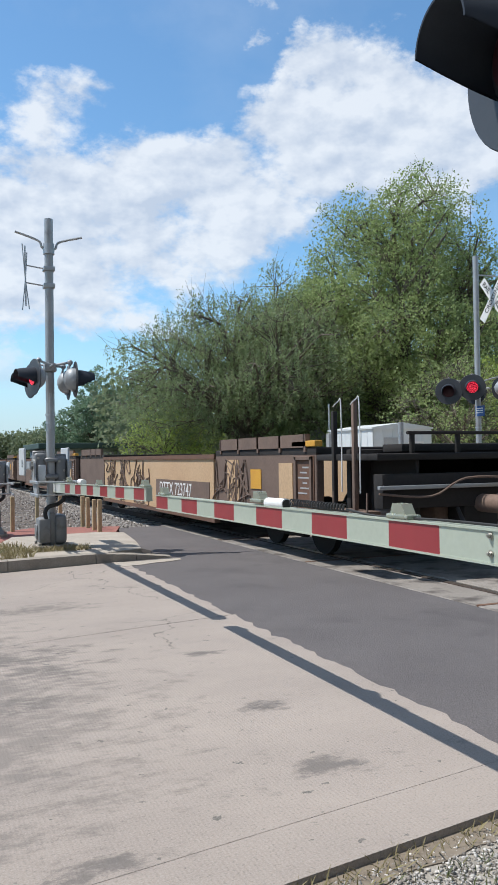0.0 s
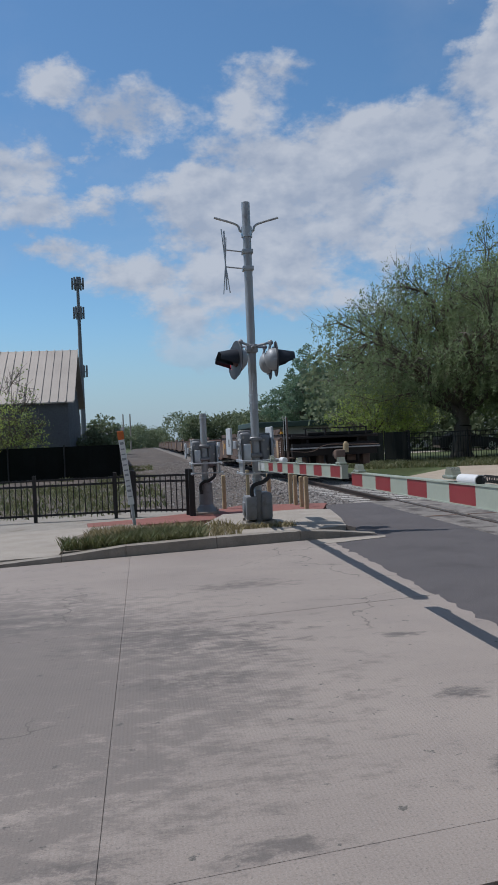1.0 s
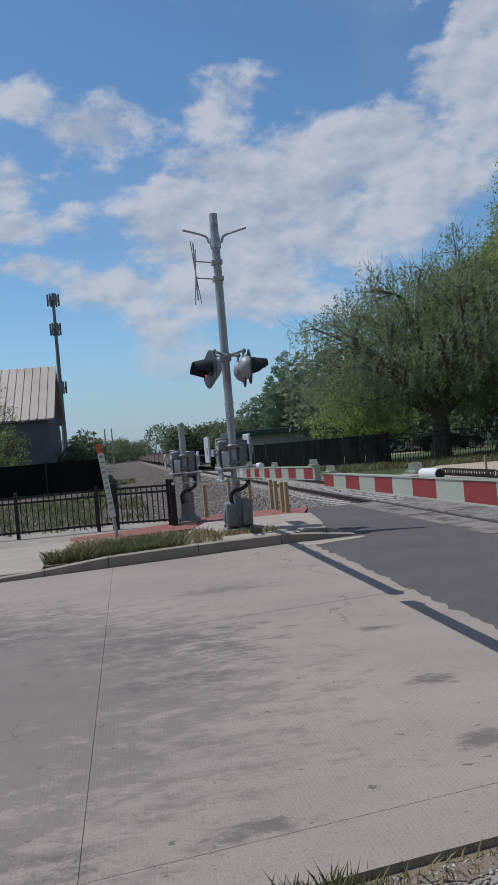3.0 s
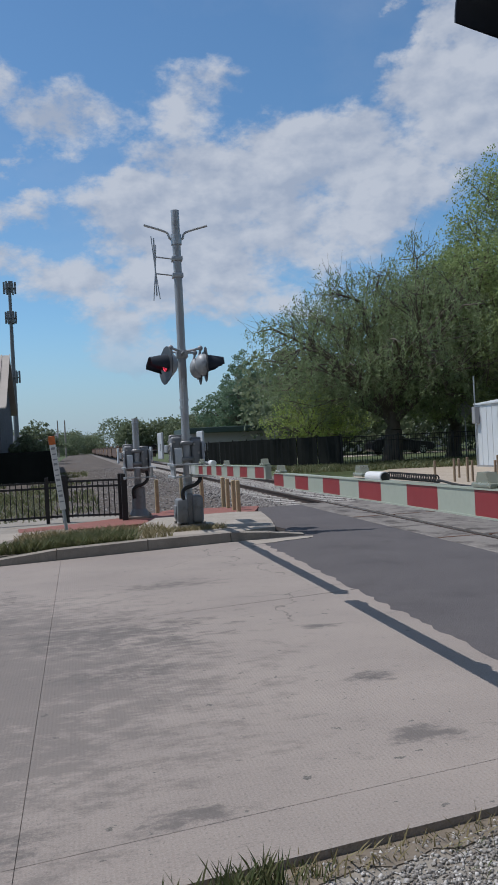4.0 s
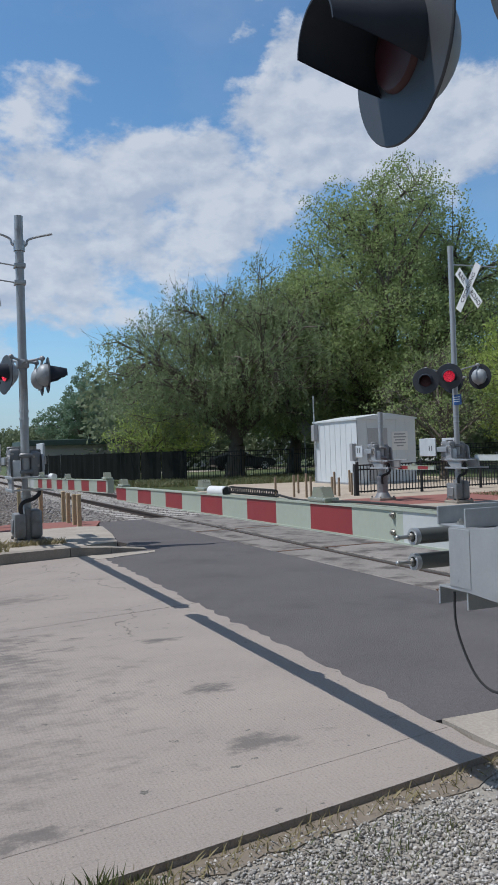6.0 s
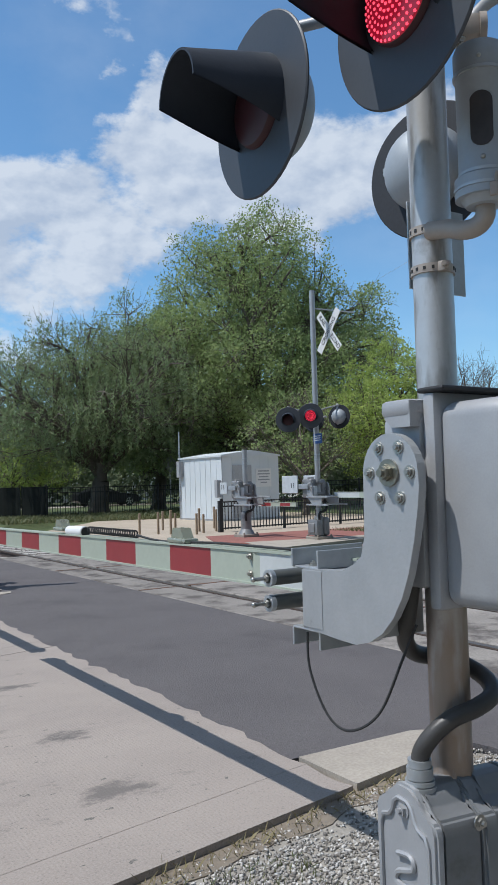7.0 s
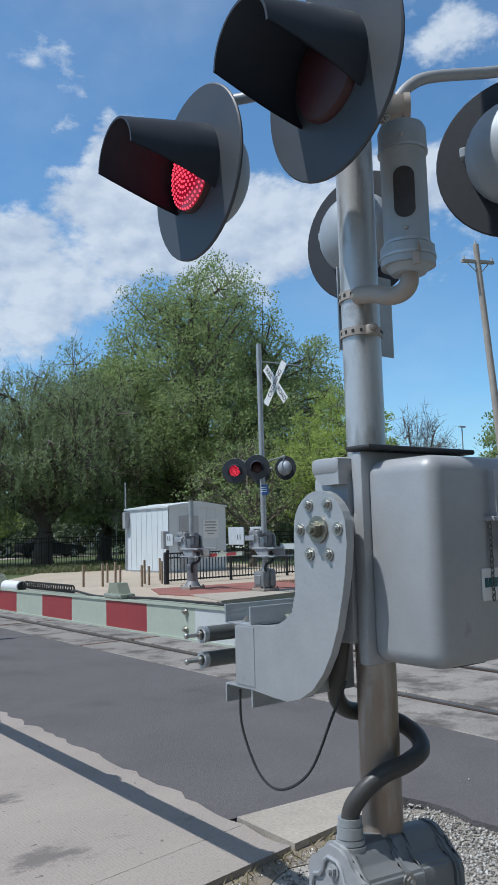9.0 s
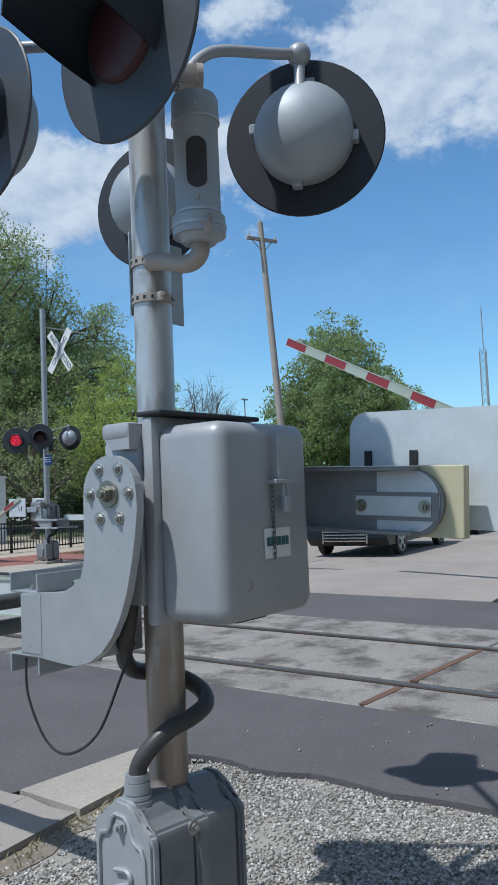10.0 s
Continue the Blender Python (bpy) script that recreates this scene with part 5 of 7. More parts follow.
    for xx in (x - 0.265, x + 0.235):
        bm = B()
        prism(bm, [(y + u * s, pz + w) for u, w in jp], "x", xx, xx + 0.03)
        bm.normal_update()
        bmesh.ops.triangulate(bm, faces=[f for f in bm.faces if len(f.verts) > 4])
        sp = part("support_plate", bm, M["mast_paint"], m, "pale J-shaped plate")
        for k in range(6):
            bm = B()
            ang = radians(60 * k)
            side = -1 if xx < x else 1
            bolt(bm, (xx if xx < x else xx + 0.03, y + 0.075 * math.cos(ang), pz + 0.075 * math.sin(ang)), (side, 0, 0), 0.013, 0.014)
            part("hex_bolt", bm, M["steel_bolt"], sp)
    bm = B()
    for zz in (-0.235, -0.42):
        for xx in (x - 0.30, x + 0.27):
            box(bm, (xx, y - 0.10 * s, pz + zz - 0.02), (xx + 0.03, y + 0.72 * s, pz + zz + 0.02), 0.004, seg=1)
        box(bm, (x - 0.30, y + 0.42 * s, pz + zz - 0.012), (x + 0.30, y + 0.50 * s, pz + zz + 0.012), 0.004, seg=1)
    part("shelf_frame", bm, M["galv"], m, "pair of long steel angles")
    for xa, sd in ((x - 0.30, -1), (x + 0.30, 1)):
        bm = B()
        box(bm, (xa - 0.015, y - 0.70 * s, pz - 0.05), (xa + 0.015, y, pz + 0.07), 0.01)
        part("counterweight_arm", bm, M["galv"], m)
        bm = B()
        box(bm, (xa + sd * 0.016, y - (1.0 if lamps else 0.7) * s, pz - 0.15), (xa + sd * 0.05, y - 0.36 * s, pz + (0.28 if lamps else 0.16)), 0.012)
        cw_ = part("counterweight", bm, M["weight"], m, "pale steel weight")
        for uu in (0.50, 0.60):
            bm = B()
            box(bm, (xa + sd * 0.048, y - uu * s - 0.012, pz - 0.02), (xa + sd * 0.053, y - uu * s + 0.012, pz + 0.10), 0)
            part("slot", bm, M["black"], cw_)
    bm = B()
    tube(bm, bend([(x - 0.09, y - 0.14, z + 0.42), (x - 0.11, y - 0.15, z + 0.56), (x - 0.06, y - 0.15, z + 0.64), (x + 0.07, y - 0.15, z + 0.68), (x + 0.17, y - 0.10, z + 0.75), (x + 0.19, y - 0.02, z + 0.86), (x + 0.16, y, z + 1.0)], 6), 0.032, 10)
    part("flexible_conduit", bm, M["rubber"], t, "black flexible conduit", True)
    bm = B()
    for zz in (0.72, 1.9, 2.02):
        if zz < mast_h:
            cyl(bm, (x, y, z + zz - 0.015), (x, y, z + zz + 0.015), 0.075, seg=18)
    tagged(part("mast_band", bm, M["galv"], t, "steel bands round the mast"), kind="stuff")
    if lamps:
        bm = B()
        cyl(bm, (x, y - 0.4, z + lamp_z + 0.30), (x, y + 0.4, z + lamp_z + 0.30), 0.026, seg=12)
        box(bm, (x - 0.09, y - 0.09, z + lamp_z + 0.23), (x + 0.09, y + 0.09, z + lamp_z + 0.36), 0.02)
        part("crossarm", bm, M["mast_paint"], t, "", True)
        for at, f, lit in lamps:
            lamp_unit(t, at, f, lit, (x, y, z + lamp_z + 0.30), disc)
    return t


# --- mast across the street with the aerial
A = (2.10, 13.02, 0.10)
mast_a = gate_mast(A, 5.0, 2.44, -1, "signal_mast", "tall grey crossing signal mast with bracket aerial", [
    ((1.83, 12.72, 2.66), -103, "second"), ((1.86, 13.30, 2.66), -103, "first"), ((2.42, 12.72, 2.64), 92, False), ((2.42, 13.30, 2.64), 92, False)])


def aerials():
    x, y, z = A
    bm = B()
    for s in (-1, 1):
        tube(bm, bend([(x, y, 4.62), (x + s * 0.10, y, 4.66), (x + s * 0.16, y, 4.76), (x + s * 0.5, y - 0.02, 4.86)], 5), 0.018, 8)
    cyl(bm, (x, y, 4.56), (x, y, 4.72), 0.085, seg=16)
    part("top_bracket", bm, M["galv"], mast_a, "two short upswept stubs", True)
    bm = B()
    for zz in (4.33, 4.07):
        cyl(bm, (x, y, zz), (x - 0.36, y - 0.05, zz + 0.03), 0.011, seg=8)
        box(bm, (x - 0.09, y - 0.08, zz - 0.03), (x + 0.08, y + 0.08, zz + 0.04), 0.01)
    cyl(bm, (x - 0.35, y - 0.05, 3.75), (x - 0.36, y - 0.05, 4.65), 0.012, seg=8)
    tube(bm, [(x - 0.40, y - 0.05, 4.68), (x - 0.36, y - 0.05, 4.2), (x - 0.30, y - 0.05, 3.7)], 0.008, 6)
    tube(bm, [(x - 0.33, y - 0.05, 4.55), (x - 0.35, y - 0.05, 4.2), (x - 0.40, y - 0.05, 3.68)], 0.008, 6)
    part("aerial", bm, M["galv"], mast_a, "slim dipole aerial", True)
    bm = B()
    box(bm, (x - 0.02, y - 0.09, 1.9), (x + 0.02, y - 0.06, 2.45), 0.006)
    part("cable_clip", bm, M["galv"], mast_a)


aerials()
arm_a = thing("gate_arm", "lowered red and white striped gate arm", "")
arm_a.parent = mast_a
stripes_arm(arm_a, 12.75, 7.62, 2.12, 1.03, 1.12, 0.13, False, 0.37, 0.62)
for y in (7.75, 9.7, 11.6):
    arm_lamp(arm_a, (2.12, y, 1.18 if y < 9 else 1.14))
bm = B()
cyl(bm, (2.12, 10.6, 1.16), (2.12, 10.85, 1.16), 0.036, seg=16)
part("sensor_tube", bm, M["white"], arm_a, "white plastic tube", True)

# --- short pedestrian gate mast behind it
mast_b = gate_mast((1.56, 16.4, 0.0), 1.98, 2.55, -1, "pedestrian_gate_mast", "short grey pedestrian gate mast beside the path", [])

# --- masts across the track
M2 = (12.25, 15.7, 0.03)
mast_c = gate_mast(M2, 6.0, 2.6, -1, "signal_mast", "tall grey crossing signal mast with crossbuck sign", [
    ((11.47, 15.75, 2.88), -140, "first"), ((12.0, 15.58, 2.97), -142, "second"), ((13.02, 15.75, 2.99), 70, False), ((12.45, 16.05, 2.92), 70, False)], disc=0.60)
mast_d = gate_mast((11.62, 17.95, 0.03), 2.25, 2.6, -1, "pedestrian_gate_mast", "short grey pedestrian gate mast on the red path", [])
arm_c = thing("gate_arm", "lowered red and white striped gate arm", "")
arm_c.parent = mast_c
stripes_arm(arm_c, 15.3, 8.4, 12.45, 1.08, 1.06, 0.13, False, 0.37, 0.9)


def text_part(name, body_text, size, mat, parent, m):
    cu = bpy.data.curves.new(name, "FONT")
    cu.body, cu.size, cu.align_x, cu.align_y, cu.extrude = body_text, size, "CENTER", "CENTER", 0.002
    tmp = bpy.data.objects.new(name, cu)
    scene.collection.objects.link(tmp)
    dg = bpy.context.evaluated_depsgraph_get()
    me = bpy.data.meshes.new_from_object(tmp.evaluated_get(dg))
    bpy.data.objects.remove(tmp)
    me.materials.clear()
    me.materials.append(mat)
    ob = new(name, me)
    ob.parent = parent
    ob.matrix_basis = m
    return ob


def crossbuck():
    f = radians(-92)
    n = Vector((math.sin(f), math.cos(f), 0))
    base = Matrix.Translation((12.62, 15.55, 5.05)) @ n.to_track_quat("Z", "Y").to_matrix().to_4x4()
    sign = thing("crossbuck", "white crossed-board sign", "")
    sign.parent = mast_c
    for a, txt, z in ((52, "CROSSING", 0.012), (-52, "RAILROAD", 0.0)):
        m = base @ Matrix.Translation((0, 0, z)) @ Matrix.Rotation(radians(a), 4, "Z")
        bm = B()
        box(bm, (-0.60, -0.105, -0.006), (0.60, 0.105, 0.004), 0.003, m)
        board = part("board", bm, M["white"], sign, "white board with black letters")
        if a > 0:
            text_part("lettering", txt, 0.16, M["black"], board, m @ Matrix.Translation((0, 0, 0.006)))
        else:
            text_part("lettering", "RAIL", 0.16, M["black"], board, m @ Matrix.Translation((-0.36, 0, 0.006)))
            text_part("lettering", "ROAD", 0.16, M["black"], board, m @ Matrix.Translation((0.36, 0, 0.006)))
    bm = B()
    cyl(bm, (12.25, 15.7, 5.6), (13.75, 15.9, 5.68), 0.016, seg=8)
    part("guy_bar", bm, M["galv"], mast_c)
    bm = B()
    box(bm, (-0.16, -0.12, 0), (0.16, 0.12, 0.006), 0.004, Matrix.Translation((12.2, 15.58, 2.43)) @ n.to_track_quat("Z", "Y").to_matrix().to_4x4())
    nb = part("notice", bm, M["sign_blue"], mast_c, "small blue notice")
    bm = B()
    for k in range(3):
        box(bm, (-0.11, 0.05 - k * 0.05, 0.006), (0.11, 0.07 - k * 0.05, 0.009), 0, Matrix.Translation((12.2, 15.58, 2.43)) @ n.to_track_quat("Z", "Y").to_matrix().to_4x4())
    part("lettering_bar", bm, M["white"], nb)


crossbuck()

# arms that lift: built about their pivots
lift_d = thing("gate_arm", "short red and white pedestrian gate arm", "")
stripes_arm(lift_d, 0.1, -1.75, 0, 0, 0, 0.10, True, 0.42, 0.35)
arm_lamp(lift_d, (0, -0.9, 0.05))
lift_d.parent = mast_d
lift_e = thing("gate_arm", "rising red and white striped gate arm", "")
stripes_arm(lift_e, 0.1, 5.85, 0, 0, 0, 0.14, True, 0.404, 0.5)
for y in (5.6, 3.9, 2.4):
    arm_lamp(lift_e, (0, y, 0.06))
mast_e = gate_mast((11.3, 2.3, 0.0), 5.0, 2.55, 1, "signal_mast", "grey crossing signal mast across the track", [((11.05, 2.1, 2.72), 90, "first"), ((11.05, 2.65, 2.72), 90, "second")])
lift_e.parent = mast_e

# ---------------------------------------------------------------- trees
def limb_mesh(name, segs, mat, parent, sides=6):
    """Tapered limbs: (start, end, r0, r1) each."""
    V, F = [], []
    for a, b, r0, r1 in segs:
        a, b = Vector(a), Vector(b)
        d = (b - a).normalized()
        s = d.orthogonal().normalized()
        u = d.cross(s)
        k = len(V)
        n = sides if r0 > 0.03 else 3
        for p, r in ((a, r0), (b, r1)):
            for j in range(n):
                q = 2 * math.pi * j / n
                V.append(p + r * (math.cos(q) * s + math.sin(q) * u))
        for j in range(n):
            F.append((k + j, k + (j + 1) % n, k + n + (j + 1) % n, k + n + j))
    ob = raw_ob(name, V, F, mat)
    ob.data.shade_smooth()
    ob.parent = parent
    return ob


def leaf_cards(centres, rng, size, spread, droop=0.0, per=6):
    n = len(centres) * per
    C = np.repeat(centres, per, axis=0) + rng.normal(0, 1, (n, 3)) * spread
    a = rng.normal(0, 1, (n, 3))
    a[:, 2] = a[:, 2] * (1 - droop) - droop * 1.6
    a /= np.linalg.norm(a, axis=1)[:, None]
    up = rng.normal(0, 1, (n, 3)) + np.array([-0.3, 0.1, 0.8])
    b = np.cross(a, up)
    b /= np.linalg.norm(b, axis=1)[:, None]
    l = (size[1] * rng.uniform(0.6, 1.3, n))[:, None] / 2
    w = (size[0] * rng.uniform(0.6, 1.3, n))[:, None] / 2
    return np.stack([C - a * l, C + b * w - a * l * 0.1, C + a * l, C - b * w + a * l * 0.1], axis=1)


def groups(P, k, rng):
    """Which of k neighbouring groups each point falls in."""
    k = max(1, min(k, len(P)))
    C = P[rng.choice(len(P), k, replace=False)]
    for _ in range(6):
        g = np.argmin(((P[:, None] - C[None]) ** 2).sum(2), axis=1)
        C = np.array([P[g == j].mean(0) if (g == j).any() else C[j] for j in range(k)])
    return g


def crown_points(rng, seed, n, r, low, h, taper, bump, gap, hollow):
    """Places of the leaf clumps in an uneven crown, at least gap apart, most of them near its outside."""
    zc, hz = (h + low) / 2, (h - low) / 2
    cells, out = {}, []
    for _ in range(n * 30):
        u = rng.normal(0, 1, 3)
        u /= np.linalg.norm(u)
        f = rng.uniform(hollow ** 2, 1.0) ** 0.5
        q = Vector(u)
        f *= 1 + bump * noise.noise(q * 1.6 + Vector((seed, 0, 0))) * 1.6 + bump * 0.9 * noise.noise(q * 3.9 + Vector((0, seed, 0)))
        p = np.array([u[0] * r, u[1] * r, u[2] * hz]) * f
        up = p[2] / hz
        p[:2] *= 1 - taper * max(0.0, up) if up > 0 else 1 - 0.25 * up * up
        p[2] += zc
        c = tuple(int(math.floor(v / gap)) for v in p)
        near = [o for dx in (-1, 0, 1) for dy in (-1, 0, 1) for dz in (-1, 0, 1) for o in cells.get((c[0] + dx, c[1] + dy, c[2] + dz), ())]
        if any(((p - o) ** 2).sum() < gap * gap for o in near):
            continue
        cells.setdefault(c, []).append(p)
        out.append(p)
        if len(out) >= n:
            break
    return np.array(out)


def tree(name, label, at, h, r, low, trunk_r, leaf, seed, clumps=400, per=50, size=(0.10, 0.14), puff=0.5, limbs=8, hang=0.0, taper=0.35, bump=0.3, sprigs=3, gap=0.8, hollow=0.35, reach=0.0, floor=0.4, category="tree", group=""):
    """A tree: trunk and leader, limbs to the groups of leaf clumps, branches, twigs, then leaves clump by clump. hang: length of drooping strands."""
    rng = np.random.default_rng(seed)
    t = thing(name, label, category, at, group)
    P = crown_points(rng, seed, clumps, r, low, h, taper, bump, gap, hollow)
    segs = []
    fork = max(0.6, low * 0.9)
    lean = rng.normal(0, 0.025, 2) * h
    top = np.array([lean[0], lean[1], fork])
    tip = np.array([lean[0] * 1.5, lean[1] * 1.5, fork + (h - fork) * 0.6])
    segs.append(((0, 0, -0.1), (0, 0, 0.35), trunk_r * 1.4, trunk_r * 1.05))
    segs.append(((0, 0, 0.35), top, trunk_r * 1.05, trunk_r * 0.85))
    mid = (top + tip) / 2 + rng.normal(0, 0.02, 3) * h
    segs += [(top, mid, trunk_r * 0.7, trunk_r * 0.42), (mid, tip, trunk_r * 0.42, trunk_r * 0.15)]

    def bow(a, b, lift, n, r0, r1):
        """A limb that sets out upwards and bends over to its end."""
        c = (a + b) / 2 + np.array([0, 0, lift]) + rng.normal(0, 0.05, 3) * np.linalg.norm(b - a)
        pts = [(1 - q) ** 2 * a + 2 * q * (1 - q) * c + q * q * b for q in np.linspace(0, 1, n + 1)]
        for j in range(n):
            w0, w1 = r0 + (r1 - r0) * j / n, r0 + (r1 - r0) * (j + 1) / n
            segs.append((pts[j], pts[j + 1], w0, w1))
        return pts
    g = groups(P, limbs, rng)
    for k in set(g):
        Q = P[g == k]
        c = Q.mean(0)
        f = min(1.0, max(0.0, (c[2] - fork) / (h - fork)))
        a = top + (tip - top) * max(0.0, f - 0.25) * 0.85
        ra = trunk_r * 0.5 * min(1.3, (len(Q) * limbs / len(P)) ** 0.5)
        main = bow(a, c, 0.10 * np.linalg.norm(c - a), 5, ra, ra * 0.4)
        g2 = groups(Q, max(1, len(Q) // 8), rng)
        for j in set(g2):
            S = Q[g2 == j]
            e = S.mean(0)
            b = main[int(rng.integers(2, 6))]
            rb = max(0.018, ra * 0.30)
            br = bow(b, e, 0.06 * np.linalg.norm(e - b), 3, rb, rb * 0.5)
            for p in S:
                o = br[int(rng.integers(1, 4))]
                segs.append((o, p, max(0.012, rb * 0.4), 0.008))
                for _ in range(sprigs):
                    d = rng.normal(0, 1, 3) * 0.6 + (p - np.array([0, 0, (h + low) / 2])) / h * 1.6 + np.array([0, 0, 0.25])
                    d /= np.linalg.norm(d)
                    s0 = o + (p - o) * rng.uniform(0.4, 1.0)
                    segs.append((s0, s0 + d * puff * rng.uniform(0.7, 1.5) * (1 + reach), 0.010, 0.004))
    limb_mesh("trunk", segs, M["bark"], t)
    if not per:
        return t
    n = len(P) * per
    own = np.repeat(P, per, axis=0)
    u = rng.normal(0, 1, (n, 3))
    u /= np.linalg.norm(u, axis=1)[:, None]
    wide = np.repeat(puff * rng.uniform(0.7, 1.3, len(P)), per)
    C = own + u * (wide * rng.uniform(0, 1, n) ** 0.45)[:, None] * np.array([1, 1, 0.7])
    if hang:
        strand = rng.integers(0, 7, n)
        a = strand * 0.9 + np.repeat(rng.uniform(0, 6.28, len(P)), per)
        rr = wide * (0.35 + 0.09 * strand)
        fall = rng.uniform(0, 1, n)
        C = own + np.stack([np.cos(a) * rr, np.sin(a) * rr, 0.3 * puff - fall * hang * (0.6 + 0.1 * strand)], 1) + rng.normal(0, 0.05, (n, 3))
    C = C[C[:, 2] > floor + 0.3 * rng.uniform(-1, 1, len(C))]
    cr = quads_ob("crown", leaf_cards(C, rng, size, 0.0, 0.6 if hang else 0.0, 1), leaf)
    cr.parent = t
    return t


def trees():
    tree("tree", "broad weeping willow with drooping grey-green spring leaves", (16.5, 39.8, 0), 10.4, 6.9, 1.9, 0.5, M["leaf_willow"], 11, clumps=900, per=95, size=(0.05, 0.20), puff=0.55, limbs=11, hang=1.15, taper=0.28, bump=0.30, gap=0.62, hollow=0.3, reach=0.6, floor=1.9)
    tree("tree", "tall spreading cottonwood in fresh green leaf", (25.9, 38.7, 0), 15.1, 7.6, 2.2, 0.6, M["leaf_big"], 23, clumps=1400, per=115, size=(0.10, 0.14), puff=0.80, limbs=14, taper=0.25, bump=0.30, gap=0.76, floor=2.3)
    tree("tree", "tall green tree behind the fence", (21.8, 43.5, 0), 11.4, 4.8, 2.0, 0.4, M["leaf_big"], 29, clumps=460, per=85, size=(0.11, 0.15), puff=0.72, limbs=9, floor=2.2)
    tree("tree", "rounded bright yellow-green maple", (24.6, 26.0, 0), 7.4, 3.1, 1.3, 0.2, M["leaf_bright"], 37, clumps=420, per=70, size=(0.085, 0.115), puff=0.42, limbs=8, gap=0.52, bump=0.2)
    tree("tree", "sparse pale spring tree behind the hut", (20.5, 27.2, 0), 5.6, 2.7, 1.2, 0.14, M["leaf_big"], 41, clumps=150, per=26, size=(0.08, 0.11), puff=0.4, gap=0.6, sprigs=6)
    tree("tree", "young blue-green tree with pointed top", (17.0, 80.0, 0), 10.4, 3.9, 1.0, 0.24, M["leaf_blue"], 43, clumps=260, per=110, size=(0.14, 0.2), puff=0.6, taper=0.8, gap=0.8)
    tree("tree", "young blue-green tree beside the fence", (20.4, 82.0, 0), 9.0, 3.4, 1.0, 0.24, M["leaf_blue"], 44, clumps=200, per=110, size=(0.14, 0.2), puff=0.6, taper=0.6, gap=0.8)
    tree("tree", "small yellow-green tree by the fence", (13.2, 43.5, 0), 4.3, 2.3, 1.2, 0.12, M["leaf_bright"], 47, clumps=130, per=45, size=(0.09, 0.12), puff=0.45, gap=0.6)
    tree("tree", "small yellow-green tree by the fence", (15.6, 46.5, 0), 4.4, 2.1, 1.2, 0.12, M["leaf_bright"], 48, clumps=130, per=45, size=(0.09, 0.12), puff=0.45, gap=0.6)
    tree("tree", "full green tree across the street", (43.5, 27.0, 0), 11.8, 4.3, 1.2, 0.35, M["leaf_big"], 53, clumps=520, per=105, size=(0.13, 0.17), puff=0.68, gap=0.72)
    tree("tree", "green tree across the street", (52.0, 28.0, 0), 8.5, 4.0, 1.0, 0.3, M["leaf_big"], 54, clumps=300, per=60, size=(0.15, 0.2), puff=0.6, gap=0.75)
    tree("tree", "bare spring tree with fine twigs", (37.5, 33.0, 0), 8.8, 2.6, 2.2, 0.16, M["leaf_big"], 59, clumps=260, per=0, puff=0.6, gap=0.45, sprigs=5, limbs=10, taper=0.3, bump=0.15)
    tree("tree", "bare spring tree with fine twigs", (42.0, 35.5, 0), 8.0, 2.4, 2.0, 0.16, M["leaf_big"], 60, clumps=220, per=0, puff=0.6, gap=0.45, sprigs=5, limbs=9, taper=0.3, bump=0.15)
    tree("bush", "loose green bush in front of the barn", (-5.7, 38.3, 0), 3.7, 1.7, 0.3, 0.06, M["leaf_bright"], 61, clumps=120, per=30, size=(0.07, 0.095), puff=0.35, gap=0.42, sprigs=5, category="bush")
    tree("bush", "thin twiggy bush in front of the barn", (-5.2, 38.0, 0), 5.0, 1.2, 0.4, 0.05, M["leaf_big"], 62, clumps=90, per=6, size=(0.08, 0.12), puff=0.4, gap=0.4, sprigs=5, category="bush")
    tree("tree", "small distant green tree", (-4.0, 95.0, 0), 4.6, 2.6, 0.5, 0.2, M["leaf_far"], 63, clumps=120, per=40, size=(0.2, 0.26), puff=0.5, gap=0.6)
    tree("bush", "green bush beside the barn", (-2.2, 47.5, 0), 2.2, 1.2, 0.2, 0.05, M["leaf_far"], 64, clumps=90, per=40, size=(0.12, 0.16), puff=0.3, gap=0.35, category="bush")
    # distant woods, and one unseen belt added behind the camera
    rng = np.random.default_rng(5)
    cs = []

    def wood(x0, y0, x1, y1, n, h):
        for k in range(n):
            f = rng.uniform()
            c = np.array([x0 + (x1 - x0) * f, y0 + (y1 - y0) * f, 0]) + np.array([rng.normal(0, 4), rng.normal(0, 4), 0])
            hh = h * rng.uniform(0.75, 1.1)
            m = 380
            u = rng.normal(0, 1, (m, 3))
            u /= np.linalg.norm(u, axis=1)[:, None]
            cs.append(c + u * np.array([hh * 0.45, hh * 0.45, hh * 0.5]) * (rng.uniform(0.5, 1, (m, 1)) ** 0.5) + np.array([0, 0, hh * 0.5]))
    wood(10, 165, 34, 150, 34, 7.2)
    wood(34, 150, 60, 100, 34, 8)
    wood(-60, 110, -8, 150, 26, 6)
    wood(60, 100, 120, 10, 50, 8)
    wood(20, 62, 46, 52, 26, 8.5)
    wood(-70, 60, -16, 85, 24, 6)
    wood(-8, 220, 5, 300, 16, 7)
    # unseen trees added to the south to dim the sky on the near housing
    wood(-45, -14, 40, -24, 44, 10)
    P = np.concatenate(cs)
    V = leaf_cards(P, rng, (0.36, 0.46), 0.4, 0, 4)
    w = quads_ob("woods_with_added_belt", V, M["leaf_far"])
    tagged(w, "distant green woods and an added unseen belt", "woods", "", "stuff")


trees()


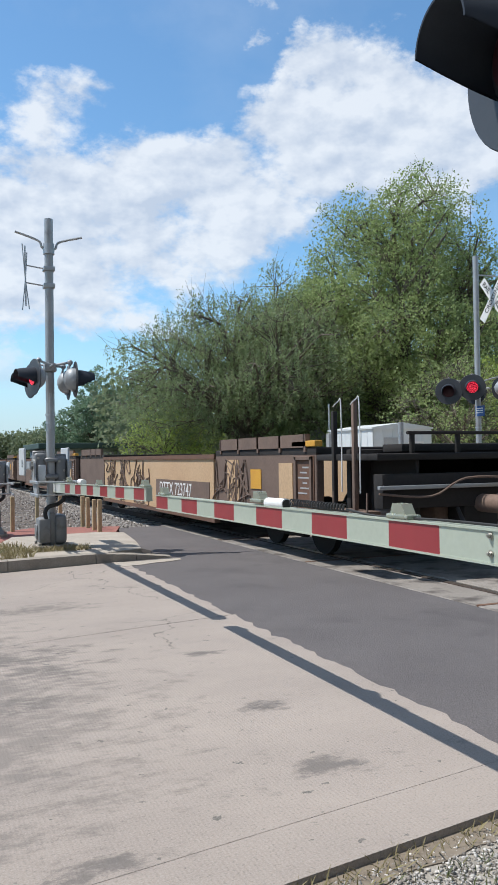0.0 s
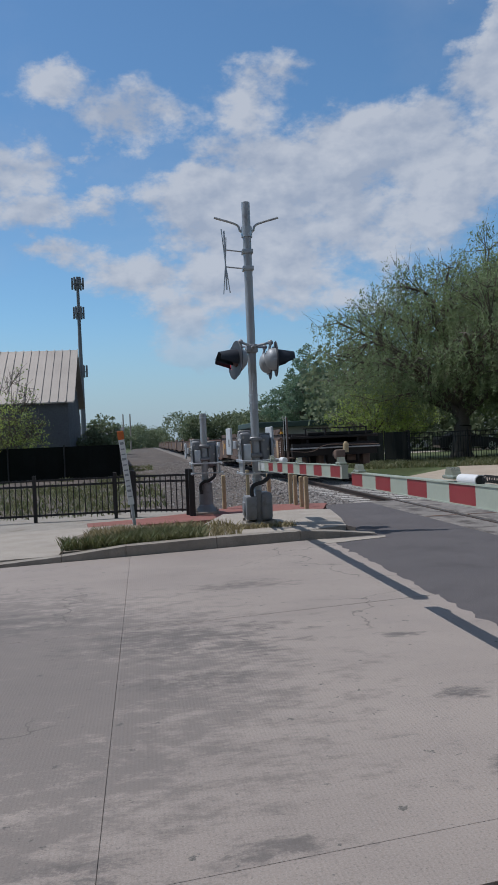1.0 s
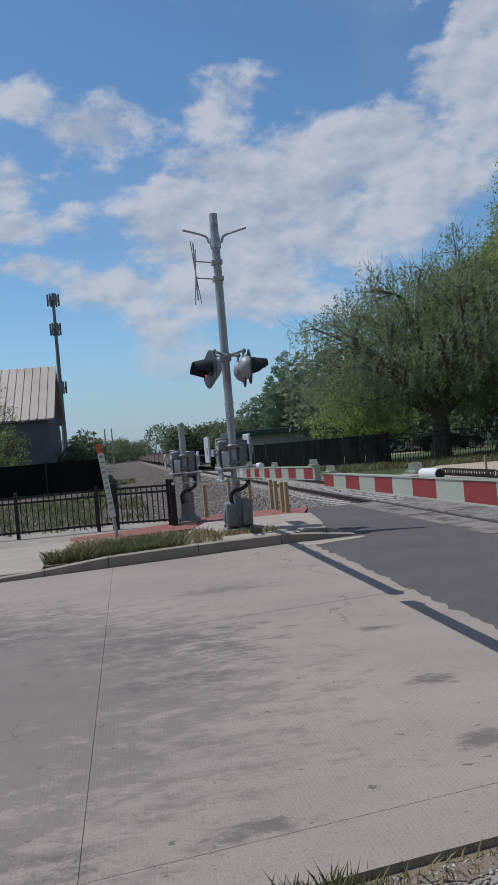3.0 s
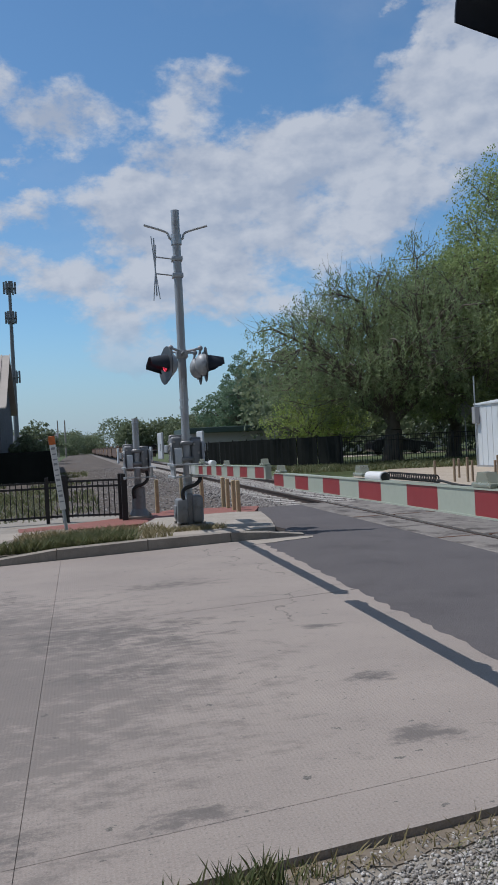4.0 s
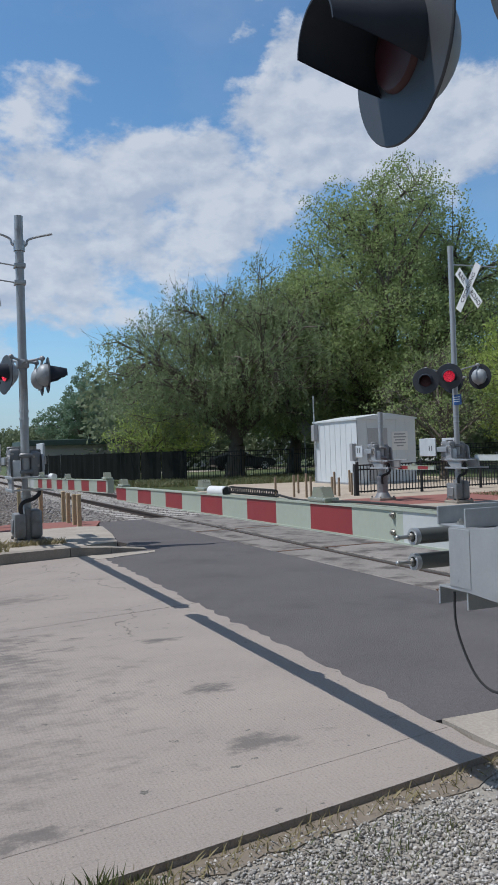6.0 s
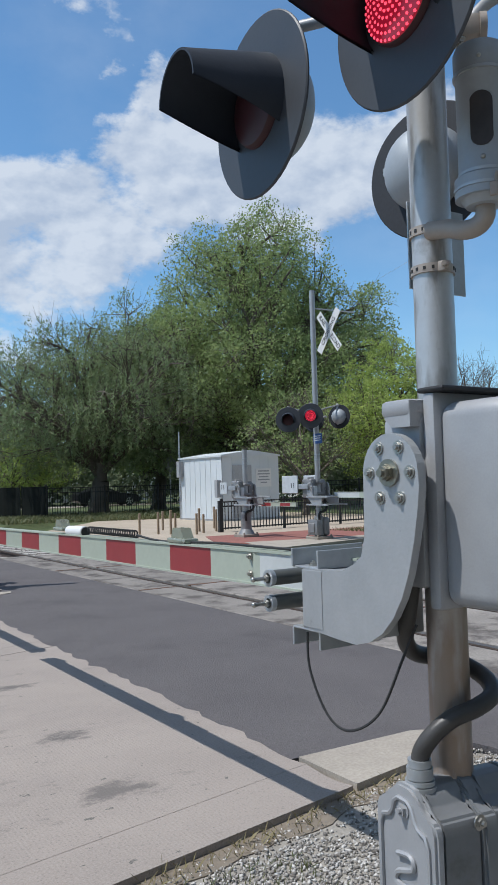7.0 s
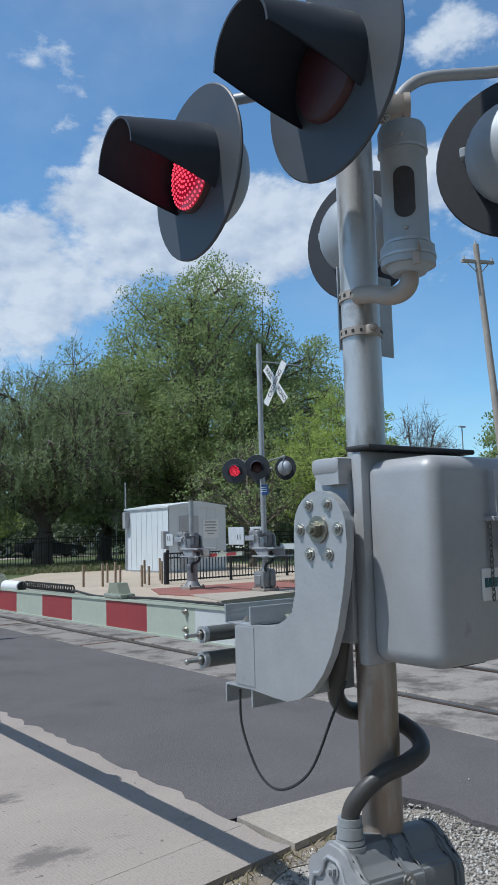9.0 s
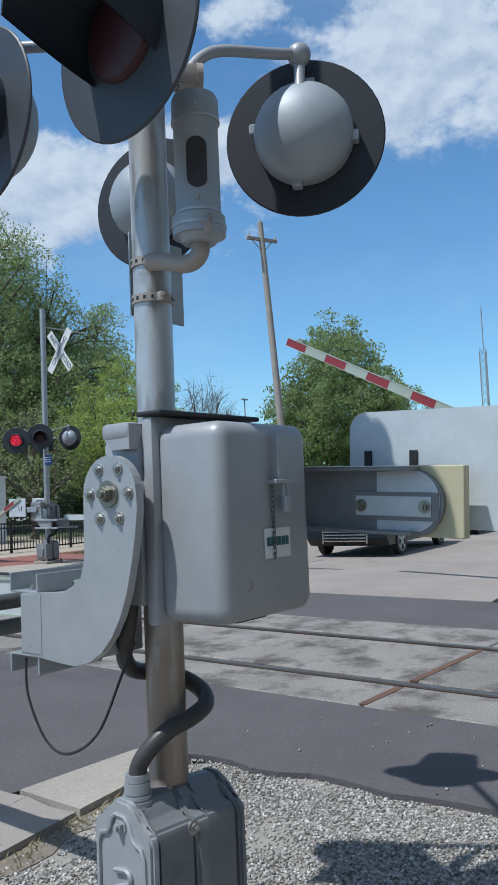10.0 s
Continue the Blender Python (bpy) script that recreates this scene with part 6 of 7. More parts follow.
# ---------------------------------------------------------------- grass and stones
def blades(name, label, pts, rng, h, w, mat, lean=0.35):
    n = len(pts)
    a = rng.uniform(0, 2 * math.pi, n)
    d = np.stack([np.cos(a), np.sin(a), np.zeros(n)], 1)
    hh = h * rng.uniform(0.4, 1.2, n)
    tip = pts + d * (hh * lean * rng.uniform(0.2, 1.4, n))[:, None] + np.stack([np.zeros(n), np.zeros(n), hh], 1)
    side = np.stack([-d[:, 1], d[:, 0], np.zeros(n)], 1) * (w * rng.uniform(0.6, 1.3, n))[:, None]
    mid = (pts + tip) / 2 + np.stack([np.zeros(n), np.zeros(n), hh * 0.12], 1)
    V = np.stack([pts - side, pts + side, mid + side * 0.7, tip], 1)
    ob = quads_ob(name, V, mat)
    return tagged(ob, label, "grass", "", "stuff")


def scatter(rng, n, x0, x1, y0, y1, z):
    return np.stack([rng.uniform(x0, x1, n), rng.uniform(y0, y1, n), np.full(n, z)], 1)


def stones(name, label, pts, rng, s0, s1, mat, category):
    base = np.array([(1, 0, 0), (-1, 0, 0), (0, 1, 0), (0, -1, 0), (0, 0, 1), (0, 0, -1)], float)
    faces = np.array([(0, 2, 4), (2, 1, 4), (1, 3, 4), (3, 0, 4), (2, 0, 5), (1, 2, 5), (3, 1, 5), (0, 3, 5)])
    n = len(pts)
    s = (s0 + (s1 - s0) * rng.uniform(0, 1, n) ** 1.6)[:, None, None]
    V = base[None] * rng.uniform(0.55, 1.1, (n, 6, 1)) + rng.normal(0, 0.22, (n, 6, 3))
    a = rng.uniform(0, 2 * math.pi, n)
    c, q = np.cos(a), np.sin(a)
    R = np.zeros((n, 3, 3))
    R[:, 0, 0], R[:, 0, 1], R[:, 1, 0], R[:, 1, 1], R[:, 2, 2] = c, -q, q, c, 0.75
    V = np.einsum("nij,nkj->nki", R, V) * s + pts[:, None, :]
    me = bpy.data.meshes.new(name)
    me.vertices.add(n * 6)
    me.vertices.foreach_set("co", V.reshape(-1).astype(np.float32))
    F = (faces[None] + (np.arange(n) * 6)[:, None, None]).reshape(-1)
    me.loops.add(len(F))
    me.loops.foreach_set("vertex_index", F.astype(np.int32))
    me.polygons.add(len(F) // 3)
    me.polygons.foreach_set("loop_start", np.arange(0, len(F), 3, dtype=np.int32))
    me.update(calc_edges=True)
    me.materials.append(mat)
    return tagged(new(name, me), label, category, "", "stuff")


def stone_mat(name, a, b):
    mat = bpy.data.materials.new(name)
    mat.use_nodes = True
    nt = mat.node_tree
    p = nt.nodes["Principled BSDF"]
    geo = nt.nodes.new("ShaderNodeNewGeometry")
    r = nt.nodes.new("ShaderNodeValToRGB")
    r.color_ramp.elements[0].color = (*a, 1)
    r.color_ramp.elements[1].color = (*b, 1)
    e = r.color_ramp.elements.new(0.6)
    e.color = tuple((x + y) / 2 for x, y in zip((*a, 1), (*b, 1)))
    nt.links.new(geo.outputs["Random Per Island"], r.inputs[0])
    nt.links.new(r.outputs[0], p.inputs["Base Color"])
    p.inputs["Roughness"].default_value = 0.9
    return mat


M["limestone"] = stone_mat("limestone", (0.12, 0.106, 0.092), (0.62, 0.595, 0.56))
M["ballast_stone"] = stone_mat("ballast_stone", (0.12, 0.105, 0.10), (0.34, 0.32, 0.30))


def loose_ground():
    rng = np.random.default_rng(9)
    p = scatter(rng, 190000, -1.8, 3.95, -0.6, 3.5, -0.032)
    far_off = np.maximum(np.maximum(0.2 - p[:, 0], 0.9 - p[:, 1]), 0.0)
    p = p[rng.uniform(0, 1, len(p)) < 1.0 / (1.0 + (far_off / 0.35) ** 2)]
    edge = near_edge(p[:, 0]) - 0.03
    keep = (p[:, 1] < edge) & (p[:, 0] < 3.88 - 0.05 * (p[:, 1] - 2) + rng.normal(0, 0.06, len(p)))
    bare = np.array([noise.noise((x * 1.3, y * 1.3, 3.0)) for x, y in p[:, :2]])
    keep &= (bare < 0.22) | (rng.uniform(0, 1, len(p)) < 0.35)
    keep &= ~((edge - p[:, 1] < 0.14) & (rng.uniform(0, 1, len(p)) < 0.55))
    stones("limestone_gravel", "loose pale crushed limestone", p[keep], rng, 0.004, 0.0135, M["limestone"], "gravel")
    p = scatter(rng, 26, 3.9, 5.0, 1.5, 3.6, 0.003)
    stones("scattered_stone", "few pale stones scattered on the asphalt", p, rng, 0.006, 0.014, M["limestone"], "gravel")
    # ballast
    p = scatter(rng, 30000, 3.5, 9.3, 17.4, 62, -0.15)
    u = np.abs(p[:, 0] - 6.5)
    p[:, 2] = np.where(u > 1.75, -0.15 - (u - 1.75) * 0.09, -0.15)
    keep = rng.uniform(0, 1, len(p)) < np.clip(1.3 - (p[:, 1] - 17) / 50, 0.3, 1)
    stones("ballast_stones", "grey crushed stone between and beside the ties", p[keep], rng, 0.03, 0.065, M["ballast_stone"], "ballast")
    p = scatter(rng, 16000, -1.6, 4.2, 17.6, 60, -0.02)
    keep = rng.uniform(0, 1, len(p)) < np.clip(0.25 + 0.2 * p[:, 0], 0.1, 1.0)
    stones("loose_stone", "loose dark stones on the service track", p[keep], rng, 0.02, 0.06, M["ballast_stone"], "gravel")
    q = scatter(rng, 7000, -3.2, 0.9, 19, 52, -0.02)
    clump = np.array([noise.noise((x * 0.7, y * 0.35, 7.0)) for x, y in q[:, :2]])
    blades("rough_grass", "ragged grass along the service track", q[clump > 0.05], rng, 0.16, 0.02, M["grass"], 0.8)
    # grass tuft at the near kerb
    for cx, cy, n, h in ((0.66, 3.0, 40, 0.08), (0.82, 2.98, 130, 0.105), (0.95, 3.02, 110, 0.11), (1.12, 3.05, 40, 0.06)):
        q = np.stack([rng.normal(cx, 0.045, n), rng.normal(cy, 0.03, n), np.full(n, -0.03)], 1)
        blades("grass_tuft", "small green grass tuft beside the road edge", q, rng, h, 0.0035, M["grass"], 0.5)
    q = scatter(rng, 3500, 0.3, 3.2, 2.6, 3.5, -0.035)
    e = near_edge(q[:, 0])
    q = q[(q[:, 1] < e - 0.01) & (q[:, 1] > e - 0.13)]
    blades("dry_grass", "dry brown grass along the road edge", q, rng, 0.05, 0.003, M["hay"], 1.2)
    q = scatter(rng, 260, 1.6, 2.3, 2.75, 3.1, -0.035)
    blades("thin_grass", "thin green grass in the gravel", q, rng, 0.035, 0.0025, M["grass"], 1.0)
    # verge behind the far kerb
    q = scatter(rng, 9500, -0.75, 1.15, 11.3, 12.75, 0.10)
    e = 11.13 + 0.23 * q[:, 0]
    q = q[(q[:, 1] > e + 0.22) & (q[:, 1] < e + 0.75 + 0.25 * np.sin(q[:, 0] * 4) + 0.25 * q[:, 0].clip(0, 1))]
    blades("weeds", "ragged green weeds behind the kerb", q, rng, 0.16, 0.006, M["grass"], 0.8)
    q = scatter(rng, 3200, -0.5, 1.7, 11.55, 13.4, 0.10)
    q = q[q[:, 1] > 11.40 + 0.23 * q[:, 0]]
    blades("dry_grass", "dry tufts of grass behind the kerb", q, rng, 0.12, 0.006, M["hay"], 0.7)
    q = scatter(rng, 700, 1.7, 2.6, 12.5, 12.85, 0.11)
    blades("dry_grass", "dry tufts of grass round the mast base", q, rng, 0.08, 0.005, M["hay"], 0.7)
    # grass beyond
    q = scatter(rng, 14000, 9.3, 21, 30.5, 37.5, 0.0)
    q = q[(q[:, 1] - 30.5) + 0.35 * (q[:, 0] - 14) > 0.5]
    blades("rough_grass", "rough grass along the iron fence", q, rng, 0.22, 0.02, M["grass"], 0.8)
    q = scatter(rng, 9000, -9, -0.2, 17.4, 30, -0.03)
    blades("rough_grass", "rough grass behind the low fence", q, rng, 0.14, 0.015, M["grass"], 0.8)
    q = scatter(rng, 2500, 13.6, 18, 16.5, 18.2, 0.0)
    blades("rough_grass", "grass strip beside the red path", q[q[:, 0] > 14.5], rng, 0.1, 0.012, M["grass"], 0.8)


loose_ground()


# ---------------------------------------------------------------- fences, huts, houses
def iron_fence(name, label, p0, p1, h, gap, bar, z=0.0, post_every=2.4, double=True, base=0.08):
    a, b = Vector((*p0, z)), Vector((*p1, z))
    L_ = (b - a).length
    ang = math.degrees(math.atan2(b.y - a.y, b.x - a.x))
    f = thing(name, label, "fence", tuple(a), rz=ang)
    me = None
    n = int(L_ / gap)
    for k in range(n + 1):
        if me is None:
            bm = B()
            box(bm, (-bar / 2, -bar / 2, base), (bar / 2, bar / 2, h - 0.03))
            o = part("picket", bm, M["black"], f)
            me = o.data
        else:
            o = new("picket", me)
            o.parent = f
        o.location = (k * gap, 0, 0)
    for zz in ((base + 0.04, h - 0.04, h * 0.82) if double else (base + 0.04, h - 0.04)):
        bm = B()
        box(bm, (0, -bar * 0.8, zz - 0.02), (L_, bar * 0.8, zz + 0.02))
        part("rail", bm, M["black"], f)
    k = 0.0
    mp = None
    while k <= L_ + 0.01:
        if mp is None:
            bm = B()
            box(bm, (-0.035, -0.035, -0.05), (0.035, 0.035, h + 0.06), 0.006, seg=1)
            o = part("post", bm, M["black"], f)
            mp = o.data
        else:
            o = new("post", mp)
            o.parent = f
        o.location = (k, 0, 0)
        k += post_every
    return f


iron_fence("iron_fence", "black iron picket fence in front of the trees", (12.7, 36.7), (24.0, 36.7), 1.45, 0.125, 0.022, post_every=2.85)
iron_fence("iron_fence", "black iron picket fence behind the hut", (24.0, 36.7), (30.0, 30.0), 1.45, 0.15, 0.022, post_every=2.9)
iron_fence("low_fence", "low black metal picket fence beside the path", (-6.4, 16.65), (0.10, 16.80), 0.84, 0.11, 0.018, post_every=1.55)
gate = iron_fence("pedestrian_gate", "low black metal picket gate beside the path", (0.17, 16.78), (1.20, 16.38), 0.84, 0.11, 0.018, post_every=1.4)
iron_fence("iron_fence", "black iron picket fence beside the red path", (12.35, 20.4), (18.2, 20.7), 0.92, 0.115, 0.02, post_every=2.3)


def gate_posts():
    for x, y in ((0.13, 16.80), (1.22, 16.38), (1.27, 16.1), (12.3, 20.4)):
        bm = B()
        box(bm, (x - 0.055, y - 0.055, -0.05), (x + 0.055, y + 0.055, 0.92), 0.01)
        tagged(mesh_ob("gate_post", bm, M["black"]), "square black metal gate post", "post", "gate posts")


gate_posts()


def screen_fence(p0, p1, h, label):
    a, b = Vector((*p0, 0)), Vector((*p1, 0))
    L_ = (b - a).length
    f = thing("screened_fence", label, "fence", tuple(a), rz=math.degrees(math.atan2(b.y - a.y, b.x - a.x)))
    n = max(1, int(L_ / 2.4))
    for k in range(n):
        bm = B()
        V = []
        for j in range(9):
            x = (k + j / 8) * L_ / n
            V.append((x, 0.03 * math.sin(j * 2.1 + k)))
        prism(bm, V + [(x, y + 0.014) for x, y in V[::-1]], "z", 0.02, h)
        part("screen", bm, M["screen"], f)
    for k in range(n + 1):
        bm = B()
        cyl(bm, (k * L_ / n, -0.04, -0.1), (k * L_ / n, -0.04, h + 0.08), 0.035, seg=8)
        part("post", bm, M["black"], f)
    return f


screen_fence((12.6, 36.6), (8.9, 58.0), 1.5, "long black screened fence beside the railway")
screen_fence((-30, 39.0), (-0.6, 36.6), 1.45, "black screened fence in front of the barn")
screen_fence((-0.6, 36.6), (-1.6, 75), 1.4, "black screened fence along the service track")


def barn():
    t = thing("barn", "old dark barn with a pale ribbed metal roof", "barn")
    x0, x1, ye, yr, yb = -22.0, -3.0, 42.5, 46.5, 50.5
    ze, zr = 3.75, 6.85
    bm = B()
    prism(bm, [(ye + 0.3, -0.1), (yb - 0.3, -0.1), (yb - 0.3, ze - 0.05), (yr, zr - 0.25), (ye + 0.3, ze - 0.05)], "x", x0 + 0.3, x1 - 0.35)
    part("wall", bm, M["barn_wall"], t, "weathered dark board wall")
    for y_e in (ye, yb):
        bm = B()
        prism(bm, [(y_e, ze), (yr, zr), (yr, zr - 0.07), (y_e, ze - 0.07)], "x", x0, x1)
        sl = part("roof", bm, M["barn_roof"], t, "pale weathered metal roof")
        if y_e == ye:
            n = int((x1 - x0) / 0.42)
            for k in range(n + 1):
                x = x0 + k * (x1 - x0) / n
                bm = B()
                prism(bm, [(y_e - 0.01, ze + 0.005), (yr, zr + 0.005), (yr, zr + 0.05), (y_e - 0.01, ze + 0.05)], "x", x - 0.025, x + 0.025)
                part("roof_rib", bm, M["barn_roof"], sl)
    bm = B()
    prism(bm, [(39.6, 2.2), (42.9, 3.35), (42.9, 3.27), (39.6, 2.12)], "x", -22, -7.0)
    part("lean_to_roof", bm, M["barn_roof"], t)
    bm = B()
    box(bm, (-22, 39.9, -0.1), (-7.2, 42.8, 2.4))
    part("lean_to_wall", bm, M["barn_wall"], t)
    for k in range(24):
        y = ye + 0.5 + k * 0.33
        top = ze + (zr - ze) * (1 - abs(y - yr) / (yr - ye)) - 0.3
        bm = B()
        box(bm, (x1 - 0.352, y - 0.15, -0.05), (x1 - 0.335, y + 0.15, top))
        part("board", bm, M["barn_wall"], t)


barn()


M["tower_grey"] = surf("tower_grey", (0.15, 0.165, 0.185), (0.19, 0.205, 0.225), 1.0, 0.6, bump=0.02)


def cell_tower():
    t = thing("cell_tower", "slim grey phone mast with three rings of antennas", "tower", (-5.9, 90, 0))
    bm = B()
    cyl(bm, (0, 0, 0), (0, 0, 20.0), 0.30, 0.15, 16)
    part("mast", bm, M["tower_grey"], t, "", True)
    for z, r in ((19.2, 0.58), (16.0, 0.52), (9.6, 0.6)):
        bm = B()
        for k in range(6):
            a = 2 * math.pi * k / 6
            cyl(bm, (0, 0, z), (r * math.cos(a), r * math.sin(a), z), 0.05, seg=6)
            b = 2 * math.pi * (k + 1) / 6
            cyl(bm, (r * math.cos(a), r * math.sin(a), z), (r * math.cos(b), r * math.sin(b), z), 0.05, seg=6)
        part("antenna_ring", bm, M["tower_grey"], t)
        for k in range(6):
            a = 2 * math.pi * k / 6
            bm = B()
            box(bm, (r * math.cos(a) - 0.1, r * math.sin(a) - 0.1, z - 0.6), (r * math.cos(a) + 0.1, r * math.sin(a) + 0.1, z + 0.7), 0.03, seg=1)
            part("antenna_panel", bm, M["tower_grey"], t)


cell_tower()


def hut():
    t = thing("equipment_hut", "pale grey metal equipment hut with ribbed walls", "hut")
    x0, x1, y0, y1, h = 15.75, 18.3, 26.0, 29.3, 2.5
    bm = B()
    box(bm, (x0, y0, 0.08), (x1, y1, h - 0.02))
    part("wall", bm, M["hut_white"], t)
    bm = B()
    box(bm, (x0 - 0.05, y0 - 0.05, -0.05), (x1 + 0.05, y1 + 0.05, 0.08))
    part("skid", bm, M["mast_paint"], t)
    bm = B()
    xm = (x0 + x1) / 2
    prism(bm, [(x0 - 0.06, h - 0.02), (xm, h + 0.16), (x1 + 0.06, h - 0.02), (x1 + 0.06, h - 0.08), (x0 - 0.06, h - 0.08)], "y", y0 - 0.07, y1 + 0.07)
    part("roof", bm, M["hut_white"], t)
    n = 8
    for k in range(n + 1):
        y = y0 + k * (y1 - y0) / n
        bm = B()
        box(bm, (x0 - 0.012, y - 0.012, 0.1), (x0 + 0.002, y + 0.012, h - 0.1))
        part("wall_seam", bm, M["hut_white"], t)
    for k in range(7):
        x = x0 + k * (x1 - x0) / 6
        bm = B()
        box(bm, (x - 0.012, y0 - 0.012, 0.1), (x + 0.012, y0 + 0.002, h - 0.1))
        part("wall_seam", bm, M["hut_white"], t)
    bm = B()
    box(bm, (16.2, y0 - 0.03, 0.12), (17.05, y0 - 0.004, 2.1), 0.01)
    d = part("door", bm, M["far_grey"], t, "grey steel door")
    bm = B()
    box(bm, (17.25, y0 - 0.025, 1.25), (17.95, y0 - 0.005, 1.95), 0.004)
    sg = part("notice", bm, M["white"], t, "white notice board")
    for k in range(5):
        bm = B()
        w = (0.25, 0.28, 0.22, 0.27, 0.15)[k]
        box(bm, (17.6 - w, y0 - 0.03, 1.83 - k * 0.11), (17.6 + w, y0 - 0.0255, 1.88 - k * 0.11))
        part("lettering_bar", bm, M["grey_paint"], sg)
    bm = B()
    cyl(bm, (15.7, 29.25, 0.0), (15.7, 29.25, 3.55), 0.03, seg=8)
    part("vent_pipe", bm, M["galv"], t)
    bm = B()
    box(bm, (15.55, 29.0, 1.7), (15.74, 29.25, 2.35), 0.02)
    part("meter_box", bm, M["grey_paint"], t)
    bm = B()
    box(bm, (15.55, 26.05, 0.9), (15.74, 26.25, 1.55), 0.02)
    part("meter_box", bm, M["grey_paint"], t)


hut()


def small_posts():
    for k, (x, y, h) in enumerate(((3.52, 17.9, 0.66), (3.52, 17.35, 0.65), (3.53, 16.75, 0.64), (3.52, 16.21, 0.66), (2.0, 17.26, 0.72), (2.86, 20.0, 0.7), (3.03, 17.8, 0.7))):
        bm = B()
        box(bm, (x - 0.04, y - 0.04, -0.05), (x + 0.04, y + 0.04, h), 0.01, seg=1)
        tagged(mesh_ob("marker_post", bm, M["post_yellow"]), "weathered cream wooden post beside the path", "post", "marker posts")
    for k, (x, y, h) in enumerate(((10.35, 21.7, 0.62), (10.75, 21.3, 0.66), (10.95, 20.9, 0.7), (11.2, 21.1, 0.6), (11.4, 20.2, 0.6), (11.85, 20.6, 0.55), (12.1, 21.3, 0.7), (12.45, 20.9, 0.66), (13.2, 22.3, 0.7), (11.75, 23.0, 0.6))):
        bm = B()
        box(bm, (x - 0.028, y - 0.028, -0.05), (x + 0.028, y + 0.028, h), 0.006, seg=1)
        tagged(mesh_ob("survey_stake", bm, M["stake"]), "rough wooden stake in bare ground", "stake", "survey stakes")
    # leaning warning marker
    t = thing("pipeline_marker", "leaning white marker post with an orange cap", "marker post", (0.19, 14.45, 0.0))
    t.matrix_basis = pose(0.19, 14.45, 0.0, 0, -6.5, 0)
    bm = B()
    cyl(bm, (0, 0.02, -0.1), (0, 0.02, 0.55), 0.03, seg=10)
    part("post", bm, M["galv"], t)
    bm = B()
    box(bm, (-0.05, -0.015, 0.42), (0.05, 0.015, 1.55), 0.006)
    body_ = part("plate", bm, M["white"], t, "white plate with dark print")
    bm = B()
    box(bm, (-0.055, -0.02, 1.53), (0.055, 0.02, 1.68), 0.01)
    part("cap", bm, M["orange"], t, "orange cap")
    for k in range(11):
        bm = B()
        z = 1.45 - k * 0.09
        box(bm, (-0.035, -0.019, z), (0.03, -0.0155, z + (0.022 if k % 3 else 0.04)))
        part("lettering_bar", bm, M["grey_paint"], body_)
    # sign diamond seen from behind, in front of the willow
    t = thing("road_sign", "grey back of a diamond road sign", "sign", (19.65, 37.75, 0))
    bm = B()
    cyl(bm, (0, 0, 0), (0, 0, 2.75), 0.035, seg=8)
    part("post", bm, M["galv"], t)
    bm = B()
    box(bm, (-0.33, -0.01, -0.33), (0.33, 0.01, 0.33), 0.004, Matrix.Translation((0, -0.05, 2.5)) @ Matrix.Rotation(radians(45), 4, "Y"))
    part("plate", bm, M["shade_box"], t)


small_posts()


def utility_pole():
    t = thing("utility_pole", "leaning weathered wooden utility pole with crossarm", "utility pole", (26.6, 18.1, 0))
    t.matrix_basis = Matrix.Translation((25.86, 18.34, 0)) @ Vector((-0.44, 0.58, 12.2)).to_track_quat("Z", "Y").to_matrix().to_4x4()
    bm = B()
    cyl(bm, (0, 0, -0.3), (0, 0, 12.2), 0.16, 0.11, 14)
    part("pole", bm, M["pole_wood"], t, "", True)
    bm = B()
    m = Matrix.Rotation(radians(-52), 4, "Z")
    box(bm, (-0.75, -0.05, 11.45), (0.75, 0.05, 11.58), 0.01, m)
    part("crossarm", bm, M["pole_wood"], t)
    bm = B()
    for s in (-1, 1):
        cyl(bm, m @ Vector((s * 0.5, 0, 11.45)), m @ Vector((0, 0, 11.0)), 0.02, seg=6)
    part("brace", bm, M["mast_paint"], t)
    for s, zz in ((-0.68, 11.58), (0.62, 11.58), (0, 12.2)):
        bm = B()
        c = m @ Vector((s, 0, zz))
        cyl(bm, c, c + Vector((0, 0, 0.14)), 0.05, 0.03, 10)
        part("insulator", bm, M["far_grey"], t)
    bm = B()
    inv = t.matrix_basis.to_3x3().inverted()
    d = inv @ Vector((0.17, 0.985, 0))
    c = Vector((0, 0, 12.3))
    tube(bm, [c + d * q * 60 + inv @ Vector((0, 0, -1.5 * 4 * q * (1 - q) - 0.5 * q)) for q in np.linspace(0, 1, 16)], 0.005, 4)
    part("wire", bm, M["far_grey"], t)


utility_pole()


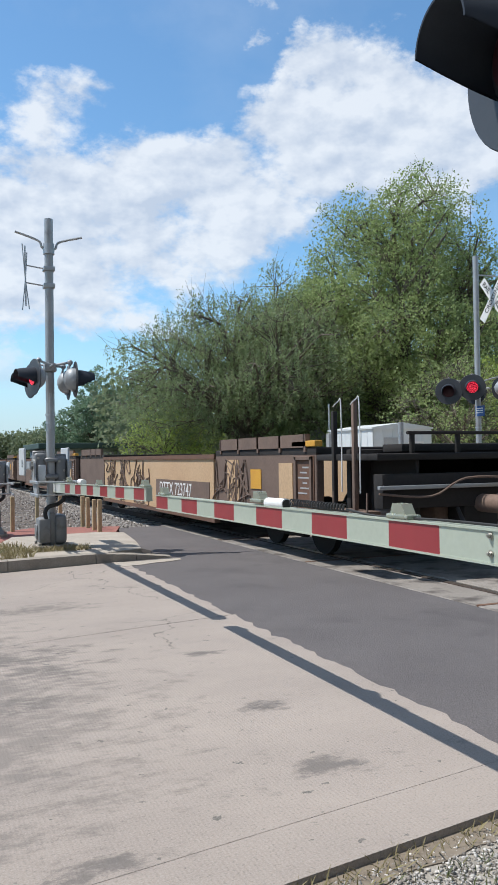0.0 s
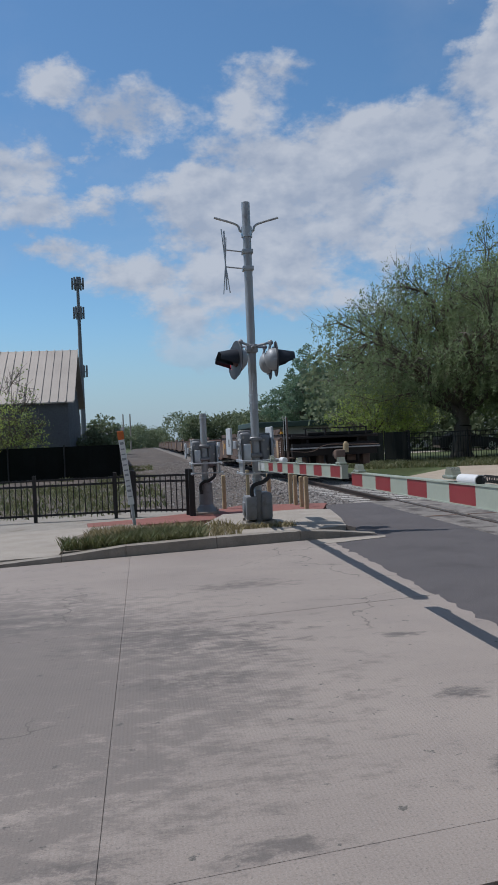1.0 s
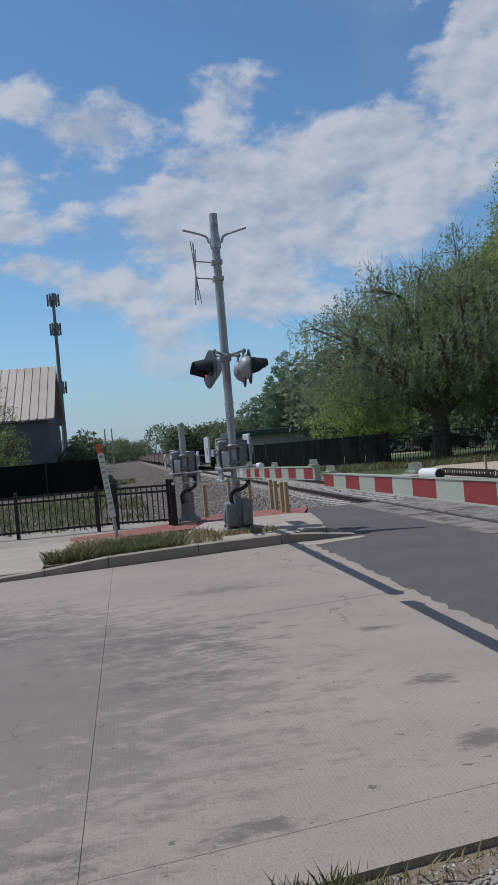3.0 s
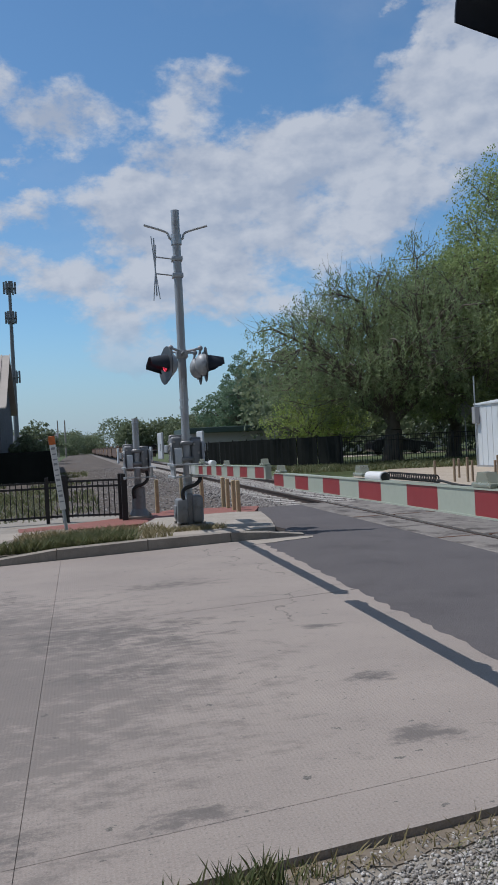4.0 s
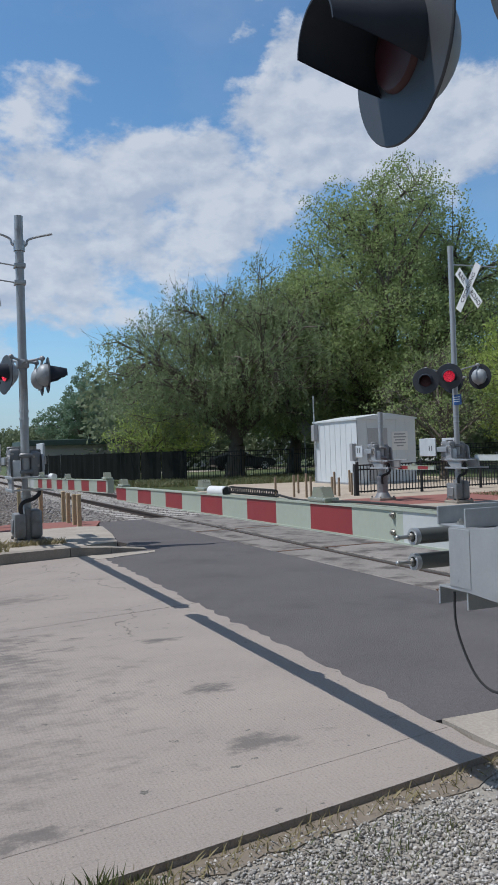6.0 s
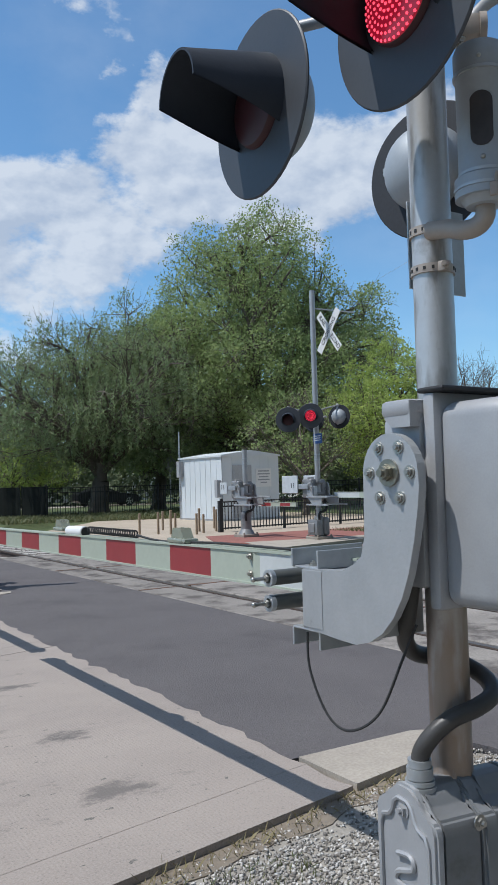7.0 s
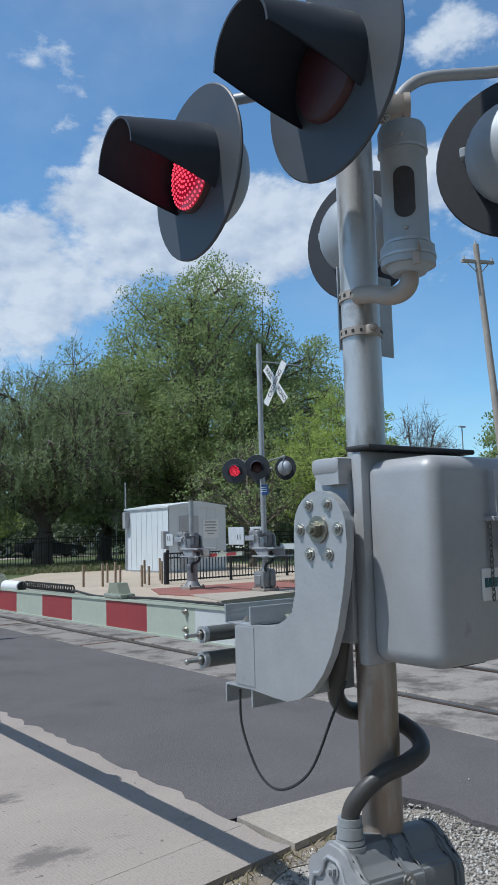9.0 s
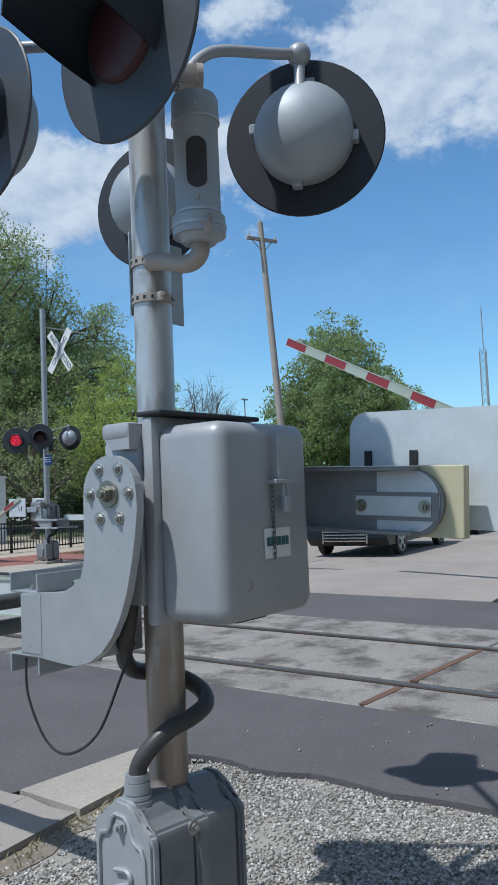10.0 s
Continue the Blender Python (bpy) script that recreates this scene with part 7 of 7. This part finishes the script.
def radio_tower():
    t = thing("radio_tower", "thin distant lattice radio tower", "tower", (67.4, 26.5, 0))
    bm = B()
    r = 0.35
    for k in range(3):
        a = 2 * math.pi * k / 3
        cyl(bm, (r * math.cos(a), r * math.sin(a), 0), (r * math.cos(a), r * math.sin(a), 13), 0.05, seg=5)
    for z in np.arange(0, 13, 0.7):
        for k in range(3):
            a, b = 2 * math.pi * k / 3, 2 * math.pi * (k + 1) / 3
            cyl(bm, (r * math.cos(a), r * math.sin(a), z), (r * math.cos(b), r * math.sin(b), z + 0.7), 0.03, seg=4)
    part("lattice", bm, M["mast_paint"], t)
    bm = B()
    cyl(bm, (0, 0, 13), (0, 0, 17.0), 0.05, seg=6)
    part("whip", bm, M["mast_paint"], t)
    t2 = thing("street_light", "thin distant street light", "street light", (52, 41, 0))
    bm = B()
    cyl(bm, (0, 0, 0), (0, 0, 9.3), 0.06, 0.045, 8)
    box(bm, (-0.35, -0.1, 9.25), (0.35, 0.1, 9.36))
    part("pole", bm, M["mast_paint"], t2)
    for k, x in enumerate((1.0, 3.3)):
        bm = B()
        cyl(bm, (x * 0.7 - 4.5, 190, 0), (x * 0.7 - 4.5, 190, 8.5), 0.2, 0.14, 8)
        tagged(mesh_ob("utility_pole", bm, M["pole_wood"]), "distant wooden pole beside the railway", "utility pole", "distant poles")


radio_tower()


def buildings():
    # open shed with a teal roof beyond the fence
    t = thing("shed", "long low shed with a dark teal roof", "shed")
    bm = B()
    box(bm, (9.5, 64, 0), (17.5, 72, 2.3))
    part("wall", bm, M["far_grey"], t)
    bm = B()
    box(bm, (9.0, 63.3, 2.3), (18, 72.6, 2.75), 0.05)
    part("roof", bm, M["teal_roof"], t)
    for x, y, w, h, zr in ((31.0, 78.0, 12, 3.6, 2.0), (52.0, 62.0, 14, 3.8, 2.2)):
        t = thing("house", "pale house half hidden behind trees", "house", (x, y, 0), "houses behind the trees")
        bm = B()
        box(bm, (-w / 2, -4, -0.1), (w / 2, 4, h))
        wl = part("wall", bm, M["white"], t)
        bm = B()
        prism(bm, [(-4.5, h - 0.1), (0, h + zr), (4.5, h - 0.1), (4.5, h - 0.3), (-4.5, h - 0.3)], "x", -w / 2 - 0.3, w / 2 + 0.3)
        part("roof", bm, M["barn_wall"], t)
        for k in range(4):
            xx = -w / 2 + (k + 0.5) * w / 4
            bm = B()
            box(bm, (xx - 0.5, -4.04, 1.0), (xx + 0.5, -3.98, 2.3), 0.01)
            win = part("window", bm, M["white"], t)
            bm = B()
            box(bm, (xx - 0.42, -4.06, 1.08), (xx + 0.42, -4.045, 2.22))
            part("pane", bm, M["glass_dark"], win)
    t = thing("house", "low pale house beside the service track", "house", (-6.5, 118, 0))
    bm = B()
    box(bm, (-4, -4, 0), (4, 4, 2.6))
    part("wall", bm, M["white"], t)
    bm = B()
    prism(bm, [(-4.4, 2.5), (0, 4.0), (4.4, 2.5)], "x", -4.3, 4.3)
    part("roof", bm, M["barn_wall"], t)
    # lit street beyond the fence
    bm = B()
    poly(bm, [(14, 56), (60, 50), (60, 57), (14, 61)], -0.1, 0.0)
    struct("street_beyond", bm, M["concrete_pale"], "pale street beyond the fence", "road")


buildings()


def car(name, label, m, paint, dark=True):
    """A saloon, front along local -x, wheels on z = 0."""
    t = new(name)
    tagged(t, label, "car")
    L_, W, H = 4.75, 1.85, 1.38
    side = [(-2.37, 0.42), (-2.33, 0.62), (-2.05, 0.80), (-1.2, 0.93), (-0.75, 0.97), (0.05, 1.32), (0.5, 1.38), (1.1, 1.34), (1.75, 1.08), (2.2, 1.02), (2.36, 0.85), (2.37, 0.45), (2.2, 0.28), (-2.2, 0.24)]
    bm = B()
    rings = []
    for yy, k in ((-W / 2, 0.9), (-W / 2 + 0.12, 1.0), (W / 2 - 0.12, 1.0), (W / 2, 0.9)):
        rings.append([bm.verts.new((x * (0.985 if k < 1 else 1), yy * (1 if z < 1.0 else (1 - 0.55 * (z - 0.97))), 0.6 + (z - 0.6) * (0.96 if k < 1 else 1))) for x, z in side])
    n = len(side)
    for a, b in zip(rings, rings[1:]):
        for j in range(n):
            bm.faces.new((a[j], a[(j + 1) % n], b[(j + 1) % n], b[j]))
    bm.faces.new(rings[0])
    bm.faces.new(rings[-1][::-1])
    bm.normal_update()
    bmesh.ops.triangulate(bm, faces=[f for f in bm.faces if len(f.verts) > 4])
    part("body", bm, paint, t, "", True)
    bm = B()
    prism(bm, [(-0.62, 1.0), (0.05, 1.29), (0.5, 1.34), (1.1, 1.30), (1.6, 1.06)], "y", -W / 2 + 0.04, W / 2 - 0.04)
    part("side_window", bm, M["glass_dark"], t)
    bm = B()
    for k in range(6):
        box(bm, (-2.40, -0.48, 0.34 + k * 0.065), (-2.36, 0.48, 0.365 + k * 0.065), 0.004, seg=1)
    box(bm, (-2.39, -0.52, 0.30), (-2.355, -0.49, 0.75))
    box(bm, (-2.39, 0.49, 0.30), (-2.355, 0.52, 0.75))
    part("grille", bm, M["chrome"], t, "chrome slatted grille")
    for s in (-1, 1):
        bm = B()
        box(bm, (-2.30, s * 0.78 - 0.14, 0.64), (-2.05, s * 0.78 + 0.14, 0.74), 0.03)
        part("headlight", bm, M["chrome"], t)
    for x in (-1.45, 1.38):
        for s in (-1, 1):
            w = thing("wheel", "", "")
            w.parent = t
            bm = B()
            cyl(bm, (x, s * 0.80, 0.33), (x, s * 0.94, 0.33), 0.33, seg=28)
            part("tyre", bm, M["rubber"], w, "", True)
            bm = B()
            cyl(bm, (x, s * 0.94, 0.33), (x, s * 0.95, 0.33), 0.06, seg=12)
            for k in range(5):
                a = 2 * math.pi * k / 5
                mt = Matrix.Translation((x, s * 0.946, 0.33)) @ Matrix.Rotation(a, 4, "Y")
                box(bm, (-0.035, -0.006, 0.03), (0.035, 0.006, 0.235), 0.003, mt, 1)
            lathe(bm, [(0.225, -0.006), (0.25, -0.006), (0.25, 0.006), (0.225, 0.006)], Matrix.Translation((x, s * 0.946, 0.33)) @ Matrix.Rotation(radians(90), 4, "X"), 28)
            part("rim", bm, M["galv"], w, "five-spoke alloy rim")
    t.matrix_basis = m
    return t


car("car", "black saloon car with a chrome grille waiting on the street", pose(17.5, 9.75, 0, 0, 0, 8), M["car_black"])
car("car", "dark parked car beyond the fence", pose(23.5, 55.5, 0, 0, 0, 175), M["car_black"])
car("car", "dark car waiting farther along the street", pose(24.6, 10.9, 0, 0, 0, 8), M["car_black"])
car("car", "white car far along the street", pose(62, 37, 0, 0, 0, 100), M["white"])


# ---------------------------------------------------------------- train
def bogie(bm, y):
    for s in (-1, 1):
        for d in (-0.85, 0.85):
            cyl(bm, (XC + s * 0.70, y + d, 0.43), (XC + s * 0.80, y + d, 0.43), 0.42, seg=24)
            cyl(bm, (XC + s * 0.80, y + d, 0.43), (XC + s * 0.98, y + d, 0.43), 0.13, seg=12)
        box(bm, (XC + s * 0.86 - 0.06, y - 1.0, 0.46), (XC + s * 0.86 + 0.06, y + 1.0, 0.66), 0.03)
        box(bm, (XC + s * 0.86 - 0.06, y - 0.45, 0.22), (XC + s * 0.86 + 0.06, y + 0.45, 0.5), 0.03)
    box(bm, (XC - 1.0, y - 0.25, 0.45), (XC + 1.0, y + 0.25, 0.7))


def well_wagon(label, tan, marks):
    """An empty well wagon, 16.5 m long, from local y = 0 (rear) forwards."""
    t = thing("well_wagon", label, "railway wagon", group="train")
    xl, xr = XC - 1.45, XC + 1.45
    for s, x in ((-1, xl), (1, xr)):
        bm = B()
        prism(bm, [(4.1, 0.36), (12.6, 0.36), (12.8, 0.55), (12.8, 1.42), (4.1, 1.42)], "x", x, x + 0.1 * -s)
        sd = part("well_side", bm, tan, t, "faded tan well side" if tan is M["well_tan"] else "")
        bm = B()
        box(bm, (x - 0.03, 4.0, 1.42), (x + 0.07, 12.9, 1.5))
        box(bm, (x - 0.03, 4.0, 0.30), (x + 0.07, 12.9, 0.38))
        part("side_sill", bm, M["rust"], t)
        for y0, y1 in ((0.2, 4.0), (12.9, 16.3)):
            bm = B()
            box(bm, (x, y0, 0.42), (x + 0.12 * -s, y1, 1.5), 0.02)
            part("end_panel", bm, M["well_brown"], t, "brown end panel")
    bm = B()
    box(bm, (xl + 0.1, 4.1, 0.30), (xr - 0.1, 12.8, 0.38))
    part("well_floor", bm, M["well_black"], t)
    for y0, y1 in ((0.2, 4.0), (12.9, 16.3)):
        bm = B()
        box(bm, (xl, y0, 1.44), (xr, y1, 1.56), 0.02)
        part("end_deck", bm, M["well_black"], t)
        bm = B()
        prism(bm, [(xl - 0.02, 1.56), (xl + 0.05, 1.56), (xl + 0.05, 1.74), (xl - 0.02, 1.74)], "y", y0 + 0.3, y1 - 0.3)
        for k in range(5):
            yy = y0 + 0.3 + k * (y1 - y0 - 0.6) / 4
            box(bm, (xl - 0.02, yy - 0.03, 1.5), (xl + 0.05, yy + 0.03, 1.74))
        part("walkway_rail", bm, M["well_brown"], t)
        bm = B()
        bogie(bm, (y0 + y1) / 2)
        part("bogie", bm, M["well_black"], t, "four-wheel bogie")
    x = xl - 0.012
    for y0, y1, z0, z1, mt in ((0.9, 1.35, 0.75, 1.35, M["well_tan"]), (2.0, 2.4, 0.95, 1.25, M["yellow"]), (2.9, 3.4, 0.6, 1.4, M["well_tan"]), (0.25, 0.8, 0.5, 1.45, M["rust"]), (1.05, 1.2, 0.55, 0.85, M["well_tan"])):
        bm = B()
        box(bm, (x, y0, z0), (x + 0.014, y1, z1))
        part("patch", bm, mt, t)
    bm = B()
    for ya, yb_, za, zb in ((0.28, 0.33, 0.5, 1.44), (0.74, 0.79, 0.5, 1.44), (0.28, 0.79, 0.5, 0.55), (0.28, 0.79, 1.39, 1.44)):
        box(bm, (x - 0.03, ya, za), (x, yb_, zb), 0.004, seg=1)
    part("door_frame", bm, M["well_brown"], t, "raised brown frame")
    bm = B()
    for k in range(6):
        box(bm, (x - 0.003, 0.40 + 0.05 * (k % 2), 1.28 - k * 0.07), (x, 0.58 + 0.07 * (k % 3), 1.30 - k * 0.07))
    tagged(part("lettering_bar", bm, M["far_grey"], t), kind="stuff")
    bm = B()
    box(bm, (xl - 0.02, 0.2, 1.52), (xl + 0.1, 0.9, 1.6), 0.01, Matrix.Translation((0, 0, 0.05)))
    part("chock", bm, M["yellow"], t)
    if marks:
        bm = B()
        box(bm, (x, 4.3, 0.62), (x + 0.011, 7.7, 1.0))
        pl = part("stencil_panel", bm, M["well_brown"], t)
        m = Matrix.Translation((x - 0.003, 6.35, 0.81)) @ Matrix(((0, 0, -1, 0), (-1, 0, 0, 0), (0, 1, 0, 0), (0, 0, 0, 1)))
        text_part("lettering", "DTTX 723747", 0.36, M["white"], pl, m)
        rnd = random.Random(4)
        for y_c, w in ((9.6, 1.3), (11.2, 1.2), (3.3, 0.6)):
            bm = B()
            for k in range(26):
                y0, z0 = y_c + rnd.uniform(-w, w), 0.45 + rnd.uniform(0, 0.85)
                pts = bend([(x - 0.002, y0 + rnd.uniform(-0.25, 0.25), min(1.4, max(0.42, z0 + rnd.uniform(-0.35, 0.35)))) for _ in range(4)], 4)
                tube(bm, pts, 0.012, 4)
            tagged(part("painted_scrawl", bm, M["well_brown"], t), kind="stuff")
    return t


def end_platform(t):
    """The black rear platform of the last wagon: bulkhead, sills, coupler, posts, steps and brake gear."""
    xl, xr = XC - 1.45, XC + 1.45

    def bx(name, lo, hi, mat, label="", bev=0.015):
        bm = B()
        box(bm, lo, hi, bev)
        part(name, bm, mat, t, label, True)
    K, W = M["well_black"], M["well_brown"]
    bx("platform_deck", (xl, -1.30, 1.38), (xr, 0.2, 1.46), K)
    bx("bulkhead", (xl + 0.25, -0.25, 0.5), (xr - 0.05, -0.15, 1.52), K, "black end bulkhead")
    bx("upper_beam", (xl + 0.7, -0.75, 1.48), (xr, -0.30, 1.58), K)
    bx("end_sill", (xl + 0.05, -1.32, 0.82), (xr - 0.05, -1.12, 1.22), K, "heavy black end sill")
    bx("tread_rail", (xl - 0.03, -1.40, 1.045), (xr + 0.03, -1.34, 1.09), M["mast_paint"], "grey tread rail across the end", 0.006)
    bx("centre_sill", (XC - 0.25, -1.3, 0.55), (XC + 0.25, 0.3, 0.95), K)
    for xx in (xl + 0.55, XC + 0.75):
        bx("draft_gusset", (xx, -1.25, 0.6), (xx + 0.06, -0.2, 1.38), K)
    for k, (xx, z0, w, h) in enumerate(((xl + 0.35, 0.50, 0.34, 0.28), (xl + 0.95, 0.45, 0.22, 0.4), (XC + 0.45, 0.62, 0.4, 0.24), (XC + 0.98, 0.5, 0.25, 0.34))):
        bx("brake_gear", (xx, -1.05, z0), (xx + w, -0.6, z0 + h), W, "grimy brake cylinder box", 0.04)
    for y, h in ((-0.30, 2.0), (-0.80, 2.1)):
        bx("corner_post", (xl - 0.03, y - 0.03, 0.6), (xl + 0.03, y + 0.03, h), K if y > -0.5 else W, "tall thin post", 0.008)
    for xx in (xl + 0.5, XC - 0.3, XC + 0.5, xr - 0.4):
        bx("rail_stanchion", (xx, -1.25, 1.46), (xx + 0.05, -1.20, 1.70), K, "", 0.006)
    bx("end_handrail", (xl + 0.45, -1.26, 1.68), (xr - 0.35, -1.21, 1.72), K, "", 0.01)
    for y in (-1.05, -0.62):
        bm = B()
        tube(bm, bend([(xl - 0.08, y, 1.0), (xl - 0.08, y, 2.04), (xl - 0.08, y + 0.08, 2.1), (xl - 0.08, y + 0.2, 2.05)], 4), 0.008, 6)
        part("grab_rail", bm, M["white"], t, "thin white grab rail", True)
    for z in (0.42, 0.74):
        bx("step", (xl - 0.03, -1.10, z), (xl + 0.16, -0.30, z + 0.045), W, "rusty corner step", 0.006)
    bm = B()
    tube(bm, bend([(xl - 0.02, -1.1, 1.0), (xl - 0.03, -1.1, 0.6), (xl - 0.02, -1.08, 0.42)], 4), 0.014, 6)
    tube(bm, bend([(xl - 0.02, -0.3, 1.0), (xl - 0.03, -0.3, 0.6), (xl - 0.02, -0.32, 0.42)], 4), 0.014, 6)
    part("step_hanger", bm, W, t, "", True)
    bm = B()
    cyl(bm, (XC, -1.9, 0.85), (XC, -1.2, 0.85), 0.11, seg=12)
    box(bm, (XC - 0.17, -2.1, 0.70), (XC + 0.14, -1.80, 1.0), 0.05)
    part("coupler", bm, W, t, "rusty knuckle coupler", True)
    bm = B()
    tube(bm, bend([(XC - 0.35, -1.3, 0.8), (XC - 0.38, -1.5, 0.6), (XC - 0.30, -1.72, 0.38), (XC - 0.2, -1.85, 0.42)], 5), 0.025, 8)
    part("brake_hose", bm, M["rubber"], t, "black brake hose", True)
    bm = B()
    tube(bm, bend([(xl - 0.02, -1.36, 1.0), (XC - 0.8, -1.42, 0.96), (XC - 0.3, -1.42, 1.16), (XC + 0.6, -1.40, 1.14), (xr, -1.38, 1.12)], 5), 0.014, 6)
    part("uncoupling_lever", bm, W, t, "", True)
    bm = B()
    cyl(bm, (XC + 0.28, -1.62, 0.90), (XC + 0.28, -1.62, 1.18), 0.09, seg=16)
    cyl(bm, (XC + 0.28, -1.62, 1.18), (XC + 0.28, -1.62, 1.25), 0.075, 0.04, seg=16)
    part("end_marker", bm, M["post_yellow"], t, "yellow end-of-train marker", True)
    bx("marker_bracket", (XC + 0.0, -1.66, 0.90), (XC + 0.36, -1.58, 0.98), K, "", 0.01)


wagons = [well_wagon("empty tan well wagon with faded paint and stencilled marks", M["well_tan"], True)]
end_platform(wagons[0])
lead = well_wagon("empty rusty-brown well wagon", M["well_brown"], False)
wagons.append(lead)
for k in range(2, 12):
    wagons.append(copy_thing(lead, pose(0, 0, 0)))


# ---------------------------------------------------------------- what moves
def motions():
    times = [k * 0.1 for k in range(101)]
    speed = 17.4
    for k, w in enumerate(wagons):
        walk(w, [(t, pose(0, 9.85 + 16.9 * k + speed * t, 0)) for t in times])

    def lift(t, t0, rate, ease):
        u = max(0.0, t - t0)
        return rate * (u - ease * (1 - math.exp(-u / ease))) if u > 0 else 0.0
    walk(lift_e, [(t, pose(11.0, 2.57, 1.2, lift(t, 7.9, 15.15, 0.3), 0, 0)) for t in times])
    walk(lift_d, [(t, pose(11.9, 17.85, 0.86, -lift(t, 8.7, 26.0, 0.4), 0, 0)) for t in times])

    # the lamps flash by turns: on the off beat each lit board slides behind its lens, in place of switching off
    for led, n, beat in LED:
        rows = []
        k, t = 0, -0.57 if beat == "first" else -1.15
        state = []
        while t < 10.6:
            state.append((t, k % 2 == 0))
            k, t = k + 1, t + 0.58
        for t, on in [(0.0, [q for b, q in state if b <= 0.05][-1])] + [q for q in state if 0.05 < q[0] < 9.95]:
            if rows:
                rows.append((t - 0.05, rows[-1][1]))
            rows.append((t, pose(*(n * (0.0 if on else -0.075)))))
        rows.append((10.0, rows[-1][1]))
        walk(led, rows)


motions()
